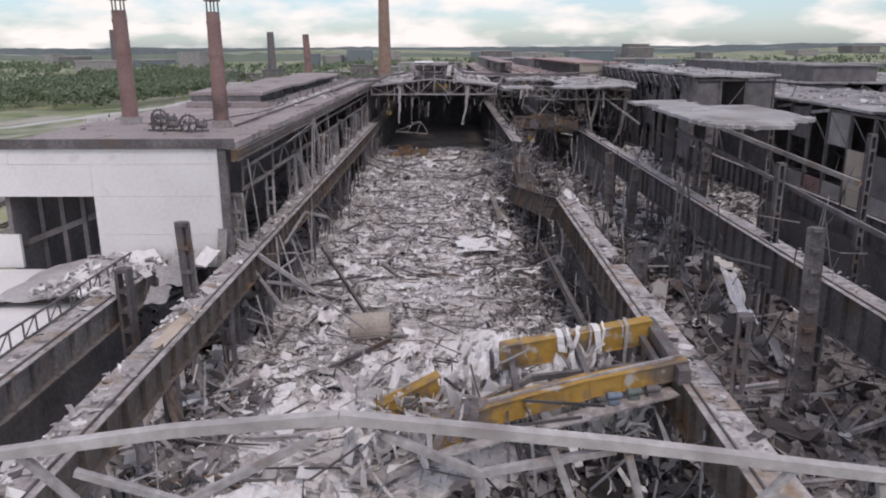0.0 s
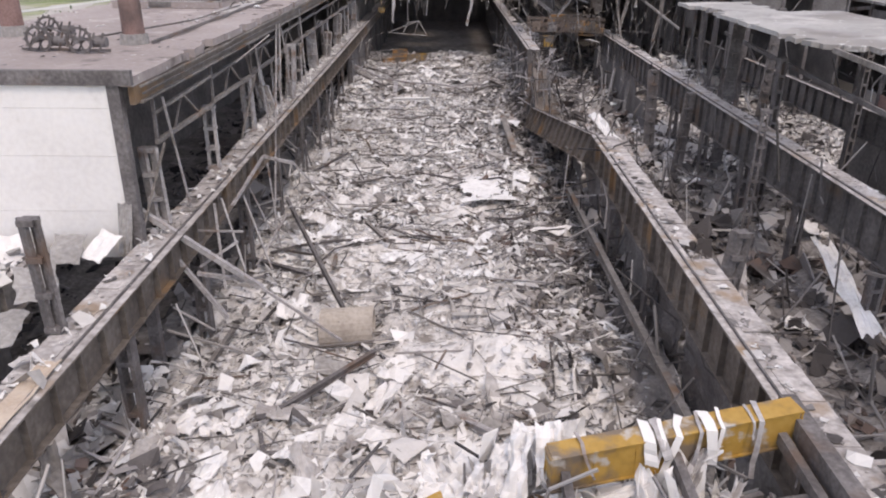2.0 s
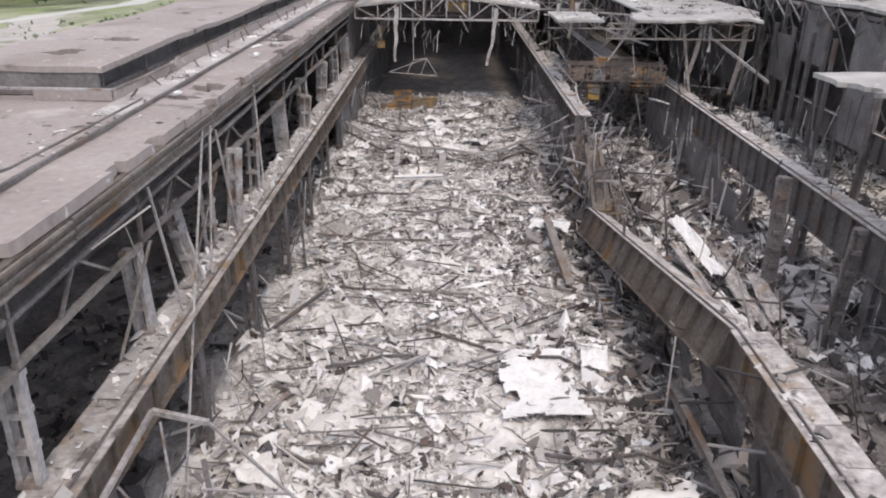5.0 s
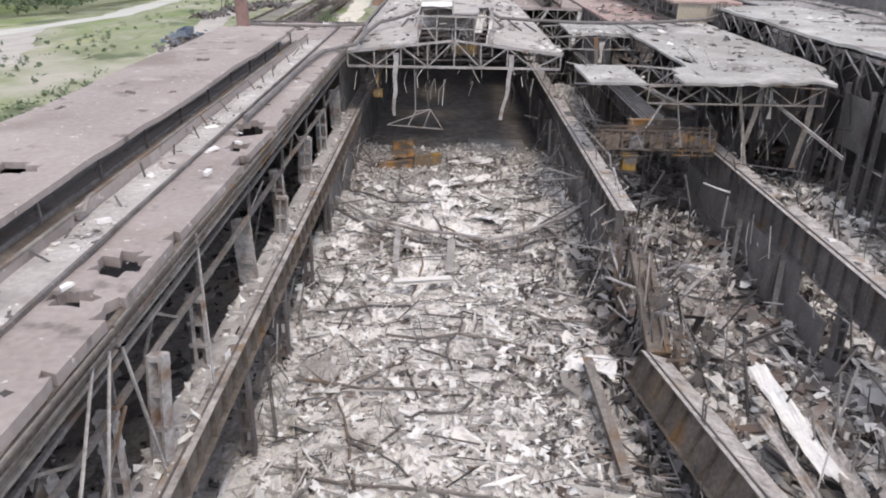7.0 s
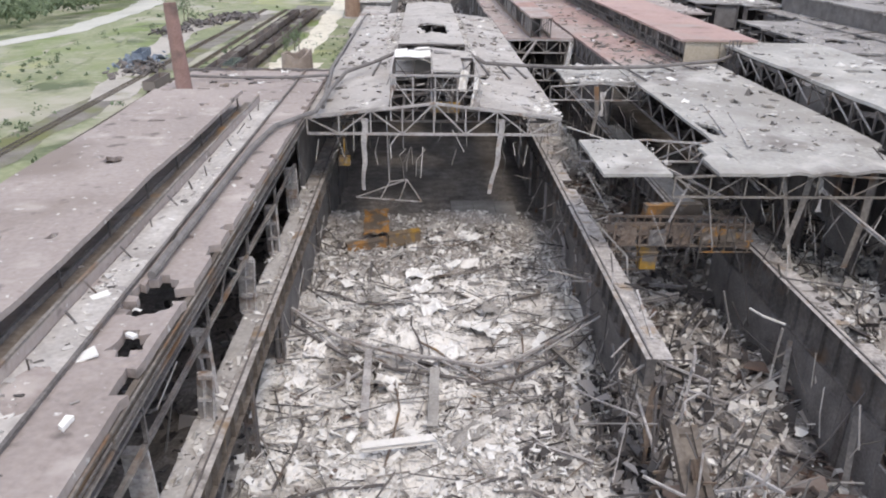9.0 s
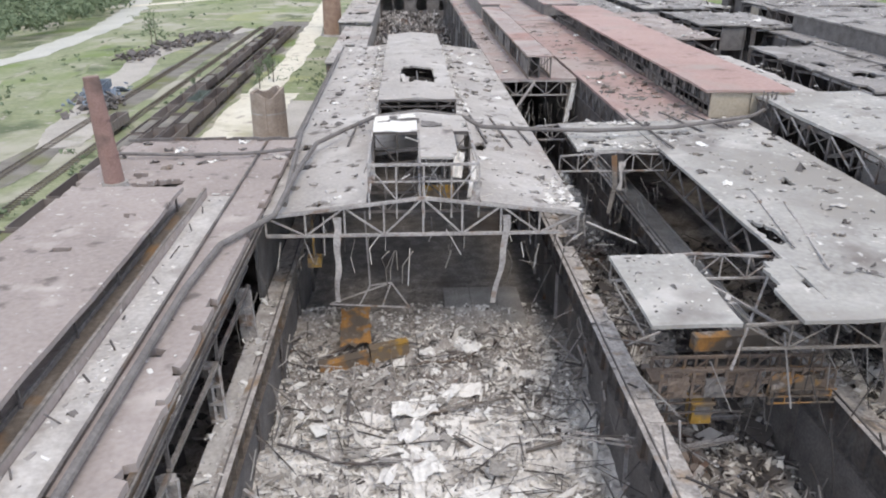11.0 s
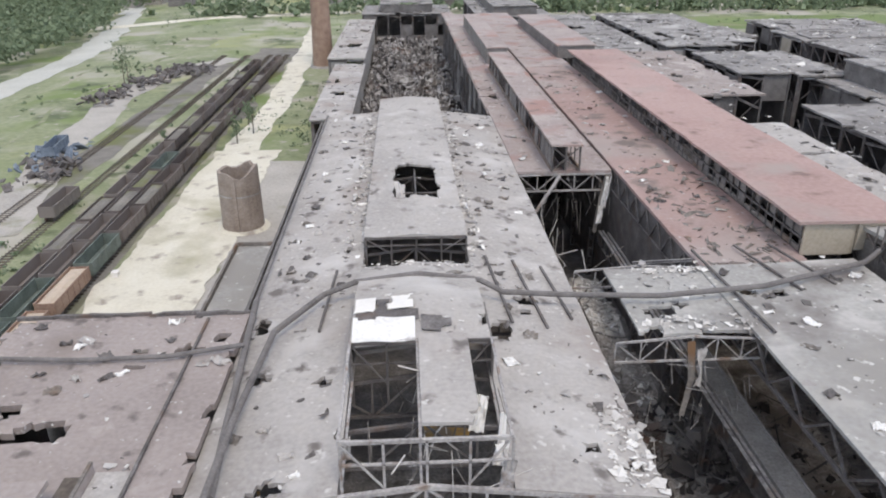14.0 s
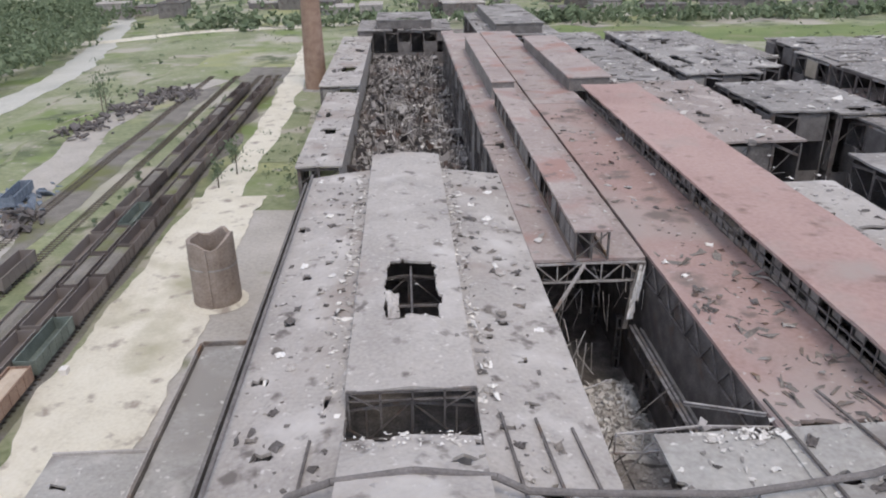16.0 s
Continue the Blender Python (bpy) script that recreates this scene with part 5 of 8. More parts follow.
# ---- chimneys and silo ----
def chimney(x, y, z0, z1, r0, r1, material, label, lean=(0, 0), cap=True):
    t = thing("chimney", label, "chimney", "chimneys", at=(x, y, z0))
    part("shaft", Shape().tube((x, y, z0), (x + lean[0], y + lean[1], z1), r0, r1, 24), material, t)
    for f in (0.3, 0.62, 0.9):
        zz = z0 + (z1 - z0) * f
        r = r0 + (r1 - r0) * f + 0.05
        part("band", Shape().tube((x + lean[0] * f, y + lean[1] * f, zz), (x + lean[0] * f, y + lean[1] * f, zz + 0.25), r, r, 18), material, t)
    part("base", Shape().tube((x, y, z0 - 0.3), (x, y, z0 + 0.7), r0 * 1.35, r0 * 1.2, 18), CONCRETE, t)
    if cap:
        top = Vector((x + lean[0], y + lean[1], z1))
        for k in range(4):
            o = Vector((math.cos(k * 1.571), math.sin(k * 1.571), 0)) * r1 * 0.85
            part("cap_leg", Shape().bar(top + o, top + o + Vector((0, 0, 1.0)), 0.12), STEEL, t)
        part("cap", Shape().tube(top + Vector((0, 0, 1.0)), top + Vector((0, 0, 1.7)), r1 * 1.35, 0.1, 18), STEEL, t)
    return t


chimney(-32.9, 94.6, 20.4, 32.0, 0.85, 0.72, BRICK_RED, "short rusty red chimney with a cap on the flat roof")
chimney(-21.8, 90.2, 20.4, 31.6, 0.78, 0.64, BRICK_RED, "short rusty red chimney near the gable roof edge")
chimney(-32.8, 202.0, 20.4, 31.5, 1.0, 0.75, BRICK_RED, "leaning brown chimney stack on the flat roof", (-0.6, 0.3), False)
chimney(-35.5, 468.0, 0, 62, 4.2, 2.9, TAN, "tall tapered tan brick smokestack", cap=False)
chimney(-170, 760, 0, 44, 4.5, 3.2, PIPE, "distant dark steel smokestack on the plain", cap=False)
chimney(-560, 1300, 0, 60, 5, 3.5, PIPE, "distant dark steel smokestack on the plain", cap=False)
silo = thing("silo", "squat brown rendered silo with a jagged open top", "silo", at=(-33.8, 292.6, 0))
s = Shape()
n = 24
v = []
for k in range(n):
    a = 2 * math.pi * k / n
    top = 11.5 + 1.6 * noise.noise(Vector((math.cos(a) * 1.4, math.sin(a) * 1.4, 4)))
    for r, z in ((3.9, 0), (3.7, top), (3.1, top - 0.1), (3.1, 0)):
        v.append((-33.8 + r * math.cos(a), 292.6 + r * math.sin(a), z))
s.add(v, [(4 * k + i, 4 * ((k + 1) % n) + i, 4 * ((k + 1) % n) + (i + 1) % 4, 4 * k + (i + 1) % 4) for k in range(n) for i in range(3)])
part("drum", s, BROWN_SILO, silo)
part("band", Shape().tube((-33.8, 292.6, 7.0), (-33.8, 292.6, 7.3), 3.86, 3.86, 24, False), CONCRETE, silo)
part("rib", Shape().box(-34.4, -33.7, 288.6, 288.95, 0, 10.8), BROWN_SILO, silo)
part("collar", Shape().tube((-33.8, 292.6, 0.1), (-33.8, 292.6, 0.5), 5.0, 4.2, 24), DIRT, silo)


# ---- goods trains ----
def wagon(x, y, material, label, load=None):
    t = thing("goods_wagon", label, "goods wagon", "goods wagons", at=(x, y, 0))
    b = Shape()
    L, W = 12.6, 2.9
    b.box(x - W / 2, x + W / 2, y - L / 2, y + L / 2, 1.15, 1.4)
    for sx in (-1, 1):
        b.box(x + sx * W / 2 - 0.05, x + sx * W / 2 + 0.05, y - L / 2, y + L / 2, 1.4, 3.3)
        b.box(x + sx * (W / 2) - 0.09, x + sx * (W / 2) + 0.09, y - L / 2, y + L / 2, 3.3, 3.45)
        b.box(x - W / 2, x + W / 2, y + sx * (L / 2 - 0.05) - 0.05, y + sx * (L / 2 - 0.05) + 0.05, 1.4, 3.4)
        for k in range(7):
            yy = y - L / 2 + 0.3 + k * (L - 0.6) / 6
            b.box(x + sx * (W / 2 + 0.07) - 0.06, x + sx * (W / 2 + 0.07) + 0.06, yy - 0.07, yy + 0.07, 1.3, 3.35)
    part("body", b, material, t)
    if load:
        s = Shape()
        m = 8
        v = [(x - W / 2 + 0.1 + (W - 0.2) * i / 3, y - L / 2 + 0.1 + (L - 0.2) * j / m, 3.0 + (0.45 if 0 < i < 3 and 0 < j < m else 0) + 0.2 * noise.noise(Vector((i, j, y)))) for i in range(4) for j in range(m + 1)]
        s.add(v, [(i * (m + 1) + j, (i + 1) * (m + 1) + j, (i + 1) * (m + 1) + j + 1, i * (m + 1) + j + 1) for i in range(3) for j in range(m)])
        part("load", s, load, t, "heaped load")
    for yy in (y - 4.3, y + 4.3):
        f = part("bogie", Shape().box(x - 1.0, x - 0.85, yy - 1.2, yy + 1.2, 0.35, 0.75).box(x + 0.85, x + 1.0, yy - 1.2, yy + 1.2, 0.35, 0.75).box(x - 1.0, x + 1.0, yy - 0.15, yy + 0.15, 0.5, 1.15), STEEL, t)
        for a in (-0.9, 0.9):
            part("wheelset", Shape().tube((x - 0.82, yy + a, 0.52), (x - 0.7, yy + a, 0.52), 0.45, n=14).tube((x + 0.7, yy + a, 0.52), (x + 0.82, yy + a, 0.52), 0.45, n=14).tube((x - 0.7, yy + a, 0.52), (x + 0.7, yy + a, 0.52), 0.1, n=6), STEEL, f)
    return t


for x in (-54.6, -58.3, -62.0, -72.0, -82.5):
    tr = thing("railway_track", "rusty railway track on weedy ballast", "railway track", "railway tracks", kind="structure", at=(x, 130, 0))
    for k in (-0.76, 0.76):
        part("rail", Shape().box(x + k - 0.04, x + k + 0.04, 130, 500, 0.09, 0.24), STEEL, tr)
    s = Shape()
    for y in np.arange(131, 500, 1.2):
        s.box(x - 1.3, x + 1.3, float(y), float(y) + 0.26, 0.0, 0.16)
    part("sleepers", s, BARK, tr)
dark = wagon(-54.6, 290.0, WAGON, "dark rusty open goods wagon, empty")
green = wagon(-54.6, 276.2, WAGON_GREEN, "grey-green open goods wagon")
heaped = wagon(-54.6, 303.8, WAGON, "dark rusty open goods wagon with a grey load", GRAVEL)
sand = wagon(-54.6, 262.4, TAN, "open goods wagon heaped with sand-coloured load", SAND)
for row, x, ya, yb in ((0, -54.6, 234, 480), (1, -62.0, 227, 470), (2, -58.3, 231, 335)):
    k = 0
    y = ya
    while y < yb:
        src = dark
        if row == 0 and y < 268:
            src = sand
        elif (row == 0 and 268 < y < 282) or (row == 2 and k in (1, 2, 7)):
            src = green
        if src is dark and (k * 7 + row * 3) % 5 in (1, 3):
            src = heaped
        pos = Matrix.Translation((x, y, 0))
        if not any(abs(o.location.y - y) < 3 and abs(o.location.x - x) < 1 for o in (dark, green, sand, heaped)):
            copy_thing(src, pos)
        y += 13.8
        k += 1
copy_thing(dark, Matrix.Translation((-72.0, 303, 0)))
blue_wagon = wagon(-72.0, 330, BLUE, "faded blue-grey goods wagon standing off the tracks")
blue_wagon.matrix_basis = Matrix.Translation((-90.5, 345, 0.1)) @ Matrix.Rotation(0.12, 4, "Z")


# ---- debris ----
def pile_z(x, y):
    """Height of the debris in the open middle hall."""
    edge = min(1.0, max(0.0, min(x + 21.0, 18.5 - x) / 3.0))
    near = 3.4 * math.exp(-((x - 3) / 4.5) ** 2 - ((y - 57) / 5) ** 2) + 1.6 * math.exp(-((x + 7) / 7) ** 2 - ((y - 55) / 16) ** 2) + 1.6 * math.exp(-((x - 4) / 6) ** 2 - ((y - 60) / 9) ** 2)
    near += 2.2 * math.exp(-((x + 15.5) / 4) ** 2 - ((y - 60) / 15) ** 2)
    near += 1.1 * max(0.0, lump(x, y, 12.5, 1.6, 0.09))
    back = 1.4 * max(0.0, min(1.0, (y - 130) / 60))
    edge *= max(0.0, min(1.0, (215 - y) / 8))
    return 0.25 + edge * (0.5 + near + back + lump(x, y, 1.5, 0.8, 0.2) + lump(x, y, 17.5, 0.35, 0.5)) + lump(x, y, 8.5, 0.3, 0.9)


def aisle_z(x, y):
    return 0.8 + 2.6 * math.exp(-((x - 22.3) / 3.4) ** 2 - ((y - 255) / 5.5) ** 2) + 0.9 * math.exp(-((x - 18) / 4) ** 2 - ((y - 208) / 9) ** 2) + lump(x, y, 4.5, 1.1, 0.16) + lump(x, y, 2.5, 0.3, 0.8) + 1.0 * math.exp(-((y - 120) / 30) ** 2) + (5.2 * math.exp(-((x - 41) / 9.5) ** 2 - ((y - 173) / 17) ** 2) if x > 31 else 0.0)


bed("debris_bed", -17.8, 15.6, 188, 207, 0.55, pile_z, AISLE_BED, "brown-grey rubble before the roofed hall", "debris")
bed("debris_bed", -17.8, 15.6, 12, 188, 0.55, pile_z, RUBBLE_BED, "bed of pale ash and crushed roofing filling the hall", "debris")
# shade under the hall roof is put into this bed's colour
bed("debris_bed", -17.8, 15.6, 207, 222, 0.55, pile_z, DARK_BED, "dark rubble thinning out under the roofed hall", "debris")
# dark bed colours carry the shade of the deep side bays
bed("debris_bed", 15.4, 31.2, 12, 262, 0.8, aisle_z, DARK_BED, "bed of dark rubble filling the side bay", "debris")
bed("debris_bed", 16.2, 27.0, 186.4, 246, 0.7, lambda x, y: aisle_z(x, y) + 0.1, AISLE_BED, "grey-brown rubble on the floor of the open wells", "debris")
solo("gantry_walkway", Shape().box(27.1, 29.6, 187, 261, 9.85, 10.05).box(27.1, 27.3, 187, 261, 10.05, 10.3).box(29.4, 29.6, 187, 261, 10.05, 10.3), CONCRETE, "long dusty grey gantry walkway beside the crane girder", "walkway", kind="structure")
bed("debris_bed", 31.2, 63, 12, 124, 0.8, aisle_z, DARK_BED, "bed of dark rubble filling the outer bays", "debris")
bed("debris_bed", 31.2, 63, 124, 176, 0.8, aisle_z, RUBBLE_BED, "bed of pale crushed roofing in the outer bay", "debris")
bed("debris_bed", 31.2, 63, 176, 262, 0.8, aisle_z, AISLE_BED, "bed of grey rubble in the outer bays", "debris")


def on(height, x0, x1, y0, y1, lift=0.12, clump=0.0):
    def place(rng, n):
        x, y = rng.uniform(x0, x1, n), rng.uniform(y0, y1, n)
        if clump:
            ok = np.array([noise.noise(Vector((a * 0.13, b * 0.13, 6.0))) + 0.35 * noise.noise(Vector((a * 0.5, b * 0.5, 1.0))) > rng.uniform(-0.6, 0.35) for a, b in zip(x, y)])
            x, y = x[ok], y[ok]
        z = np.array([height(a, b) for a, b in zip(x, y)]) + rng.uniform(-0.02, lift, len(x))
        return np.stack([x, y, z], 1)
    return place


def litter(name, n, seed, place, size, material, label, tilt=0.45, square=0.0):
    return solo(name, scatter(n, seed, place, size, square, tilt), material, label, "debris", kind="stuff")


def torn(name, n, seed, place, size, material, label, bend=0.3, tilt=0.4, square=0.0):
    return solo(name, flakes(n, seed, place, size, bend, tilt, square), material, label, "debris", kind="stuff")


litter("roofing_shards", 7000, 1, on(pile_z, -17.4, 12.6, 14, 203, 0.3, 1), (0.2, 1.0, (0.3, 0.95), (0.04, 0.14)), SHARDS, "thousands of pale broken roofing shards", 0.6)
torn("torn_roofing", 24000, 11, on(pile_z, -17.4, 12.8, 14, 211, 0.3, 1), (0.12, 0.85, (0.25, 0.8), (0.03, 0.06)), SHARDS, "torn and creased pale roofing pieces", 0.28, 0.4, 0.3)
litter("roofing_shards", 12500, 2, on(pile_z, -17.4, 14.0, 14, 206, 0.15), (0.08, 0.45, (0.4, 1.0), (0.05, 0.3)), SHARDS, "small chunks of pale rubble")
litter("scrap_rods", 3000, 3, on(pile_z, -17.4, 15.0, 14, 203, 0.6), (0.8, 6.5, (0.012, 0.035), (0.04, 0.12)), STICKS, "bent rods, laths and pipes strewn over the debris", 0.22, 0.55)
litter("scrap_rods", 800, 13, on(pile_z, -17.0, 14.5, 30, 200, 0.7), (1.5, 7.5, (0.012, 0.03), (0.05, 0.14)), DARK_STICKS, "dark bent bars lying over the debris", 0.2, 0.65)
torn("slivers", 11000, 6, on(pile_z, -17.0, 13.0, 14, 203, 0.4, 1), (0.5, 2.8, (0.05, 0.17), (0.03, 0.08)), SHARDS, "pale bent splinters and slats strewn over the debris", 0.12, 0.35, 0.5)
torn("torn_roofing", 200, 12, on(pile_z, -16.5, 11.0, 40, 203, 0.5, 1), (1.0, 2.4, (0.3, 0.7), (0.04, 0.08)), WHITE_SHEET, "larger creased white sheets among the debris", 0.2, 0.35)
torn("sooty_sheets", 2400, 81, on(lambda x, y: pile_z(x, y) + 0.12, 4.5, 13.6, 92, 170, 0.35, 1), (0.2, 1.6, (0.12, 0.6), (0.03, 0.07)), DARK_SHARDS, "burnt brown scraps on the debris beside the crane girder", 0.3, 0.6, 0.4)
torn("sooty_sheets", 1300, 83, on(lambda x, y: pile_z(x, y) + 0.15, 5.5, 14.2, 61, 100, 0.4, 1), (0.2, 1.7, (0.12, 0.6), (0.03, 0.07)), DARK_SHARDS, "dark brown scraps at the foot of the girder", 0.3, 0.6, 0.4)
# dark scraps stand in for shaded gaps between the pieces
torn("sooty_sheets", 4600, 82, on(lambda x, y: pile_z(x, y) + 0.1, -16.5, 12.5, 60, 203, 0.35, 1), (0.15, 1.3, (0.12, 0.6), (0.03, 0.07)), DARK_SHARDS, "dark scraps strewn through the debris", 0.3, 0.6, 0.4)
# the girders' shade on the rubble is painted as dark strips
bed("debris_bed", 10.6, 15.5, 60, 150, 0.6, lambda x, y: pile_z(x, y) + 0.1 - 0.5 * max(0.0, (11.4 if y < 100 else 12.6) + lump(x, y, 21.0, 1.3, 0.3) - x), DARK_BED, "dark strip along the foot of the crane girder", "debris")
bed("debris_bed", -17.7, -10.6, 22, 66, 0.55, lambda x, y: pile_z(x, y) + 0.25 - 0.55 * max(0.0, x + 12.4 + lump(x, y, 23.0, 1.4, 0.3)), DARK_BED, "dark strip below the long crane girder", "debris")
torn("sooty_sheets", 420, 87, on(lambda x, y: pile_z(x, y) + 0.3, -16.9, -12.6, 22, 66, 0.3), (0.4, 1.9, (0.15, 0.6), (0.03, 0.06)), BLACK_SCRAP, "dark torn strips below the long crane girder", 0.3, 0.6)
bed("debris_bed", -12.5, 4.0, 106, 125, 0.5, lambda x, y: pile_z(x, y) + 0.05 + lump(x, y, 51.0, 0.75, 0.22), RUBBLE_BED, "smooth drift of pale ash between the scraps", "debris")
bed("debris_bed", 16.2, 30.0, 118, 186, 0.7, lambda x, y: aisle_z(x, y) + 0.1 + lump(x, y, 31.0, 0.3, 0.35), AISLE_BED, "brown-grey rubble bed of the side bay", "debris")
# black pieces deepen the painted gloom of the outer bays
litter("charred_scrap", 5200, 9, on(aisle_z, 31, 62, 14, 230, 0.5), (0.3, 2.4, (0.2, 0.9), (0.04, 0.2)), BLACK_SCRAP, "black scrap filling the outer bays", 0.6)
litter("sooty_scrap", 3800, 4, on(aisle_z, 15.6, 31, 14, 230, 0.4), (0.25, 2.2, (0.3, 0.9), (0.04, 0.25)), DARK_SHARDS, "dark scrap and rubble of the side bays", 0.6)
litter("scrap_rods", 2600, 5, on(aisle_z, 15.8, 62, 14, 230, 1.6), (1.0, 7.0, (0.015, 0.04), (0.05, 0.14)), DARK_STICKS, "bent rods and angles in the side bays", 0.4)
litter("roofing_shards", 1500, 7, on(aisle_z, 17.8, 26.2, 247, 261.5, 0.3), (0.2, 1.2, (0.3, 0.95), (0.03, 0.14)), SHARDS, "pale heap of rubble in the open well", 0.6)
litter("roofing_shards", 1800, 8, on(aisle_z, 15, 22, 186, 228, 0.3, 1), (0.2, 1.4, (0.3, 0.95), (0.03, 0.14)), SHARDS, "pale rubble beside the main hall", 0.6)



# wreckage round the far sheds and on the floor of the side building
def yard_z(x, y):
    return 0.4 + 1.6 * max(0.0, lump(x, y, 5.5, 1.6, 0.05)) + lump(x, y, 6.5, 0.5, 0.3)


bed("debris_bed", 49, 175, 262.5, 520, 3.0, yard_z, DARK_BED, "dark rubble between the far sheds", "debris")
litter("sooty_scrap", 6500, 61, on(yard_z, 50, 172, 200, 500, 1.6, 1), (0.8, 5.5, (0.15, 0.8), (0.08, 0.5)), DARK_SHARDS, "twisted sheets and scrap between the far sheds", 0.7)
litter("scrap_rods", 1800, 62, on(yard_z, 50, 172, 150, 500, 6.0), (3.0, 11.0, (0.015, 0.04), (0.1, 0.25)), DARK_STICKS, "bent bars and rods between the far sheds", 0.5)


def store_z(x, y):
    return 0.5 + 1.5 * max(0.0, 1 - abs(x + 19) / 9) + lump(x, y, 7.5, 0.8, 0.2)


# dark bed and scrap paint the shade under the side building's roof
bed("debris_bed", -36.8, -17.2, 78, 219, 1.0, store_z, DARK_BED, "dark rubble covering the side building's floor", "debris")
litter("charred_scrap", 1800, 63, on(store_z, -34, -17.3, 78, 215, 0.3), (0.25, 2.0, (0.2, 0.9), (0.04, 0.2)), BLACK_SCRAP, "black scrap inside the side building", 0.6)
torn("sooty_sheets", 1800, 64, on(aisle_z, 15.8, 34, 14, 230, 0.9), (0.6, 3.6, (0.15, 0.7), (0.03, 0.07)), DARK_SHARDS, "torn sooty sheets and strips in the side bays", 0.3, 0.6)
torn("sooty_sheets", 1800, 65, on(yard_z, 50, 175, 200, 515, 2.5, 1), (2.0, 8.0, (0.15, 0.6), (0.08, 0.2)), DARK_SHARDS, "buckled roof sheets between the far sheds", 0.3, 0.5)
torn("torn_roofing", 4200, 67, on(aisle_z, 16, 30, 116, 184, 0.6, 1), (0.2, 1.7, (0.2, 0.8), (0.03, 0.06)), SHARDS, "pale torn roofing strewn over the side bay", 0.3, 0.5)
bed("debris_bed", 32.0, 62.0, 126, 196, 0.8, lambda x, y: aisle_z(x, y) + 0.1 + lump(x, y, 33.0, 0.3, 0.35), AISLE_BED, "brown-grey rubble bed of the outer bay", "debris")
torn("torn_roofing", 6200, 68, on(aisle_z, 32.5, 58, 118, 196, 0.6), (0.25, 2.0, (0.2, 0.8), (0.03, 0.06)), SHARDS, "pale torn roofing in the outer bay", 0.3, 0.5)


def ledge_z(x, y):
    return 9.5 + 1.0 * max(0.0, min(1.0, (x + 34) / 6)) + lump(x, y, 11.5, 0.35, 0.4)


bed("debris_bed", -34, -23.9, 66, 76.8, 0.8, ledge_z, ASH, "pale rubble heaped at the foot of the white gable", "debris")
torn("torn_roofing", 420, 69, on(ledge_z, -30, -23.2, 66, 76.4, 0.3), (0.2, 1.2, (0.2, 0.8), (0.03, 0.08)), SHARDS, "torn pale roofing at the foot of the white gable", 0.3, 0.5)
torn("torn_roofing", 900, 70, on(aisle_z, 14.4, 27, 186, 258, 0.4, 1), (0.3, 1.8, (0.2, 0.8), (0.03, 0.06)), SHARDS, "pale torn roofing in the open wells", 0.3, 0.5)


def gap_z(x, y):
    return 0.4 + (0.8 + 1.8 * math.exp(-((y - 60) / 15) ** 2)) * max(0.0, 1 + (x + 17.8) / 6) + lump(x, y, 13.5, 0.5, 0.3)


# dark bed and sheets hold the shade of the gap between girders
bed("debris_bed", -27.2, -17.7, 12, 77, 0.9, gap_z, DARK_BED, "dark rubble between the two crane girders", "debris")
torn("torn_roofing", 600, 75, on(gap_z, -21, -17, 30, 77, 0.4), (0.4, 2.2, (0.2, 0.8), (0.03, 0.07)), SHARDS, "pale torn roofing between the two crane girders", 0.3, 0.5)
torn("sooty_sheets", 700, 71, on(gap_z, -26, -17, 12, 77, 0.4), (0.4, 2.6, (0.2, 0.8), (0.03, 0.07)), DARK_SHARDS, "torn dark sheets between the two crane girders", 0.3, 0.5)
bed("debris_bed", -18.05, -16.72, 98, 196, 0.45, lambda x, y: 10.43 + max(0.0, lump(x, y, 14.5, 0.22, 0.5)), ASH, "ash and crushed roofing lying on the girder walkway", "debris")
torn("torn_roofing", 1000, 72, on(lambda x, y: 10.5, -18.0, -16.3, 40, 196, 0.15, 1), (0.15, 1.1, (0.2, 0.8), (0.02, 0.05)), SHARDS, "torn roofing scraps on the girder walkway", 0.3, 0.4)
# black bed and sheets stand in for the void under the crane
bed("debris_bed", 2.0, 15.4, 26, 50.5, 0.7, lambda x, y: pile_z(x, y) + 0.16, CHAR_SHADE, "dark rubble below the fallen crane", "debris")
torn("sooty_sheets", 1900, 73, on(lambda x, y: pile_z(x, y) + 0.25, 1.5, 15.3, 26, 51.5, 0.5), (0.5, 2.8, (0.15, 0.7), (0.03, 0.08)), BLACK_SCRAP, "dark sheets below the fallen crane", 0.3, 0.6)
torn("sooty_sheets", 1100, 74, on(lambda x, y: pile_z(x, y) + 0.25, 11.6, 15.6, 128, 166, 0.5), (0.4, 2.6, (0.1, 0.6), (0.03, 0.08)), BLACK_SCRAP, "burnt sheets where the crane girder broke", 0.3, 0.7)
# same painted dark between the two crane girders
torn("sooty_sheets", 700, 76, on(lambda x, y: pile_z(x, y) + 0.3, 5.5, 14.6, 51, 59.5, 0.6), (0.5, 2.6, (0.15, 0.6), (0.03, 0.08)), BLACK_SCRAP, "dark sheets between the fallen crane girders", 0.3, 0.7)
bed("debris_bed", 17.6, 26.8, 246.5, 261.8, 0.6, lambda x, y: aisle_z(x, y) + 0.08, RUBBLE_BED, "pale mound of ash and rubble in the open well", "debris")
torn("sooty_sheets", 480, 77, on(lambda x, y: pile_z(x, y) + 0.2, 11.2, 15.0, 82, 142, 0.4, 1), (0.3, 1.8, (0.15, 0.6), (0.03, 0.07)), BLACK_SCRAP, "burnt sheets along the foot of the crane girder", 0.3, 0.6)
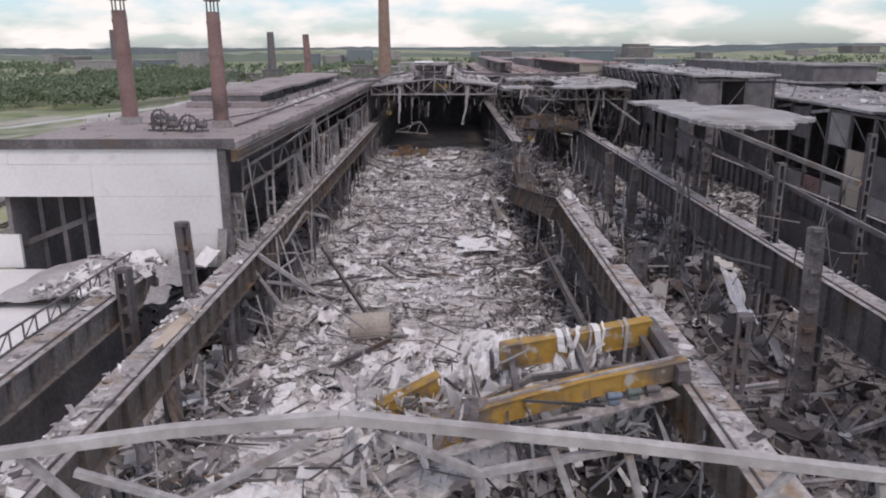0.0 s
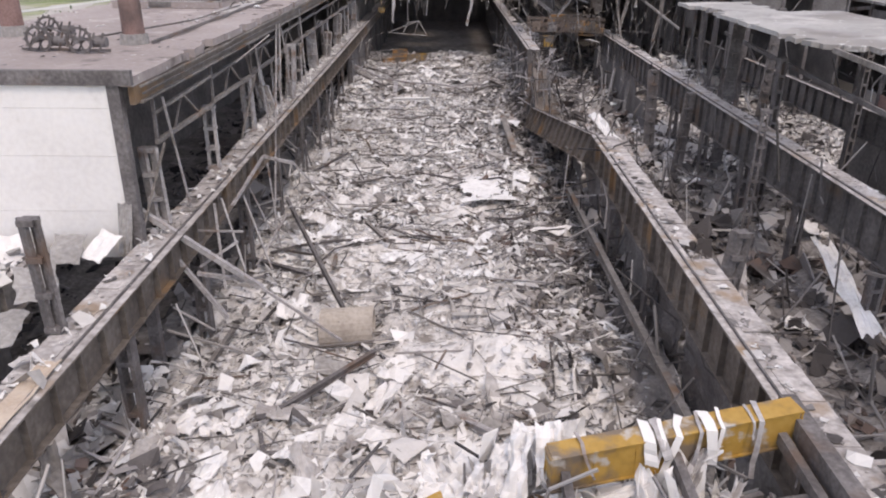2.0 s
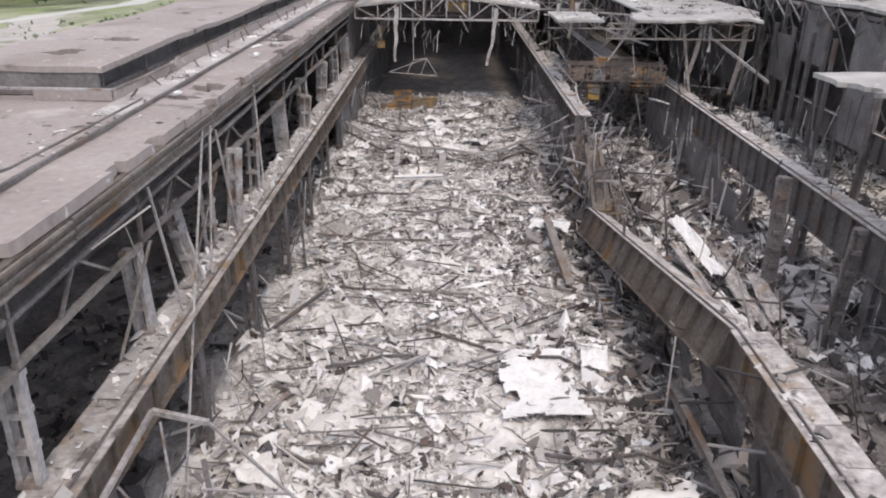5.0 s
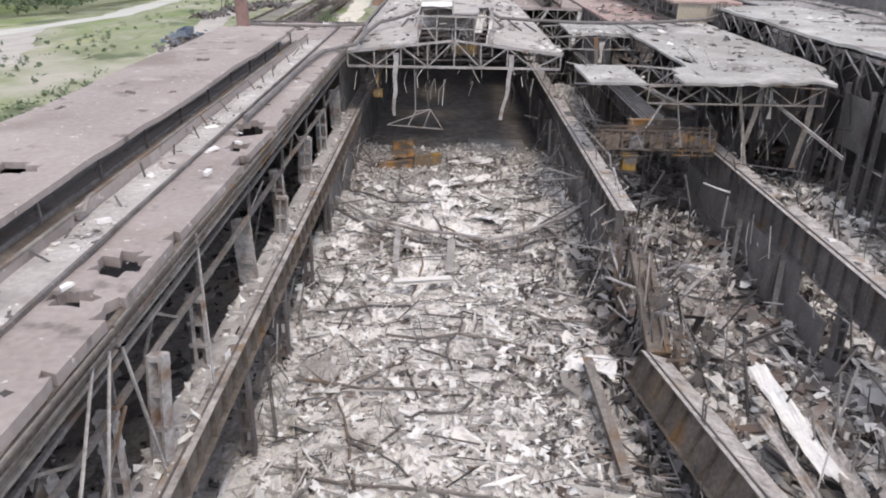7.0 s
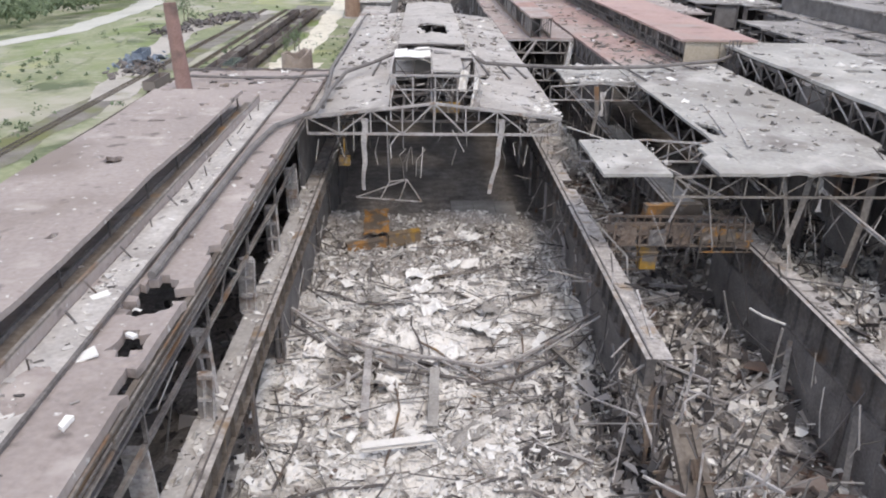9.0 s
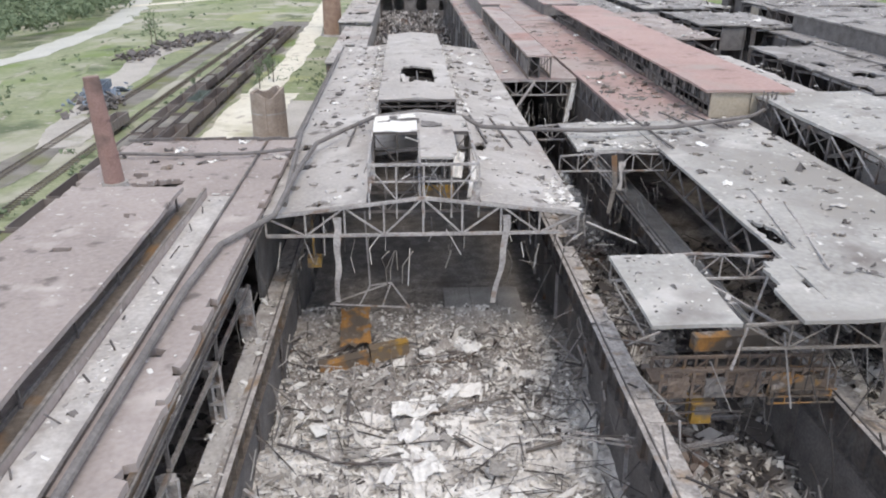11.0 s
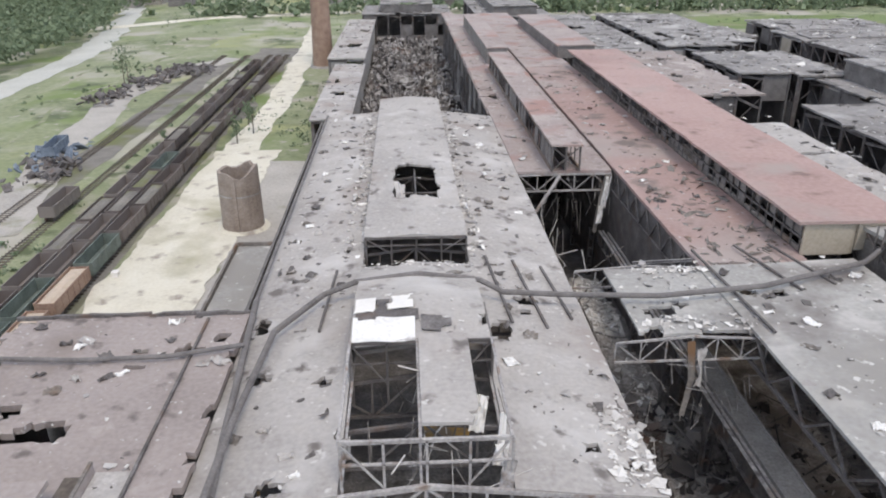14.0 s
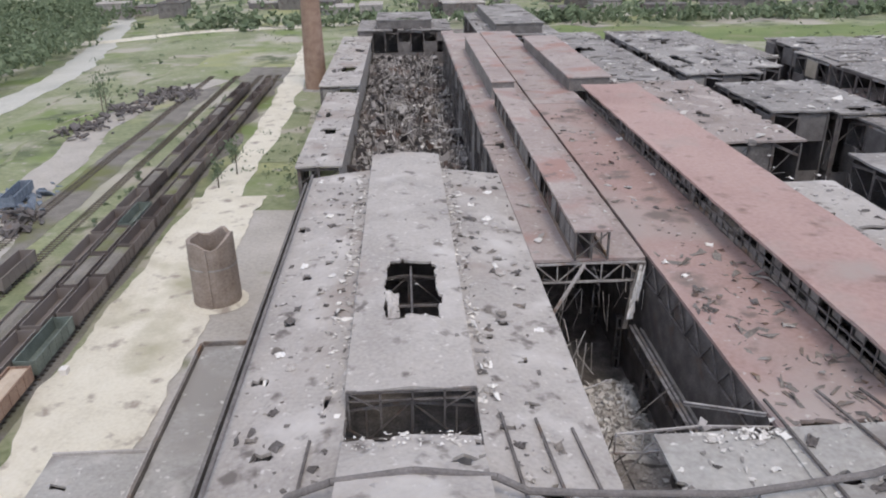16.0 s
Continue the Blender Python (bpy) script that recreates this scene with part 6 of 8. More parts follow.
torn("torn_roofing", 5600, 78, on(lambda x, y: pile_z(x, y) + 0.15, -16.5, 8.0, 88, 160, 0.35, 1), (0.1, 1.2, (0.15, 0.8), (0.03, 0.06)), WHITE_SHEET, "bright creased roofing scraps over the ash", 0.25, 0.3)
torn("torn_roofing", 130, 79, on(lambda x, y: aisle_z(x, y) + 0.1, 18.4, 25.6, 248, 261, 0.3), (0.4, 1.6, (0.3, 0.8), (0.03, 0.06)), WHITE_SHEET, "pale sheets on the mound in the open well", 0.3, 0.4)


# single pieces lying in the debris
def lying(x, y, lift=0.3):
    return (x, y, (pile_z(x, y) if x < 15.3 else aisle_z(x, y)) + lift)


rnd = random.Random(7)
for k in range(70):
    x, y = rnd.uniform(-14.5, 12), rnd.uniform(24, 200)
    lx, ly = rnd.uniform(1.6, 4.6), rnd.uniform(1.2, 3.0)
    solo("roofing_sheet", crumpled(*lying(x, y, 0.4), lx, ly, rnd.uniform(0, 6.3), k + 0.3, rnd.uniform(0.3, 0.8), (rnd.uniform(-0.3, 0.3), rnd.uniform(-0.3, 0.3)), 8), (WHITE_SHEET, CONCRETE, WHITE_WALL)[k % 3],
         ("buckled white roofing sheet lying on the debris", "buckled grey concrete sheet lying on the debris", "torn off-white panel on the debris")[k % 3], "roofing sheet", "sheets in the debris")
solo("roofing_sheet", sheet(2.3, 8.1, 108.8, 117.2, lambda x, y: pile_z(6.0, 113) + 0.95 + lump(x, y, 41.0, 0.3, 0.22), 0.06, 0.3, [(3.1, 111.2, 0.4, 0.7), (4.6, 115.9, 0.7, 0.35), (6.9, 113.2, 0.3, 0.5), (2.5, 114.6, 0.6, 0.5)], 1.1, 91, 0.2), WHITE_SHEET, "large torn white sheet spread over the debris", "roofing sheet")
solo("roofing_sheet", crumpled(9.2, 114.8, pile_z(9.2, 114.8) + 1.0, 2.0, 3.0, -0.15, 92, 0.25, (0.08, 0.05), 9), WHITE_SHEET, "square white sheet beside the larger torn one", "roofing sheet")
torn("torn_roofing", 70, 84, on(lambda x, y: pile_z(x, y) + 0.6, 1.6, 11.4, 108.4, 118.4, 0.3), (0.2, 0.9, (0.2, 0.7), (0.03, 0.06)), WHITE_SHEET, "torn white scraps round the large sheet", 0.3, 0.4)
# dark pieces deepen the painted shade beside the girder
torn("sooty_sheets", 420, 86, on(lambda x, y: pile_z(x, y) + 0.25, 11.0, 14.2, 106, 150, 0.3), (0.4, 2.0, (0.12, 0.5), (0.03, 0.06)), BLACK_SCRAP, "dark torn strips along the girder's foot", 0.25, 0.5)
for k, (x, y, lx, ly) in enumerate(((-9, 52, 3.6, 3), (-6.5, 60, 3.2, 2.6), (-10.5, 63, 3, 2.4), (-4, 49, 3, 2.6), (-12, 98, 3, 2.6), (-2.5, 180, 4, 3), (3.5, 176, 5, 3.5), (9.5, 142, 4.5, 3.5), (-3, 188, 4.5, 3))):
    solo("roofing_sheet", crumpled(*lying(x, y, 0.45), lx, ly, 0.4 * k, 60 + k, 0.7, (0.1, 0.05), 12), WHITE_SHEET, "broad pale crumpled roofing sheet on the debris heap", "roofing sheet", "sheets in the debris")
for k in range(60):
    x, y = rnd.uniform(-15, 12.5), rnd.uniform(22, 205)
    a, l = rnd.uniform(0, 3.14), rnd.uniform(3, 9)
    p = Vector(lying(x, y, rnd.uniform(0.3, 0.9)))
    d = Vector((math.cos(a) * l / 2, math.sin(a) * l / 2, rnd.uniform(-0.5, 0.5)))
    w = rnd.uniform(0.18, 0.42)
    solo("fallen_beam", Shape().ibeam(p - d, p + d, w, w * 1.1, 0.05), (STEEL, PALE_STEEL, GIRDER)[k % 3], ("sooty steel beam fallen across the debris", "ash-covered steel beam fallen across the debris", "rust-stained beam lying in the rubble")[k % 3], "steel beam", "fallen beams")
for p, q, w, m in (((-7.9, 156.1, 3.0), (-2.0, 157.3, 2.9), 0.8, WHITE_WALL), ((-8.0, 159.5, 2.7), (-8.3, 170.5, 3.0), 0.7, PALE_STEEL), ((-2.3, 159, 2.6), (-2.0, 167.5, 2.8), 0.9, CONCRETE), ((-10, 71, 1.9), (-4, 78, 2.4), 0.3, STEEL), ((-14, 100, 5.4), (-6, 82, 2.2), 0.28, STEEL)):
    solo("fallen_beam", Shape().ibeam(p, q, w, 0.45, 0.06), m, "long straight beam lying on top of the debris", "steel beam", "fallen beams")
for k in range(46):
    x, y = rnd.uniform(17, 45), rnd.uniform(40, 205)
    a, l = rnd.uniform(0, 3.14), rnd.uniform(3, 11)
    p = Vector(lying(x, y, rnd.uniform(0.5, 1.8)))
    d = Vector((math.cos(a) * l / 2, math.sin(a) * l / 2, rnd.uniform(-1.6, 1.6)))
    solo("fallen_beam", Shape().ibeam(p - d, p + d, rnd.uniform(0.2, 0.5), 0.4, 0.05), (STEEL, PALE_STEEL)[k % 2], ("sooty steel beam leaning in the side bay", "ash-covered beam leaning in the side bay")[k % 2], "steel beam", "fallen beams")
for k in range(44):
    x, y = rnd.uniform(17, 44), rnd.uniform(40, 205)
    solo("roofing_sheet", crumpled(*lying(x, y, 0.6), rnd.uniform(1.5, 4.2), rnd.uniform(1.0, 2.8), rnd.uniform(0, 6.3), k + 200.3, 0.7, (rnd.uniform(-0.6, 0.6), rnd.uniform(-0.5, 0.5)), 8), (CONCRETE, DIRTY_DECK, WHITE_WALL)[k % 3],
         ("crumpled grey sheet in the side bay", "littered roof slab fallen into the side bay", "bent white sheet in the side bay")[k % 3], "roofing sheet", "sheets in the side bays")
for k, (x0, y0, x1, y1, w, z) in enumerate(((21.6, 139, 22.0, 126, 1.7, 4.2), (23.6, 133, 23.0, 119, 1.4, 3.4), (25.6, 128, 24.6, 120, 1.6, 3.2), (32.3, 93.5, 29.0, 78, 1.6, 4.0), (19.4, 132, 20.0, 118, 1.0, 4.4), (25, 92, 21, 80, 1.2, 3.4), (20.6, 124, 21.4, 114, 1.2, 3.6))):
    yaw = math.atan2(y1 - y0, x1 - x0) - math.pi / 2
    solo("fallen_slab", crumpled((x0 + x1) / 2, (y0 + y1) / 2, z, w, math.hypot(x1 - x0, y1 - y0), yaw, 310 + k, 0.5, (-0.05, 0.12 * (-1) ** k), 14), DIRTY_DECK if k % 3 else WHITE_SHEET, "long pale roof slab fallen and broken at a slant", "concrete slab", "fallen slabs")

# long purlins lying across the debris
for k, (x0, y0, x1, y1) in enumerate(((2.0, 106.5, 13.0, 104.5), (3.5, 110.5, 14.0, 111.5), (-15, 96, -4, 99), (-12, 129, 1, 127), (-3, 121, 10, 113), (-15, 140, -3, 139), (1, 138, 12, 140), (-8, 147, 5, 146), (-14, 151, -6, 153), (3, 152, 11, 150), (-15, 182, -5, 180), (-4, 187, 9, 189), (-10, 114, -2, 116), (-15, 107, -8, 104))):
    n = 4
    t = thing("fallen_purlin", ("sooty bent purlin lying across the debris", "ash-grey bent purlin lying across the debris")[k % 2], "purlin", "purlins in the debris", at=lying(x0, y0, 0.3))
    pts = [Vector(lying(x0 + (x1 - x0) * j / n, y0 + (y1 - y0) * j / n + rnd.uniform(-0.3, 0.3), rnd.uniform(0.5, 0.75))) for j in range(n + 1)]
    for a, b in zip(pts, pts[1:]):
        rod("length", a, b, 0.16, STEEL if k % 2 == 0 else GIRDER, t, 0.22)

# loose slabs that can be told apart
slab_kinds = [scatter(1, 900 + k, lambda r_, n_: np.zeros((1, 3)), (1.5, 1.6, (0.45, 0.85), (0.1, 0.22)), tilt=0.05).mesh("slab", (SHARDS_ONE, WHITE_SHEET, CONCRETE)[k % 3]) for k in range(9)]
for k in range(220):
    x, y = rnd.uniform(-14.8, 12.6), rnd.uniform(40, 190)
    ob = new("broken_slab", slab_kinds[k % 9])
    size = rnd.uniform(0.35, 0.95)
    ob.matrix_basis = Matrix.Translation(lying(x, y, 0.25 * size)) @ Euler((rnd.gauss(0, 0.45), rnd.gauss(0, 0.45), rnd.uniform(0, 6.3))).to_matrix().to_4x4() @ Matrix.Diagonal((size, size * rnd.uniform(0.6, 1.1), rnd.uniform(0.7, 1.5), 1))
    tagged(ob, ("broken grey concrete slab tilted in the rubble", "broken white panel tilted in the rubble", "dusty concrete slab lying in the rubble")[k % 3], "broken slab", "slabs in the debris")

for k in range(46):
    x, y = rnd.uniform(-15.5, -1.5), rnd.uniform(43, 72)
    solo("roofing_sheet", crumpled(*lying(x, y, 0.45), rnd.uniform(0.8, 1.8), rnd.uniform(1.6, 3.6), rnd.gauss(-0.5, 0.5), 840 + k, rnd.uniform(0.3, 0.6), (rnd.uniform(-0.3, 0.4), rnd.uniform(-0.35, 0.35)), 9), (WHITE_WALL, ASH, WHITE_SHEET)[k % 3],
         ("buckled off-white roofing sheet lying on the heap", "ash-grey buckled roofing sheet lying on the heap", "buckled white roofing sheet lying on the heap")[k % 3], "roofing sheet", "sheets in the debris")
solo("ochre_plate", crumpled(-16.5, 59.5, 10.62, 0.9, 7.5, 0.0, 870, 0.15, (0.0, 0.04), 9), SAND, "ochre-stained bent plate lying on the crane girder", "steel plate")
# torn sheets and rods that can be told apart
torn_kinds = [flakes(1, 950 + k, lambda r_, n_: np.zeros((1, 3)), (1.5, 1.6, (0.3, 0.75), (0.03, 0.05)), 0.22, 0.05).mesh("torn_sheet", (SHARDS_ONE, WHITE_SHEET, WHITE_WALL, ASH)[k % 4]) for k in range(16)]
for k in range(230):
    x, y = rnd.uniform(-15.4, 13.4), rnd.uniform(46, 150) if k % 3 else rnd.uniform(46, 85)
    ob = new("torn_sheet", torn_kinds[k % 16])
    size = rnd.uniform(0.5, 1.4)
    ob.matrix_basis = Matrix.Translation(lying(x, y, 0.35)) @ Euler((rnd.gauss(0, 0.4), rnd.gauss(0, 0.4), rnd.uniform(0, 6.3))).to_matrix().to_4x4() @ Matrix.Diagonal((size, size * rnd.uniform(0.6, 1.2), size, 1))
    tagged(ob, ("torn grey roofing sheet creased in the rubble", "torn white sheet creased in the rubble", "creased off-white panel in the rubble", "ash-covered creased sheet in the rubble")[k % 4], "torn sheet", "sheets in the debris")
for k in range(90):
    x, y = rnd.uniform(-15.8, 14.2), rnd.uniform(44, 170)
    a, l = rnd.uniform(0, 3.14), rnd.uniform(1.6, 5.0)
    c, d = Vector(lying(x, y, rnd.uniform(0.3, 0.7))), Vector((math.cos(a) * l / 2, math.sin(a) * l / 2, rnd.uniform(-0.4, 0.4)))
    m = (STEEL, GIRDER, PALE_STEEL, RUST)[k % 4]
    tagged(rod("scrap_rod", c - d, c + d, rnd.uniform(0.06, 0.14), m, None), ("sooty steel rod lying in the rubble", "weathered steel bar lying in the rubble", "ash-covered steel bar lying in the rubble", "rusty brown steel rod lying in the rubble")[k % 4], "steel rod", "rods in the debris")

# long bent pipes and cables lying over the debris
for k in range(46):
    right = k % 3 == 2
    x, y = (rnd.uniform(17, 42), rnd.uniform(60, 200)) if right else (rnd.uniform(-14, 12), rnd.uniform(40, 198))
    a = rnd.uniform(0, 3.14)
    r = rnd.uniform(0.05, 0.13)
    start = len(bpy.data.objects)
    t = thing("bent_pipe", "long bent steel pipe lying over the rubble" if r > 0.09 else "slack rusty cable lying over the rubble", "pipe" if r > 0.09 else "cable", "pipes in the debris", at=lying(x, y, 0.3))
    q = Vector(lying(x, y, 0.4))
    through_wall = False
    for j in range(6):
        a += rnd.uniform(-0.35, 0.35)
        l = rnd.uniform(1.0, 2.4)
        nxt = Vector(lying(q.x + math.cos(a) * l, min(max(q.y + math.sin(a) * l, 30), 202), rnd.uniform(0.15, 0.6)))
        if not (-17 < nxt.x < 15 or nxt.x > 15.8):
            break
        through_wall = through_wall or (q.x - 30.4) * (nxt.x - 30.4) <= 0
        if not through_wall:
            part("length", Shape().tube(q, nxt, r, r, 6), (STEEL, RUST, PALE_STEEL)[k % 3], t)
        q = nxt
    if len(bpy.data.objects) == start + 1:
        bpy.data.objects.remove(t)

# fallen lattice truss across the hall
tr = thing("fallen_truss", "sagging lattice roof truss fallen across the debris", "roof truss", at=(-1, 170, 2.4))
pts = [(-16.2, 174.5), (-11, 171.8), (-5.7, 169.7), (-1.7, 168.5), (2.3, 167.8), (5.5, 168.4), (8.4, 169.7), (11.5, 172.3), (13.9, 175.1)]
up = [Vector(lying(x, y, 1.5 + (0.7 if k in (0, 8) else 0))) for k, (x, y) in enumerate(pts)]
lo = [p + Vector((0.2, -1.3, -1.0)) for p in up]
for k in range(len(pts) - 1):
    rod("top_chord", up[k], up[k + 1], 0.3, PALE_STEEL, tr)
    rod("bottom_chord", lo[k], lo[k + 1], 0.26, STEEL, tr)
    rod("diagonal", up[k], lo[k + 1], 0.16, PALE_STEEL, tr)
    rod("post", up[k], lo[k], 0.16, STEEL, tr)
# concrete pipe stub and wrecked brace beside the girder
p = thing("concrete_pipe", "short wide concrete pipe half buried in rubble", "concrete pipe", at=(-6.4, 82.3, 2))
s = Shape()
n, v = 20, []
for r, x in ((1.4, -8.2), (1.4, -4.5), (1.15, -4.5), (1.15, -8.2)):
    for k in range(n):
        v.append((x, 82.3 + r * math.cos(2 * math.pi * k / n) + (x + 6.4) * 0.15, 1.7 + r * math.sin(2 * math.pi * k / n)))
s.add(v, [(a * n + k, a * n + (k + 1) % n, ((a + 1) % 4) * n + (k + 1) % n, ((a + 1) % 4) * n + k) for a in range(4) for k in range(n)])
part("ring", s, TAN_PIPE, p)
# black disc paints the dark inside of the open pipe
part("dark_disc", Shape().tube((-7.6, 82.1, 1.7), (-7.3, 82.15, 1.7), 1.16, 1.16, 20), CHAR_SHADE, p)
wr = thing("wrecked_brace", "wrecked bracing of pale steel bars hanging off the crane girder", "steel bracing", at=(-15, 90, 2))
for a, b, w in (((-18.7, 78.5, 12.2), (-11.3, 78.5, 6.7), 0.34), ((-17.65, 78.2, 10.8), (-13.6, 78.2, 4.6), 0.26), ((-15.4, 78.8, 7.5), (-11.7, 78.8, 7.0), 0.24), ((-15.2, 79, 7.9), (-12.6, 79, 9.7), 0.16), ((-17.1, 78.3, 5.3), (-14.6, 78.3, 3.6), 0.12),
                ((-11.3, 78.5, 6.7), (-6.3, 78.6, 2.7), 0.16), ((-15.3, 98, 9.8), (-12.7, 98, 9.2), 0.26), ((-12.7, 98, 9.2), (-8.4, 98, 4.1), 0.14), ((-15.3, 98, 9.8), (-15.9, 89.5, 8.3), 0.22), ((-15.0, 98, 9.2), (-14.0, 96, 2.2), 0.12), ((-13.5, 97.8, 4.6), (-15.2, 92.0, 2.0), 0.16),
                ((-15.6, 84.4, 10.3), (-15.0, 82.8, 4.4), 0.18), ((-15.9, 87, 9.8), (-13.8, 84, 5.2), 0.14), ((-16, 93, 8), (-13.4, 90, 2.6), 0.14), ((-13.4, 98, 5.2), (-9.0, 98.4, 4.6), 0.1), ((-16.0, 95, 8), (-14.4, 96.4, 2.4), 0.12), ((-16.3, 82, 9.2), (-12.6, 80.4, 9.8), 0.12)):
    rod("bar", a, b, w, PALE_STEEL, wr)

# loose steel hanging along both girder lines
def tangle(n, seed, x0, x1, y0, y1, z0, z1, lmin, lmax, w, material, label, drop=0.7):
    r = random.Random(seed)
    s = Shape()
    for _ in range(n):
        p = Vector((r.uniform(x0, x1), r.uniform(y0, y1), r.uniform(z0, z1)))
        lean = 0.28 if r.random() < drop else 1.3
        d = Vector((r.gauss(0, lean), r.gauss(0, lean), 1.0 if lean < 1 else r.gauss(0, 0.5))).normalized() * r.uniform(lmin, lmax)
        q = p - d
        q.z = max(q.z, 0.6)
        if r.random() < 0.35:
            m = (p + q) / 2 + Vector((r.gauss(0, 0.4), r.gauss(0, 0.4), r.gauss(0, 0.3)))
            t = r.uniform(*w)
            s.bar(p, m, t).bar(m, q, t)
        else:
            s.bar(p, q, r.uniform(*w))
    return solo("tangled_steel", s, material, label, "tangled steel", kind="stuff")


tangle(60, 1, -16.9, -14.8, 76, 196, 3, 8.4, 2, 6, (0.05, 0.15), STICKS, "rods and angles dangling below the crane girder")
tangle(14, 2, -18.2, -17.0, 80, 196, 14, 19, 2, 6, (0.05, 0.12), STICKS, "bent bars hanging under the roof edge")
tangle(50, 3, -17.2, -14.8, 20, 76, 2, 8.4, 2, 6, (0.05, 0.15), STICKS, "rods and plates dangling below the crane girder")
tangle(150, 4, 12.4, 17.8, 138, 196, 2, 12, 2, 7, (0.05, 0.16), DARK_STICKS, "tangle of rods where the crane girder broke", 0.6)
tangle(60, 24, 12.4, 17.8, 138, 196, 3, 12, 2, 7, (0.06, 0.2), PALE_STEEL, "pale bars where the crane girder broke", 0.6)
tangle(110, 5, 13.0, 16.5, 40, 128, 1.5, 7.4, 2, 6, (0.05, 0.15), DARK_STICKS, "rods hanging along the crane girder")
tangle(105, 6, 17, 34, 60, 176, 3, 14, 2, 8, (0.05, 0.15), DARK_STICKS, "collapsed roof bars filling the side bay", 0.8)
tangle(36, 26, 17, 34, 90, 176, 3, 14, 2, 7, (0.05, 0.16), STICKS, "pale bent bars in the side bay", 0.8)
tangle(105, 7, 32, 48, 60, 172, 4, 17, 3, 9, (0.05, 0.12), DARK_STICKS, "collapsed roof bars of the outer bay", 0.85)
tangle(44, 8, 18, 44, 173.5, 176.5, 13, 19.4, 2, 6, (0.04, 0.1), DARK_STICKS, "bars hanging from the torn roof edge", 0.85)
tangle(40, 9, -16.5, 13, 195.2, 196.5, 15, 19.5, 1, 4, (0.04, 0.09), STICKS, "wires and bars hanging from the front truss", 0.9)
tangle(80, 10, 13.6, 18, 184, 262, 6, 19, 2, 6, (0.05, 0.13), STICKS, "bent bars along the side of the main hall")
tangle(420, 11, -13, 13, 302, 500, 4, 9, 3, 8, (0.1, 0.3), STICKS, "dark upright stumps and rods in the far open hall", 0.9)
tangle(40, 12, -7.2, 3.6, 195.5, 208, 20.5, 24.5, 1, 3.5, (0.04, 0.09), STICKS, "bent frame bars of the torn lantern", 0.7)
tangle(140, 13, 50, 100, 150, 330, 12, 19, 3, 9, (0.08, 0.2), DARK_STICKS, "bent bars in the far burnt sheds", 0.6)


tangle(30, 28, 14.5, 27, 260.6, 261.8, 14, 19.2, 1.5, 6, (0.03, 0.07), PALE_STEEL, "wires and thin bars hanging from the truss over the open well", 0.85)
tangle(24, 29, 16, 28, 213.2, 214.4, 13, 19.4, 1.5, 5, (0.03, 0.07), PALE_STEEL, "wires and thin bars hanging from the cross roof", 0.85)
# rusty plates and battens standing where the girder broke
for k, (x, y, z, w, h, lean) in enumerate(((14.6, 144, 4.2, 1.4, 8.0, 0.15), (15.6, 147, 4.6, 1.0, 8.6, -0.2), (13.4, 150, 3.6, 0.8, 6.4, 0.3), (16.6, 142, 3.4, 1.2, 6.0, -0.1), (14.2, 155, 5.0, 0.9, 8.0, 0.1), (15.4, 139, 3.2, 1.6, 5.4, 0.35), (17.4, 151, 3.0, 1.0, 5.2, -0.3))):
    t = thing("twisted_plate", "rust-brown twisted steel strip with batten plates", "steel plate", "rusty strips at the break", at=(x, y, z - h / 2))
    part("strip", crumpled(x, y, z, w, h, 0.3 * k, 730 + k, 0.5, (1.5 + lean * 0.4, lean), 8), RUST if k % 3 else GIRDER, t)
    for j in range(4):
        zz = z - h * 0.35 + h * 0.22 * j
        rod("batten", (x - w * 0.55, y - 0.25, zz), (x + w * 0.55, y - 0.25, zz + lean * 0.3), 0.1, RUST, t, 0.25)


def rear_z(x, y):
    return 3.2 + lump(x, y, 9.5, 2.6, 0.1) + lump(x, y, 3.5, 0.6, 0.5)


bed("debris_bed", -15.2, 13.4, 299, 520, 1.2, rear_z, DARK_BED, "dark rubble filling the far open hall", "debris")
litter("sooty_scrap", 7000, 21, on(rear_z, -14.5, 12.8, 300, 515, 0.5), (0.4, 4.5, (0.1, 0.8), (0.05, 0.3)), DARK_SHARDS, "scrap and sheets in the far open hall", 0.8)

torn("torn_roofing", 2600, 80, on(rear_z, -14.5, 12.8, 300, 515, 0.6, 1), (0.4, 2.6, (0.15, 0.7), (0.04, 0.1)), SHARDS, "pale torn roofing in the far open hall", 0.3, 0.6)

# front roof truss stump nearest the start
ft = thing("broken_truss", "bent pale roof truss spanning the open hall", "roof truss", at=(0, 30, 18))
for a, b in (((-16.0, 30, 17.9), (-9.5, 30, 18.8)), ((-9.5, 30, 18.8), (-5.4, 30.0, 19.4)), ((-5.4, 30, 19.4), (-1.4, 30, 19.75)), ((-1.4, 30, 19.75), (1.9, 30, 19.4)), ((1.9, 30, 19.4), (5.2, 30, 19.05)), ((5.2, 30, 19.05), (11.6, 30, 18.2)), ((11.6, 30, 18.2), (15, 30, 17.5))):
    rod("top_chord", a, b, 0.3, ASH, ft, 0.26)
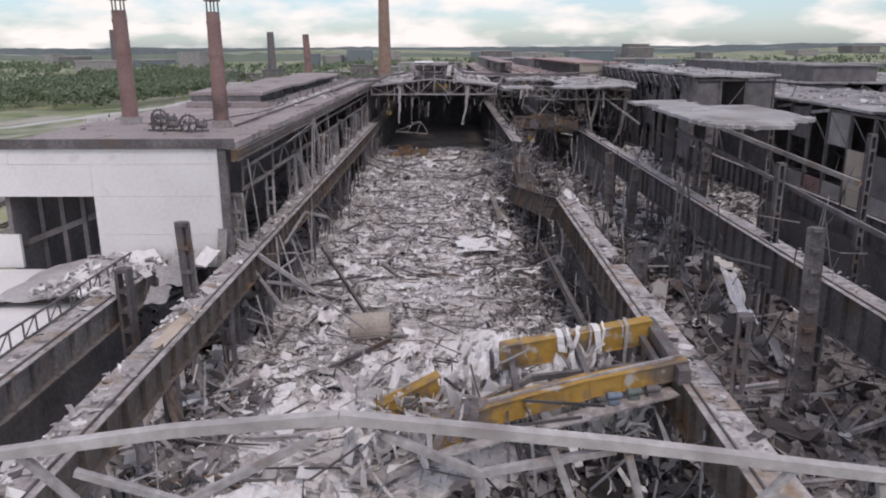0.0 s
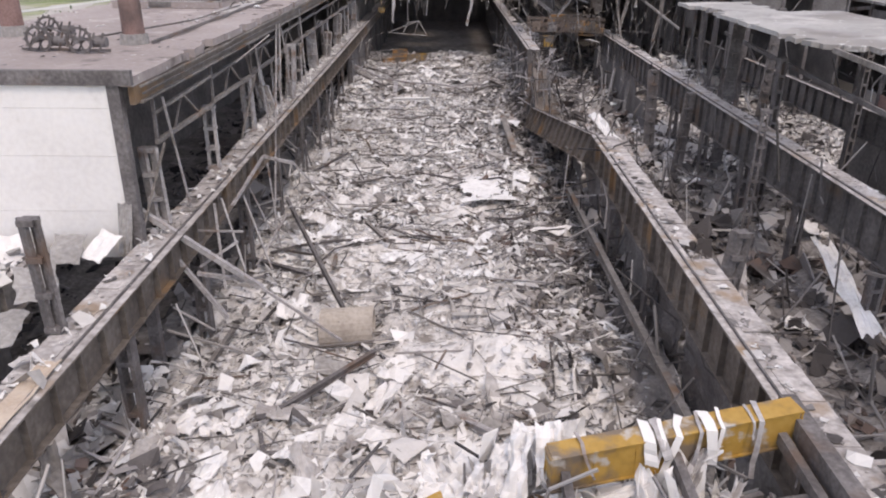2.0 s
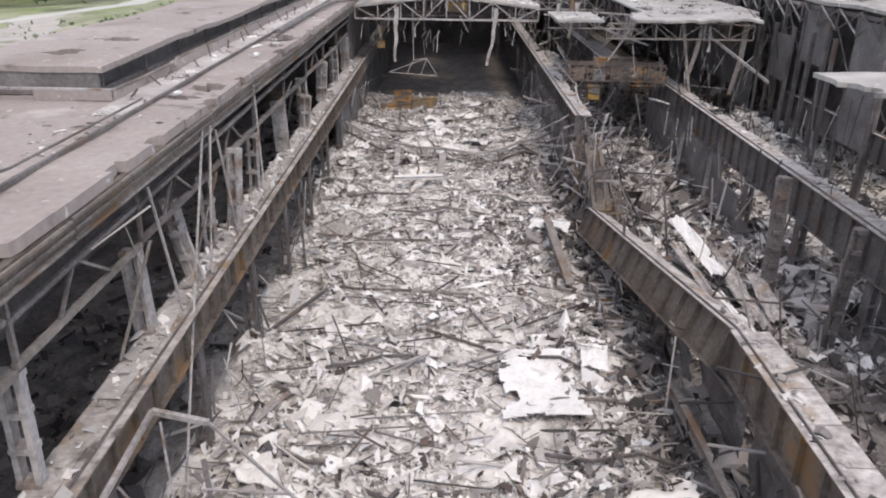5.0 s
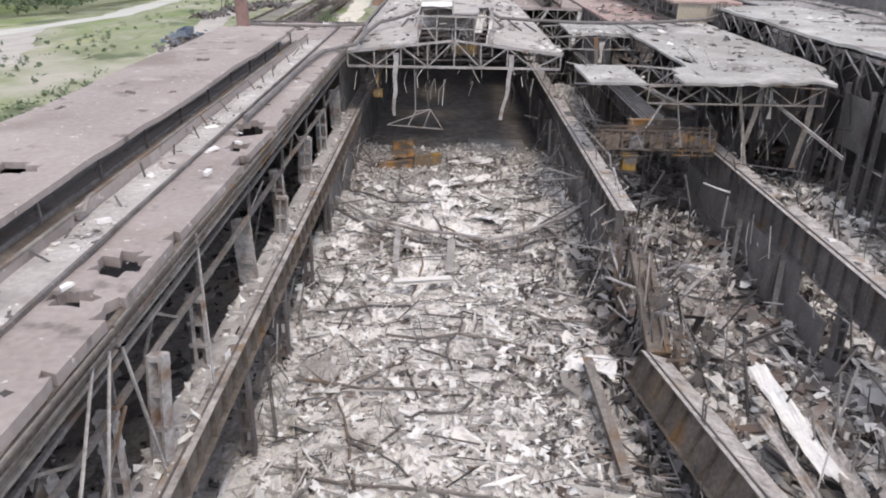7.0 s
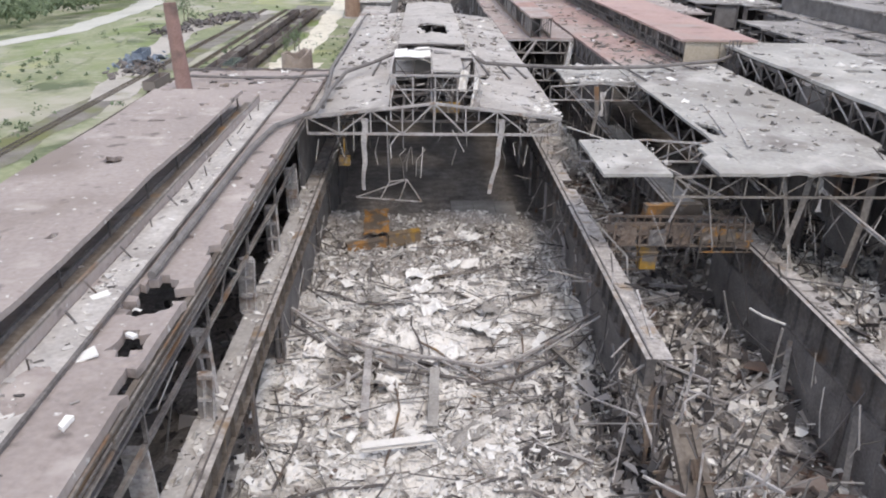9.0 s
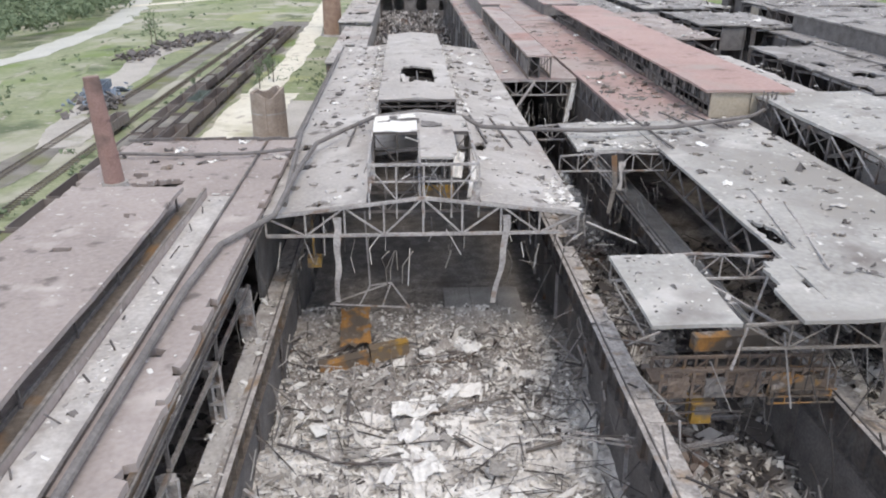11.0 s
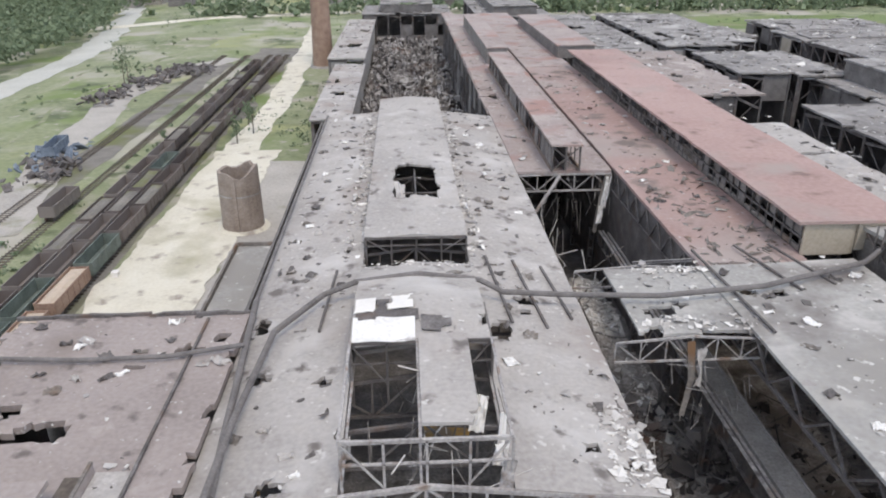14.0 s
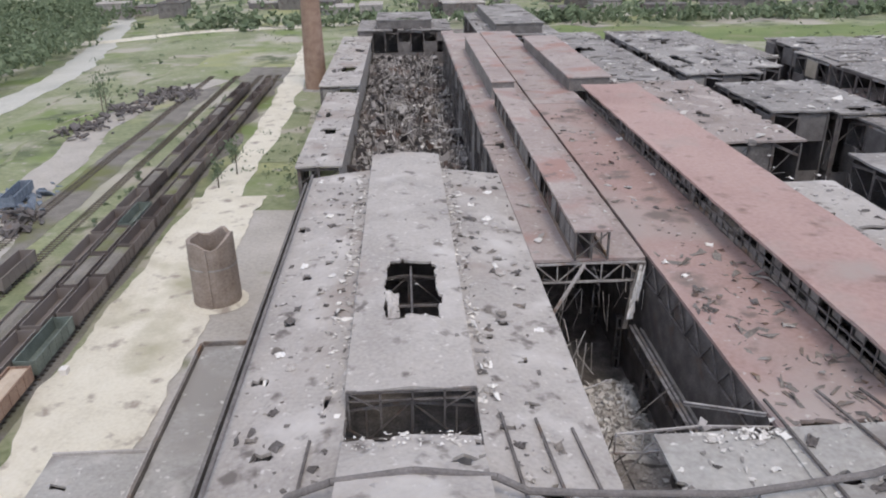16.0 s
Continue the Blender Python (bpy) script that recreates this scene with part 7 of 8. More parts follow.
for a, b in (((-7.8, 30, 18.3), (-5.3, 30.1, 17.4)), ((-5.3, 30.1, 17.4), (-2.0, 30, 19.2)), ((-0.4, 30, 19.3), (1.9, 30.1, 18.2)), ((1.9, 30.1, 18.2), (5.1, 30, 18.9)), ((1.9, 30.1, 18.2), (2.0, 30, 15.5)), ((-11, 30, 18.4), (-10.5, 30, 15)), ((5.4, 30, 18.8), (6.2, 30.1, 16.0)), ((-9, 30, 18.7), (-7.0, 30.3, 16.2)),
             ((9.4, 30, 18.4), (7.4, 30.1, 15.8)), ((3.6, 30, 19), (4.6, 30, 16.2)), ((11.5, 30, 18), (12.0, 30, 15)), ((-16, 30, 15.2), (-5.3, 30.1, 17.3)), ((-5.3, 30.1, 17.3), (1.9, 30, 16.2)), ((1.9, 30, 16.2), (15, 30, 15.5))):
    rod("web_bar", a, b, 0.18, PALE_STEEL, ft)
for x in (-15.9, 14.9):
    rod("end_post", (x, 30, 10.2), (x, 30, 18.0), 0.5, STEEL, ft)


# ---- fallen yellow travelling crane ----
crane = thing("travelling_crane", "yellow travelling crane broken down into the debris", "travelling crane", at=(8, 57, 8))


def box_girder(name, a, b, w, h, parent, material=YELLOW):
    g = part(name, Shape().bar(a, b, w, h), material, parent)
    a, b = Vector(a), Vector(b)
    side = (b - a).cross(Vector((0, 0, 1))).normalized()
    for k in (-1, 1):
        o = Vector((0, 0, k * (h / 2 + 0.03)))
        rod("flange", a + o, b + o, w * 1.25, material, g, 0.07)
    n = max(2, int((b - a).length / 1.6))
    for i in range(n + 1):
        c = a.lerp(b, i / n)
        for k in (-1, 1):
            rod("rib", c + side * k * (w / 2 + 0.02) - Vector((0, 0, h / 2)), c + side * k * (w / 2 + 0.02) + Vector((0, 0, h / 2)), 0.06, material, g)
    return g


box_girder("girder", (14.4, 59.8, 10.2), (4.6, 58.3, 9.0), 0.8, 1.5, crane)
box_girder("broken_girder", (0.6, 57.6, 7.3), (-3.2, 56.6, 5.7), 0.8, 1.5, crane)
box_girder("girder", (15.0, 54.2, 10.1), (9.2, 53.3, 9.3), 0.75, 1.0, crane)
box_girder("girder", (9.2, 53.3, 9.3), (3.4, 51.9, 8.35), 0.8, 1.1, crane)
box_girder("girder", (3.4, 51.9, 8.35), (0.4, 50.7, 7.65), 0.9, 1.25, crane)
rod("trolley_rail", (14.8, 54.3, 10.75), (3.4, 52.0, 9.05), 0.14, PALE_STEEL, crane, 0.16)
rod("bent_chord", (13.8, 56.4, 9.3), (6.2, 55.2, 8.9), 0.3, STEEL, crane, 0.35)
rod("bent_chord", (6.2, 55.2, 8.9), (-0.6, 52.8, 6.6), 0.3, GIRDER, crane, 0.35)
rod("bent_chord", (12.6, 57.6, 8.4), (1.0, 54.6, 7.0), 0.22, STEEL, crane, 0.3)
for x in (13.8, 9.5, 5.2):
    rod("cross_tie", (x, 59.4 - (14 - x) * 0.15, 9.8 - (14 - x) * 0.1), (x, 54 - (14 - x) * 0.21, 9.6 - (14 - x) * 0.13), 0.35, STEEL, crane, 0.5)
rod("end_carriage", (14.6, 52.8, 10.0), (14.6, 61.0, 10.2), 0.7, STEEL, crane, 0.9)
rod("walkway", (14.2, 53.2, 9.0), (0.5, 50.0, 6.9), 1.1, DIRTY_DECK, crane, 0.12)
for x, y, z in ((10.6, 52.6, 9.0), (11.8, 52.9, 9.1), (12.9, 53.1, 9.2)):
    part("motor", Shape().tube((x - 0.4, y, z), (x + 0.35, y + 0.1, z), 0.22, n=14).tube((x + 0.35, y + 0.1, z), (x + 0.5, y + 0.12, z), 0.12, n=10).box(x - 0.3, x + 0.3, y - 0.25, y + 0.25, z - 0.4, z - 0.2), BLUE if x < 11 else WAGON_GREEN if x < 12 else PIPE, crane, "dusty motor")
for k in range(22):
    x = rnd.uniform(-1.5, 12.5)
    y = rnd.choice((59.2, 58.8, 57.4, 60.4)) + rnd.uniform(-0.6, 0.6)
    h = rnd.uniform(1.6, 3.8)
    solo("roofing_sheet", crumpled(x, y - 0.9, 9.6 - (13 - x) * 0.3, rnd.uniform(0.3, 0.8), h, rnd.uniform(-1.4, 1.4), k + 400, 0.6, (rnd.uniform(0.4, 1.35), rnd.uniform(-0.6, 0.6)), 7), (WHITE_WALL, ASH, WHITE_SHEET, WHITE_SHEET)[k % 4], "bent white strip hanging over the fallen crane", "roofing sheet", "strips on the crane")

for k in range(34):
    f = rnd.random()
    x = -0.5 + 6.6 * f
    y = rnd.uniform(58.9, 62.2)
    z = 6.1 + 2.9 * f - 0.75 * (y - 59.5) + rnd.uniform(-0.5, 0.5)
    solo("roofing_sheet", crumpled(x, y, z, rnd.uniform(0.6, 1.9), rnd.uniform(1.2, 3.0), rnd.uniform(-0.9, 0.9), k + 460, 0.6, (rnd.uniform(0.2, 0.95), rnd.uniform(-0.4, 0.4)), 7), WHITE_SHEET if k % 4 else WHITE_WALL, "crumpled white sheet heaped against the fallen crane", "roofing sheet", "sheets by the crane")
for k in range(15):
    f = rnd.random()
    top = Vector((4.4, 58.2, 9.75)).lerp(Vector((14.0, 59.6, 10.9)), f) if k % 3 else Vector((-3.0, 56.4, 6.6)).lerp(Vector((4.0, 57.6, 8.6)), f)
    slant = rnd.uniform(-1.1, 0.7)
    drop = rnd.uniform(0.5, 2.6)
    pts = [top + Vector((-slant * 0.35, 0.7, rnd.uniform(0.02, 0.3))), top + Vector((0, 0.1, 0.12)), top + Vector((0, -0.47, 0.04))]
    pts += [top + Vector((slant * j * 0.5, -0.52 - 0.1 * j * rnd.random(), -drop * j * 0.5)) for j in (0.5, 1, 1.5, 2)]
    solo("roofing_strip", ribbon(pts, rnd.choice((0.14, 0.22, 0.34, 0.45)), rnd.uniform(0.5, 1.3), (1, rnd.uniform(-0.6, 0.6), 0), 0.03), (ASH, PALE_STEEL, WHITE_WALL)[k % 3], "bent pale roofing strip draped over the fallen crane", "roofing strip", "strips on the crane")
for k in range(16):
    f = rnd.random()
    c = Vector((3.2, 51.8, 8.9)).lerp(Vector((0.4, 50.7, 8.25)), f) + Vector((0, rnd.uniform(-0.3, 0.5), rnd.uniform(0, 0.15)))
    pts = [c + Vector((rnd.uniform(-1.4, 1.4), 0.9, rnd.uniform(-0.4, 0.5))), c + Vector((0, 0.2, 0.1)), c + Vector((rnd.uniform(-0.3, 0.3), -0.55, 0.0)), c + Vector((rnd.uniform(-0.9, 0.9), -0.8, -rnd.uniform(0.5, 1.6)))]
    solo("roofing_strip", ribbon(pts, rnd.choice((0.15, 0.3, 0.5)), rnd.uniform(0.5, 1.2), (1, rnd.uniform(-0.5, 0.5), 0), 0.03), (GIRDER, STEEL, ASH, RUST)[k % 4], "bent sooty strip draped over the fallen crane", "roofing strip", "strips on the crane")
for k in range(9):
    y = 26 + 4.2 * k + rnd.uniform(-1.2, 1.2)
    h = rnd.uniform(2.2, 5.0)
    solo("hanging_sheet", crumpled(-15.9 + rnd.uniform(-0.2, 0.3), y, 8.15 - h / 2, h, rnd.uniform(1.0, 2.4), 0.0, 980 + k, 0.5, (0.0, 1.5 + rnd.uniform(-0.15, 0.1)), 8), (SOOT, RUST, GIRDER)[k % 3], "torn sooty sheet hanging below the long crane girder", "roofing sheet", "sheets below the girder")
torn("slivers", 700, 66, lambda r_, n_: np.stack([r_.uniform(-5, 13.5, n_), r_.normal(57, 2.6, n_), np.zeros(n_)], 1) + np.array([[0, 0, 1.0]]) * r_.uniform(4.4, 7.6, (n_, 1)), (0.5, 2.6, (0.08, 0.3), (0.03, 0.06)), SHARDS, "splintered pale roofing heaped round the fallen crane", 0.25, 0.9)
tangle(70, 27, -4, 15, 46, 60, 5, 9.5, 1.5, 6, (0.05, 0.16), DARK_STICKS, "bent bars and cables round the fallen crane", 0.5)

# second crane in the side aisle and crane scraps in the hall
c2 = thing("travelling_crane", "burnt orange travelling crane standing in the side aisle", "travelling crane", at=(22, 178, 11))
box_girder("girder", (20.2, 181.6, 10.9), (26.4, 182.0, 10.9), 0.8, 1.2, c2, ORANGE)
for y in (176.6, 178.6):
    for z in (9.1, 10.3, 11.4):
        rod("chord", (15.8, y, z), (29.8, y + 0.2, z - 0.2), 0.22, RUST, c2)
    for k in range(17):
        x = 15.9 + 0.86 * k
        rod("post", (x, y, 9.0), (x + rnd.uniform(-0.1, 0.1), y, 11.5), 0.12 if k % 3 else 0.22, RUST, c2)
    for k in range(6):
        rod("brace", (16 + 2.3 * k, y, 9.1), (18.2 + 2.3 * k, y, 11.3), 0.12, RUST, c2)
for k in range(9):
    x = 16 + 1.5 * k
    if k in (3, 6):
        continue
    rod("deck_plate", (x, 176.7, 10.45), (x, 178.5, 10.4 + rnd.uniform(-0.1, 0.1)), 1.35, RUST if k < 6 else ORANGE, c2, 0.08)
for k, (x, z, m) in enumerate(((17.3, 10.0, RUST), (20.2, 9.9, SOOT), (22.6, 10.1, RUST), (25.4, 10.2, ORANGE), (27.4, 10.0, ORANGE), (28.9, 9.6, RUST))):
    part("panel", crumpled(x, 176.45, z, 1.7, 1.8, 0.0, 540 + k, 0.25, (1.5, 0.0), 6), m, c2)
for x in (24.6, 25.8, 27.0, 28.2, 29.4):
    rod("rail_post", (x, 176.2, 8.4), (x, 176.2, 9.8), 0.09, ORANGE, c2)
for z in (8.5, 9.1, 9.7):
    rod("handrail", (24.4, 176.2, z), (29.8, 176.2, z), 0.1, ORANGE, c2)
part("cab", Shape().box(18.9, 20.5, 176.8, 178.2, 6.3, 8.1).box(18.75, 20.65, 176.65, 178.35, 8.1, 8.25), YELLOW, c2)
part("cab_window", Shape().box(19.1, 20.3, 176.74, 176.81, 7.2, 7.9), SOOT, c2)
for x in (17.0, 18.8, 20.6):
    rod("cab_hanger", (x, 177.2, 5.8), (x, 177.2, 9.2), 0.14, RUST, c2)
for z in (6.2, 7.2, 8.2):
    rod("cab_rail", (16.2, 177.0, z), (20.8, 177.0, z), 0.12, RUST, c2)
c2.location.z += 2.2
c3 = thing("crane_wreck", "orange and yellow crane girder pieces lying in the hall mouth", "crane wreck", at=(-8, 199, 2))
part("plate", crumpled(-9.4, 202.6, 3.4, 3.6, 7.6, 0.05, 501, 0.3, (0.1, 0), 8), ORANGE, c3, "tilted orange plate")
box_girder("girder", (-3.6, 198.4, 3.2), (-7.6, 197.2, 3.0), 0.9, 1.5, c3, YELLOW)
box_girder("girder", (-7.8, 197.0, 2.7), (-12.8, 195.2, 2.6), 1.0, 1.2, c3, ORANGE)
solo("control_box", Shape().box(-13.8, -12.4, 199.6, 200.6, 12.2, 13.3).box(-13.2, -13.0, 200.0, 200.2, 13.3, 17.3), YELLOW, "yellow control box hanging below the roof truss", "control box")
for x, xe, z in ((-10.1, -10.4, 10.6), (6.2, 4.9, 10.2)):
    pts = [(x + (xe - x) * (k / 8) ** 2 + 0.1 * math.sin(k * 1.7), 195.6 - 0.1 * k, 19.3 + (z - 19.3) * k / 8) for k in range(9)]
    solo("hanging_strip", ribbon(pts, 0.75, 0.6), PALE_STEEL, "torn pale metal strip hanging from the front truss", "metal strip", "hanging strips")
for pts, w in ((((26.6, 261.4, 19.2), (26.0, 261.2, 16.5), (25.4, 261.0, 13.2), (25.0, 260.6, 10.5)), 0.8), (((21.5, 214.0, 19.6), (21.8, 213.6, 16), (21.2, 213.2, 12.5)), 0.7), (((33.6, 175, 19.6), (33.0, 174.6, 16), (32.0, 174.2, 12)), 0.7), (((39.6, 175, 19.6), (39.2, 174.4, 15), (38.2, 174.0, 10)), 0.9), (((30.8, 175, 19.6), (31.4, 173.6, 15), (32.4, 172.4, 9)), 0.4)):
    solo("hanging_strip", ribbon(pts, w, 0.7), GIRDER, "torn sooty strip hanging into an open well", "metal strip", "hanging strips")
for a, b, w in (((23.0, 236, 17.0), (27.2, 229.6, 20.2), 0.35), ((15.0, 258, 14), (19.6, 261.4, 19.4), 0.4), ((34, 176, 18.6), (41, 168, 13), 0.35), ((20.8, 184, 18), (26.5, 176, 16.5), 0.22), ((28.6, 184, 20.6), (31.4, 199, 20.5), 0.16), ((29.4, 180, 20.5), (33.0, 195, 20.5), 0.14)):
    solo("fallen_beam", Shape().ibeam(a, b, w, w, 0.05), PALE_STEEL, "pale beam hanging slantwise from the torn roof", "steel beam", "fallen beams")
fw = thing("truss_fragment", "light truss fragment dangling in the hall mouth", "truss fragment", at=(-7, 199, 9))
for a, b in (((-11.7, 199, 8.2), (-3.3, 199, 7.6)), ((-11.7, 199, 8.2), (-5.2, 199, 10.6)), ((-5.2, 199, 10.6), (-3.3, 199, 7.6)), ((-5.2, 199, 10.6), (-6.2, 199, 7.8)), ((-5.2, 199, 10.6), (-7.4, 199, 10.3)), ((-7.4, 199, 10.3), (-7.6, 198, 19)), ((-8.6, 199, 8), (-7.4, 199, 10.3))):
    rod("bar", a, b, 0.14, PALE_STEEL, fw)
solo("floor_slabs", Shape().box(1.0, 4.2, 202.0, 214, 0.0, 2.3).box(4.3, 7.4, 201.6, 214, 0.0, 2.28).box(7.5, 10.4, 202.2, 214, 0.0, 2.25), CONCRETE, "bare dusty concrete floor slabs in the hall mouth", "floor slab")
part("olive_panel", Shape().box(-2.2, 1.6, 204.6, 204.8, 17.9, 19.3), YELLOW, hall, "olive panel behind the lantern frame")
for k in range(5):
    x, y = rnd.choice((-6.6, -5.8, 1.8, 2.6, 3.2)), rnd.uniform(195.6, 201)
    part("torn_sheet", crumpled(x, y, rnd.uniform(20, 23.5), rnd.uniform(0.5, 1.2), rnd.uniform(1.2, 3.6), rnd.uniform(-0.4, 0.4), 520 + k, 0.4, (1.35, 0.1), 6), PALE_STEEL if k % 2 else WHITE_WALL, hall)


# ---- things on the roofs ----
def run(name, points, r, material, label, category="pipe", n=8):
    t = thing(name, label, category, at=points[0])
    for a, b in zip(points, points[1:]):
        part("length", Shape().tube(a, b, r, r, n), material, t)
    return t


run("roof_pipe", [(-19.6, 150, 20.75), (-19.4, 178, 20.8), (-18.7, 185.9, 20.8), (-15.3, 192.2, 20.9), (-15.0, 203, 21.0), (-14.0, 215, 21.2), (-10.4, 220.8, 21.6), (-7.4, 220.6, 22.9), (-1.8, 220.6, 23.6), (3.8, 220.4, 22.9), (6.0, 220.2, 21.7), (11.6, 219.9, 21.4), (20.3, 219.5, 21.2), (30.8, 220.9, 21.2), (42.6, 224.6, 21.6), (45.4, 226.4, 22.2)], 0.27, PIPE, "long lagged pipe laid across the roofs")
run("roof_pipe", [(-36.5, 212.6, 20.9), (-29, 212.0, 20.85), (-22, 212.2, 20.85), (-16.2, 213.4, 21.0)], 0.2, PIPE, "thin pipe laid across the flat roof")
for a, b in (((5.4, 230.5), (6.4, 216.5)), ((8.2, 230), (9.4, 216)), ((11.0, 229), (12.0, 218)), ((-9.8, 228), (-10.4, 216)), ((27.6, 231), (28.4, 213.4)), ((32.6, 232), (34.6, 221)), ((36.4, 232), (38.4, 222))):
    solo("roof_batten", Shape().bar((*a, ridge(*a) + 0.15 if a[0] < 13 else 20.55), (*b, ridge(*b) + 0.15 if b[0] < 13 else 20.6), 0.22, 0.2), STEEL, "dark steel angle lying along the roof", "steel angle", "angles on the roof")
gate = thing("lattice_stand", "small lattice stand carrying the roof pipe", "pipe stand", at=(45.6, 226.6, 20.8))
for dx, dy in ((-0.6, -0.6), (0.6, -0.6), (0.6, 0.6), (-0.6, 0.6)):
    rod("leg", (45.6 + dx, 226.6 + dy, 20.6), (45.6 + dx, 226.6 + dy, 24.4), 0.14, STEEL, gate)
rod("top_bar", (44.8, 226, 24.4), (46.4, 226, 24.4), 0.16, STEEL, gate)
rod("brace", (45.0, 226, 20.8), (46.2, 226, 24.2), 0.1, STEEL, gate)
rod("brace", (46.2, 226, 20.8), (45.0, 226, 24.2), 0.1, STEEL, gate)
for k, (x, y, w, h) in enumerate(((-18.6, 136, 1.0, 0.7), (-18.5, 143.4, 0.8, 0.5), (-21.6, 127, 1.0, 0.7), (-19.9, 119, 0.7, 0.5), (-21.8, 148, 1.2, 0.4), (-22, 135, 0.9, 0.3), (-21.5, 160, 0.8, 0.3), (-20.0, 141.5, 1.4, 0.25))):
    solo("white_block", scatter(1, 800 + k, lambda r_, n_: np.array([[x, y, 20.38 + h * 0.16]]), (w * 0.8, w * 0.9, (0.5, 0.8), (h * 0.34, h * 0.38)), tilt=0.1), WHITE_SHEET, "small white block lying on the flat roof", "block", "blocks on the roof")
for k, (x, y, z, h) in enumerate(((26.4, 261.0, 16.6, 5.0), (25.6, 260.4, 13.4, 3.0), (22.4, 213.6, 17.2, 3.6), (34.6, 174.6, 17.4, 3.4))):
    solo("roofing_sheet", crumpled(x, y, z, rnd.uniform(0.5, 0.9), h, 0.3 * k, 690 + k, 0.4, (1.45, 0.15), 8), WHITE_SHEET if k < 2 else ASH, "crumpled pale sheet hanging from the torn roof edge", "roofing sheet", "sheets on the roof edges")
# torn sheets at the foot of the white gable
for k, (x, y, z, w, h, yaw, tx) in enumerate(((-18.5, 76.5, 11.4, 0.8, 3.4, 0.2, 1.4), (-19.6, 75.4, 10.8, 1.6, 2.2, -0.4, 0.5), (-21.4, 75.0, 10.8, 1.8, 2.4, 0.2, 0.4), (-24.4, 74.4, 10.7, 3.0, 3.6, 0.8, 0.35), (-21.0, 70.6, 10.7, 2.2, 3.2, 0.5, 0.25), (-26.6, 70, 10.6, 3.0, 2.6, 1.2, 0.2), (-20.2, 66, 10.6, 1.6, 2.8, 0.2, 0.15))):
    solo("roofing_sheet", crumpled(x, y, z, w, h, yaw, 620 + k, 0.25, (tx, 0.1), 6), WHITE_WALL if k % 2 else CONCRETE, "curled white sheet at the foot of the white gable", "roofing sheet", "sheets by the gable")
# winch frames by the first chimneys
for x, y in ((-28.8, 92), (-23.6, 85.6), (-26.5, 86)):
    w = thing("winch", "rusty winch frame with a toothed wheel on the roof", "winch", "roof winches", at=(x, y, 20.4))
    g = Shape()
    for k in range(14):
        a, b = 2 * math.pi * k / 14, 2 * math.pi * (k + 1) / 14
        g.bar((x + 0.8 * math.cos(a), y, 21.2 + 0.8 * math.sin(a)), (x + 0.8 * math.cos(b), y, 21.2 + 0.8 * math.sin(b)), 0.12, 0.16)
        g.bar((x + 0.82 * math.cos(a), y, 21.2 + 0.82 * math.sin(a)), (x + 0.98 * math.cos(a), y, 21.2 + 0.98 * math.sin(a)), 0.1)
    part("wheel", g, STEEL, w)
    for k in range(5):
        a = 2 * math.pi * k / 5
        rod("spoke", (x, y, 21.2), (x + 0.8 * math.cos(a), y, 21.2 + 0.8 * math.sin(a)), 0.09, STEEL, w)
    part("hub", Shape().tube((x, y - 0.5, 21.2), (x, y + 0.5, 21.2), 0.2, n=10), STEEL, w)
    part("motor", Shape().tube((x + 0.5, y + 0.7, 21.0), (x + 1.5, y + 0.7, 21.0), 0.34, n=12), PIPE, w)
    for k in range(4):
        rod("frame_bar", (x - 1 + 0.7 * k, y + 0.3, 20.4), (x - 0.4 + 0.6 * k, y + 0.6, 21.6), 0.12, STEEL, w)
    rod("base_bar", (x - 1.4, y + 0.4, 20.5), (x + 1.8, y + 0.4, 20.5), 0.16, STEEL, w)
run("roof_cable", [(-29, 92, 21.3), (-23.6, 86, 21.2), (-20.6, 100, 21.0), (-20.6, 115, 20.9)], 0.07, STEEL, "slack steel cable between the roof winches", "cable")
# cables hanging before the left wall
for pts in ([(-16.9, 114.5, 19.2), (-16.0, 106.6, 10.4), (-15.2, 99.2, 1.6)], [(-16.9, 116, 19.0), (-16.6, 113, 13.2), (-16.4, 111.6, 10.6)], [(-17, 128, 19.4), (-16.3, 126, 9.8)]):
    run("hanging_cable", pts, 0.08, PALE_STEEL, "pale cable hanging from the roof edge", "cable", 6)
strip_ladder = thing("lattice_strip", "bent lattice strip with rungs lying at the girder's foot", "lattice strip", at=(12.2, 121, 1.5))
for k in range(26):
    y = 120.5 + 0.65 * k
    a, b = Vector(lying(11.3 + 0.05 * k, y, 0.95)), Vector(lying(12.7 + 0.04 * k, y, 0.95))
    rod("rung", a, b, 0.14, PALE_STEEL if k % 3 else GIRDER, strip_ladder)
    if k % 5 == 0 and k < 25:
        for x, dx in ((11.3, 0.05), (12.7, 0.04)):
            rod("stile", Vector(lying(x + dx * k, y, 0.9)), Vector(lying(x + dx * (k + 5), y + 3.25, 0.9)), 0.16, STEEL, strip_ladder)
solo("fallen_beam", Shape().ibeam(lying(8.9, 141, 1.6), lying(9.8, 129, 0.9), 0.8, 0.7, 0.06), GIRDER, "dark beam fallen slantwise into the debris", "steel beam", "fallen beams")
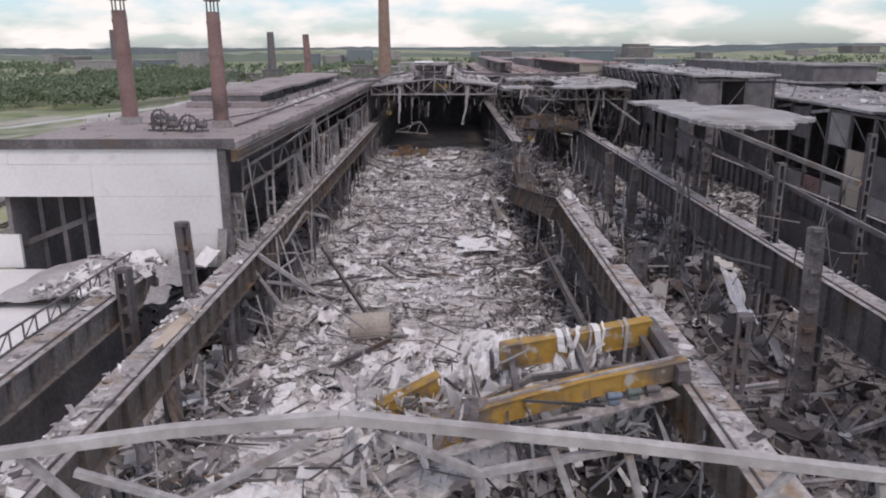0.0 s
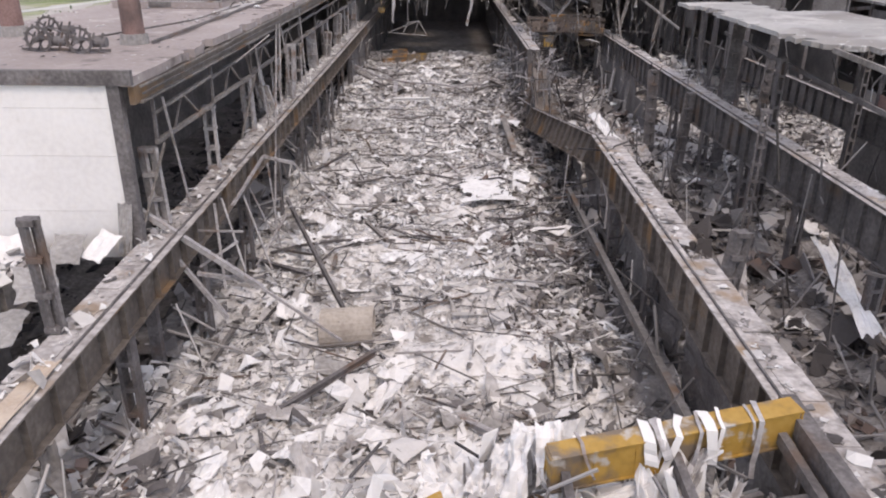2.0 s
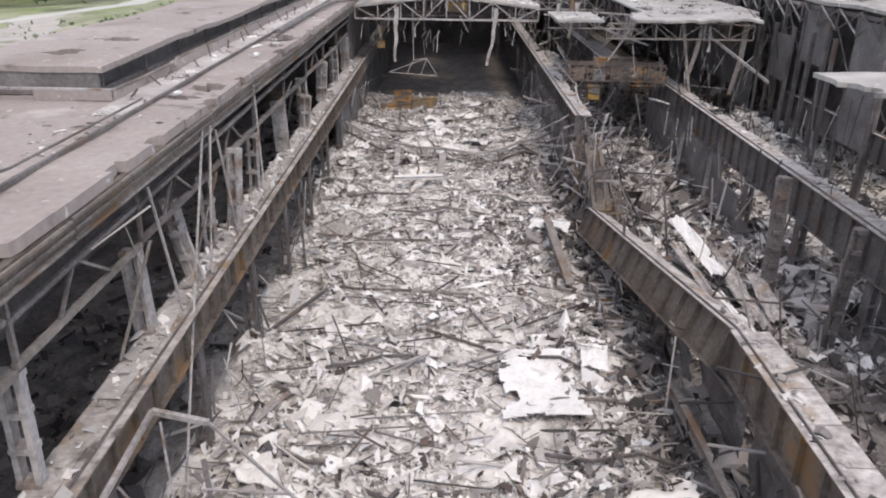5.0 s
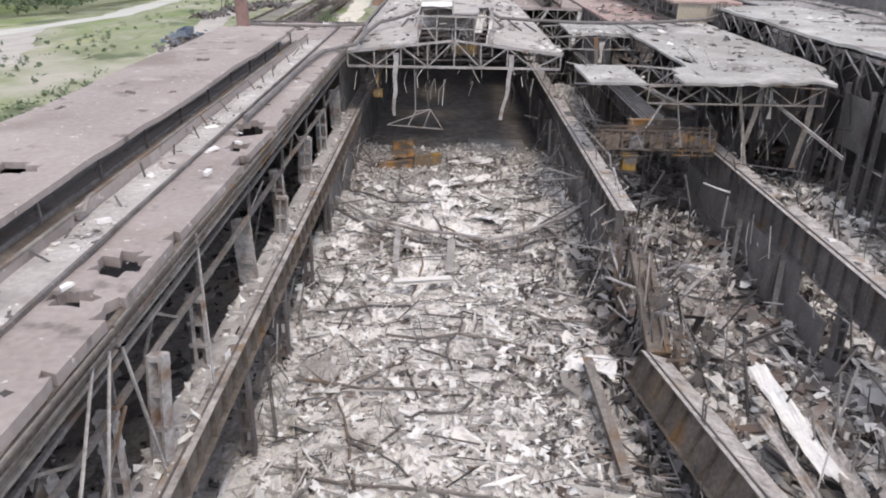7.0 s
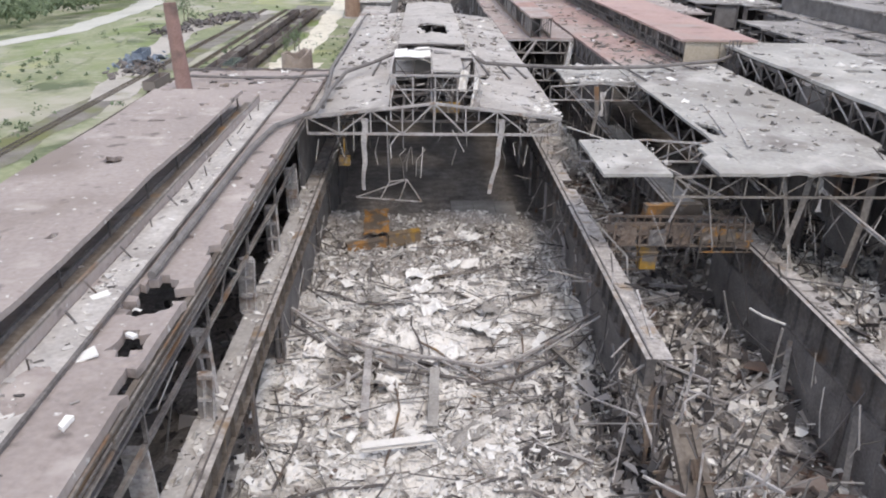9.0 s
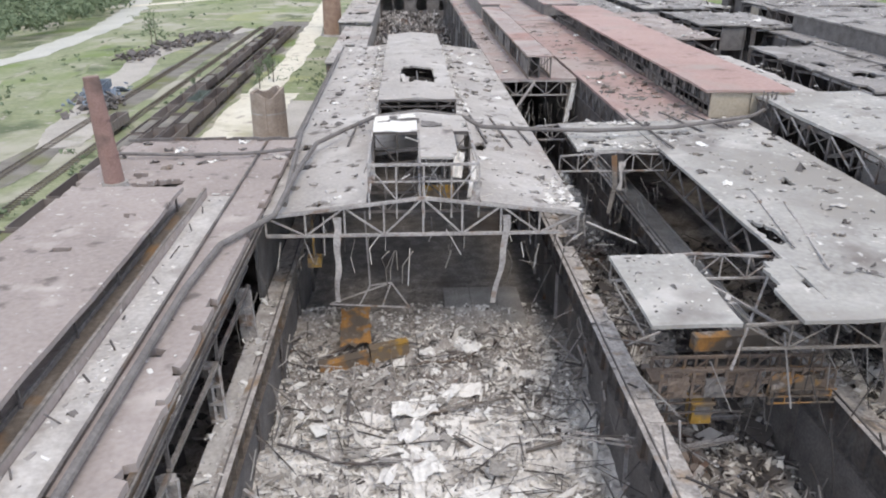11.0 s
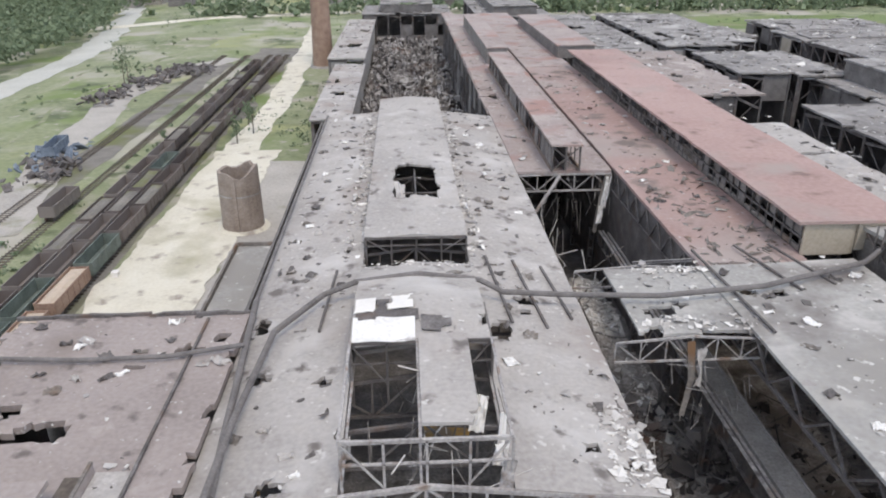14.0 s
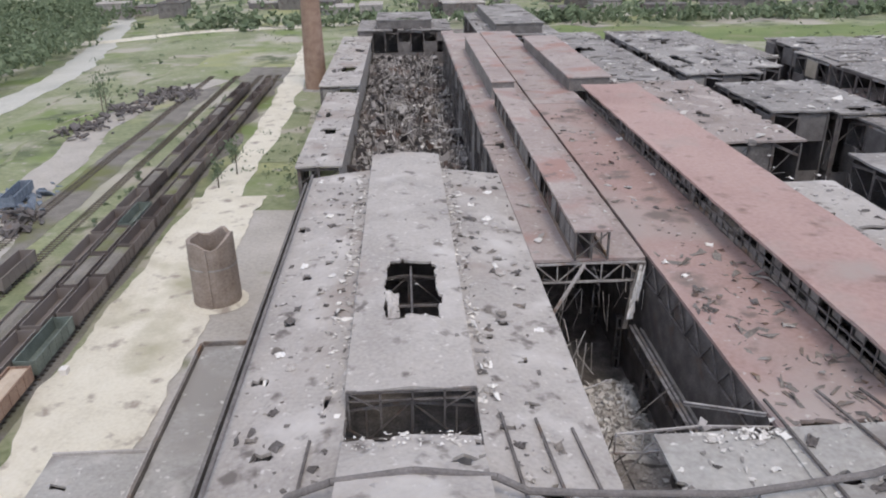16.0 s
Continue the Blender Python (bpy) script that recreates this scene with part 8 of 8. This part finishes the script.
# ladders under the girder
for x, y in ((-15.3, 118), (-14.8, 133), (14.2, 128)):
    l = thing("ladder", "bent steel ladder standing below the crane girder", "ladder", "ladders", at=(x, y, 0.6))
    for dy in (-0.25, 0.25):
        rod("stile", (x, y + dy, 0.6), (x - 0.4, y + dy + 0.6, 8.2), 0.09, STEEL, l)
    for k in range(18):
        f = (k + 0.5) / 18
        rod("rung", (x - 0.4 * f, y - 0.25 + 0.6 * f, 0.6 + 7.6 * f), (x - 0.4 * f, y + 0.25 + 0.6 * f, 0.6 + 7.6 * f), 0.05, STEEL, l)


def roof_litter(n, seed, x0, x1, y0, y1, height, label, size=(0.15, 0.9), material=ROOF_SCRAP):
    return torn("roof_litter", n, seed, on(height, x0, x1, y0, y1, 0.05, 1), (*size, (0.25, 0.9), (0.02, 0.05)), material, label, 0.12, 0.12)


roof_litter(150, 31, -16.5, -7.6, 197, 296, lambda x, y: ridge(x, y) + 0.06, "torn felt and pale scraps on the hall roof")
roof_litter(150, 32, 4.0, 13.0, 197, 296, lambda x, y: ridge(x, y) + 0.06, "torn felt and pale scraps on the hall roof")
roof_litter(60, 33, -7.0, 3.4, 208, 222, lambda x, y: LANT(x, y) + 0.05, "pale scraps on the lantern roof", (0.2, 0.8))
roof_litter(50, 34, -7.0, 3.4, 232, 298, lambda x, y: LANT2(x, y) + 0.05, "pale scraps on the lantern roof", (0.15, 0.6))
roof_litter(240, 35, 27.6, 42.6, 178, 229, lambda x, y: 20.3 + 0.02 * (x - 27) + 0.05, "pale scraps strewn over the torn bay roof")
roof_litter(160, 36, 17.4, 28.4, 215, 229, lambda x, y: 20.25, "pale scraps on the cross roof")
roof_litter(300, 37, -36, -17.4, 78, 219, lambda x, y: 20.4, "scraps and stones on the flat roof", (0.12, 0.7))
roof_litter(420, 38, -22.8, -20.7, 100, 200, lambda x, y: 20.4, "rubble lying in the roof trough", (0.15, 0.9))
roof_litter(420, 61, -22.7, -20.8, 112, 198, lambda x, y: 20.46, "pale crushed rubble lying in the roof trough", (0.08, 0.42), SHARDS)
roof_litter(220, 39, 28, 38.5, 232, 340, lambda x, y: 20.15, "scraps and splinters on the red roof", (0.2, 1.0), DARK_SHARDS)
roof_litter(300, 40, 13.8, 27, 264, 400, lambda x, y: 19.75, "scraps on the dusty roof", (0.2, 1.4))
roof_litter(260, 41, 50.6, 65, 240, 400, lambda x, y: 20.6 if y < 300 else 19.4, "scraps on the far grey roof", (0.4, 2.0))
roof_litter(110, 42, -7.2, 3.6, 224.2, 226.8, lambda x, y: LANT(x, y) + 0.12, "white torn edge rubble between the lanterns", (0.12, 0.6), SHARDS)
roof_litter(150, 48, 17.3, 28.6, 226.2, 227.6, lambda x, y: 20.3, "white torn edge rubble on the cross roof", (0.2, 0.8), SHARDS)
roof_litter(160, 49, 10.5, 13.6, 195.6, 205, lambda x, y: ridge(x, y) + 0.1, "white torn edge rubble of the hall roof", (0.2, 1.0), SHARDS)
roof_litter(500, 43, -18.0, -16.8, 20, 196, lambda x, y: 10.45, "rubble on the girder walkway", (0.12, 0.8))
roof_litter(500, 44, 15.1, 16.3, 20, 110, lambda x, y: 9.65, "rubble on the girder walkway", (0.12, 0.9))
roof_litter(500, 45, 31.2, 32.8, 20, 186, lambda x, y: 10.65, "rubble on the girder walkway", (0.12, 0.9))
roof_litter(160, 46, -25.5, -23.2, 30, 66, lambda x, y: 10.42, "scraps on the side bay girder", (0.12, 0.7))
roof_litter(110, 47, 13.8, 20.2, 174, 184, lambda x, y: 20.05, "pale scraps on the torn roof piece", (0.12, 0.6))


for k, (x0, x1) in enumerate(((-9.4, -7.3), (3.7, 5.4))):
    roof_litter(190, 50 + k, x0, x1, 228, 297, lambda x, y: ridge(x, y) + 0.06, "torn white and dark felt along the foot of the lantern", (0.15, 0.9))
    torn("roof_litter", 90, 54 + k, on(lambda x, y: ridge(x, y) + 0.1, x0, x1, 230, 296, 0.05), (0.5, 1.5, (0.2, 0.6), (0.02, 0.05)), SHARDS, "larger pale scraps along the foot of the lantern", 0.2, 0.2)
torn("roof_litter", 55, 58, on(lambda x, y: ridge(x, y) + 0.05, -16.6, -8, 198, 296, 0.04, 1), (0.25, 1.3, (0.25, 0.8), (0.02, 0.05)), STEEL, "dark curled felt on the hall roof", 0.2, 0.15)
torn("roof_litter", 55, 59, on(lambda x, y: ridge(x, y) + 0.05, 4.2, 13, 198, 296, 0.04, 1), (0.25, 1.3, (0.25, 0.8), (0.02, 0.05)), STEEL, "dark curled felt on the hall roof", 0.2, 0.15)
torn("roof_litter", 60, 60, on(lambda x, y: 20.36 + 0.02 * (x - 27), 27.4, 42.6, 178, 227, 0.04, 1), (0.3, 1.2, (0.25, 0.8), (0.02, 0.05)), STEEL, "dark torn felt on the bay roof", 0.2, 0.15)
roof_litter(90, 56, 17.4, 28.4, 214.6, 217.6, lambda x, y: 20.25, "white torn felt round the holes of the cross roof", (0.2, 1.1), SHARDS)
torn("roof_litter", 160, 57, on(lambda x, y: 20.16, 28.0, 38.6, 228, 262, 0.05, 1), (0.8, 3.4, (0.08, 0.3), (0.03, 0.06)), GIRDER, "brown boards and strips lying on the red roof", 0.1, 0.1)

# curled pieces of roofing felt, torn up where splinters struck
for k in range(132):
    zone = (0, 1, 2, 3, 0, 0)[k % 6]
    if zone == 0:
        x, y = rnd.choice((rnd.uniform(-16.5, -8), rnd.uniform(4.2, 12.8))), rnd.uniform(197, 295)
        z = ridge(x, y)
    elif zone == 1:
        x, y, z = rnd.uniform(-36, -17.8), rnd.uniform(198, 219), 20.38
    elif zone == 2:
        x, y = rnd.uniform(28, 42.4), rnd.uniform(186, 226)
        z = 20.3 + 0.02 * (x - 27)
    else:
        x, y, z = rnd.uniform(28, 38.4), rnd.uniform(232, 340), 20.12
    solo("felt_scrap", crumpled(x, y, z + 0.12, rnd.uniform(0.5, 1.6), rnd.uniform(0.4, 1.2), rnd.uniform(0, 6.3), 640 + k, rnd.uniform(0.2, 0.5), (rnd.uniform(-0.2, 0.2), rnd.uniform(-0.2, 0.2)), 5), (STEEL, ASH, WHITE_SHEET, GIRDER)[(k // 6) % 4],
         ("curled black piece of roofing felt on the roof", "curled pale piece of roofing felt on the roof", "bent white sheet scrap on the roof", "curled brown piece of roofing felt on the roof")[(k // 6) % 4], "felt scrap", "scraps on the roofs")


# ---- trees, meadow and the distance ----
def leafy(name, spots, seed, label, tall=(6, 11), leaf=(0.5, 1.3), per=60):
    """A wood: many small leaf clumps in uneven crowns; spots are (x, y, crown radius)."""
    rng = np.random.default_rng(seed)
    c = []
    for x, y, r in spots:
        h = rng.uniform(*tall)
        m = per
        u = rng.normal(0, 1, (m, 3))
        u /= np.linalg.norm(u, axis=1)[:, None]
        rr = r * rng.uniform(0.25, 1.35, m)[:, None] * np.array([rng.uniform(0.8, 1.6), rng.uniform(0.8, 1.6), 0.75]) * (0.75 + 0.35 * rng.random((m, 1)))
        c.append(u * rr + np.array([x, y, land(x, y) + h - r * 0.4]))
    c = np.concatenate(c)
    shape = flakes(len(c), seed, lambda r_, n_: c, (leaf[0], leaf[1], (0.4, 0.9), (0.04, 0.1)), 0.25, 1.0) if name == "bushes" else scatter(len(c), seed, lambda r_, n_: c, (leaf[0], leaf[1], (0.5, 1.0), (0.1, 0.5)), tilt=1.0)
    return solo(name, shape, LEAVES, label, "trees", kind="stuff")


rng = np.random.default_rng(5)
wood = [(float(x), float(y), float(r)) for x, y, r in zip(rng.uniform(-330, -165, 900), rng.uniform(430, 800, 900), rng.uniform(3, 6, 900)) if x < -150 - (y - 450) * 0.16]
leafy("wood", wood, 6, "dense dark green wood beyond the pale road", (7, 12), (1.0, 2.5), 30)
far = [(float(x), float(y), float(r)) for x, y, r in zip(rng.uniform(-700, 900, 1500), rng.uniform(690, 1300, 1500), rng.uniform(3, 6.5, 1500))]
far += [(float(x), float(y), float(r)) for x, y, r in zip(rng.uniform(-140, 520, 420), rng.normal(668, 9, 420), rng.uniform(3, 6, 420))]
leafy("far_wood", far, 7, "scattered far trees and thickets behind the works", (3, 8), (2.0, 4.4), 9)
shrub = [(float(x), float(y), float(r)) for x, y, r in zip(rng.uniform(-44, -28, 36), rng.uniform(345, 440, 36), rng.uniform(1.0, 2.4, 36))]
shrub += [(float(x), float(y), float(r)) for x, y, r in zip(rng.uniform(-50, -40, 60), rng.uniform(100, 216, 60), rng.uniform(0.8, 2.6, 60))]
shrub += [(float(x), float(y), float(r)) for x, y, r in zip(rng.normal(-70, 2, 40), rng.uniform(120, 260, 40), rng.uniform(0.5, 1.6, 40))]
shrub += [(float(x), float(y), float(r)) for x, y, r in zip(rng.uniform(-70, -66, 30), rng.uniform(200, 470, 30), rng.uniform(0.4, 1.1, 30))]
shrub += [(float(x), float(y), float(r)) for x, y, r in zip(rng.uniform(-128, -104, 60), rng.uniform(220, 560, 60), rng.uniform(0.5, 1.3, 60))]
shrub += [(float(x), float(y), float(r)) for x, y, r in zip(rng.uniform(-160, 330, 200), rng.uniform(560, 690, 200), rng.uniform(1.0, 3.0, 200))]
shrub += [(float(x), float(y), float(r)) for x, y, r in zip(rng.uniform(-140, -70, 40), rng.uniform(180, 520, 40), rng.uniform(0.4, 1.0, 40))]
shrub += [(float(x), float(y), float(r)) for x, y, r in zip(rng.normal(-90, 2.2, 34), rng.uniform(222, 282, 34), rng.uniform(0.7, 2.4, 34))]
shrub += [(-118.5, 309, 3.4), (-118, 340, 3.8), (-116, 345, 3.0), (-133, 309, 4.2), (-137, 312, 3.6), (-141, 366, 3.6), (-128, 352, 2.6), (-91, 341, 2.4), (-150, 330, 4.4), (-156, 345, 4.0), (-124, 296, 2.8)]
leafy("bushes", shrub, 8, "low green bushes on the waste ground", (0.2, 1.3), (0.35, 1.0), 15)
for k, (x, y, h) in enumerate(((-100, 428, 15), (-103, 432, 12), (-44.6, 362, 9), (-47, 352, 7), (-47.8, 372, 6))):
    t = thing("tree", "thin scrubby tree with a sparse green crown" if k < 4 else "young thin tree beside the tracks", "tree", "scattered trees", at=(x, y, land(x, y)))
    s = Shape().tube((x, y, land(x, y)), (x + 0.2, y, land(x, y) + h * 0.7), 0.2, 0.08, 8)
    part("trunk", s, BARK, t)
    for j in range(5):
        a = j * 1.3
        rod("limb", (x + 0.1, y, land(x, y) + h * (0.35 + 0.07 * j)), (x + 0.16 * h * math.cos(a), y + 0.16 * h * math.sin(a), land(x, y) + h * (0.55 + 0.08 * j)), 0.07, BARK, t)
    r2 = np.random.default_rng(90 + k)
    c = r2.normal(0, 1, (130, 3)) * np.array([h * 0.12, h * 0.12, h * 0.2]) + np.array([x, y, land(x, y) + h * 0.72])
    part("crown", scatter(130, 90 + k, lambda r_, n_: c, (0.25, 0.8, (0.5, 1.0), (0.05, 0.2)), tilt=1.0), LEAVES, t)
# aerial haze is painted into these two base colours
HAZE_WOOD = mat("haze_painted_far_woods", ((0.15, 0.185, 0.2), (0.2, 0.235, 0.25), (0.26, 0.295, 0.31)), 0.004, 0.05, 0.95, 0, 0)
FAR_FIELD = mat("haze_painted_far_plain", ((0.2, 0.24, 0.2), (0.26, 0.3, 0.25), (0.34, 0.36, 0.32)), 0.003, 0.03, 0.95, 0, 0)
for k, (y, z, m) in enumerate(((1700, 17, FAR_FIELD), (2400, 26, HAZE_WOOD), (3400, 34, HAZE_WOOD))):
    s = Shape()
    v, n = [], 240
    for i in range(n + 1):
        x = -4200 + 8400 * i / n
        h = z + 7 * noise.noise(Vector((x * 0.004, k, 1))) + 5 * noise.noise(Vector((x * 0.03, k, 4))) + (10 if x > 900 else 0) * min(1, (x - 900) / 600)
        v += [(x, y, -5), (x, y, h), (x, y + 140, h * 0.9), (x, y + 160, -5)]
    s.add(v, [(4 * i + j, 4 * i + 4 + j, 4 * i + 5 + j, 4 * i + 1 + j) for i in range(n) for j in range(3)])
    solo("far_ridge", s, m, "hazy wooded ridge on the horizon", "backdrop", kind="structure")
for k in range(60):
    x, y = rnd.uniform(-900, 1500), rnd.uniform(800, 1600)
    w, d, h = rnd.uniform(15, 60), rnd.uniform(15, 60), rnd.uniform(8, 26)
    z = land(x, y) - 1
    b = thing("far_building", "plain hazy far works building", "building", "far buildings", at=(x, y, z))
    # every third wall takes the haze-tinted colour
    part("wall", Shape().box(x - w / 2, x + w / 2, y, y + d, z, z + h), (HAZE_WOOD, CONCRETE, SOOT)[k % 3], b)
    part("roof", Shape().box(x - w / 2 - 0.6, x + w / 2 + 0.6, y - 0.6, y + d + 0.6, z + h, z + h + 1), ROOF, b)
for k in range(44):
    x, y = rnd.uniform(-230, 420), rnd.uniform(690, 780)
    w, d, h = rnd.uniform(10, 34), rnd.uniform(10, 26), rnd.uniform(5, 13)
    z = land(x, y) - 1
    b = thing("far_building", "low far building behind the works", "building", "far buildings", at=(x, y, z))
    part("wall", Shape().box(x - w / 2, x + w / 2, y, y + d, z, z + h), (SOOT, STEEL, CONCRETE)[k % 3], b)
    part("roof", Shape().box(x - w / 2 - 0.5, x + w / 2 + 0.5, y - 0.5, y + d + 0.5, z + h, z + h + 0.7), (ROOF, STEEL)[k % 2], b)
    for j in range(int(w / 5)):
        part("window", Shape().box(x - w / 2 + 1.5 + 5 * j, x - w / 2 + 3.5 + 5 * j, y - 0.12, y + 0.1, z + h * 0.45, z + h * 0.7), STEEL, b)
# wrecked vehicles and scrap on the waste ground
for k, (x, y, m) in enumerate(((-90, 344, BLUE), (-86, 330, STEEL), (-94, 461, STEEL), (-85, 460, STEEL), (-102, 414, STEEL), (-97, 437, STEEL))):
    z = land(x, y)
    solo("scrap_heap", scatter(90, 700 + k, lambda r_, n_: r_.normal(0, 1, (n_, 3)) * np.array([3.4, 5.5, 0.5]) + np.array([x, y, z + 0.8]), (0.8, 4.0, (0.2, 0.8), (0.2, 0.9)), tilt=0.5), m, "low heap of dark and bluish scrap metal on the waste ground", "scrap heap", "scrap heaps", "stuff")
solo("hut", Shape().box(-50.9, -50.0, 271, 272.1, 0.1, 1.0).box(-51.0, -49.9, 270.9, 272.2, 1.0, 1.1), WHITE_WALL, "small whitish hut beside the track", "hut")
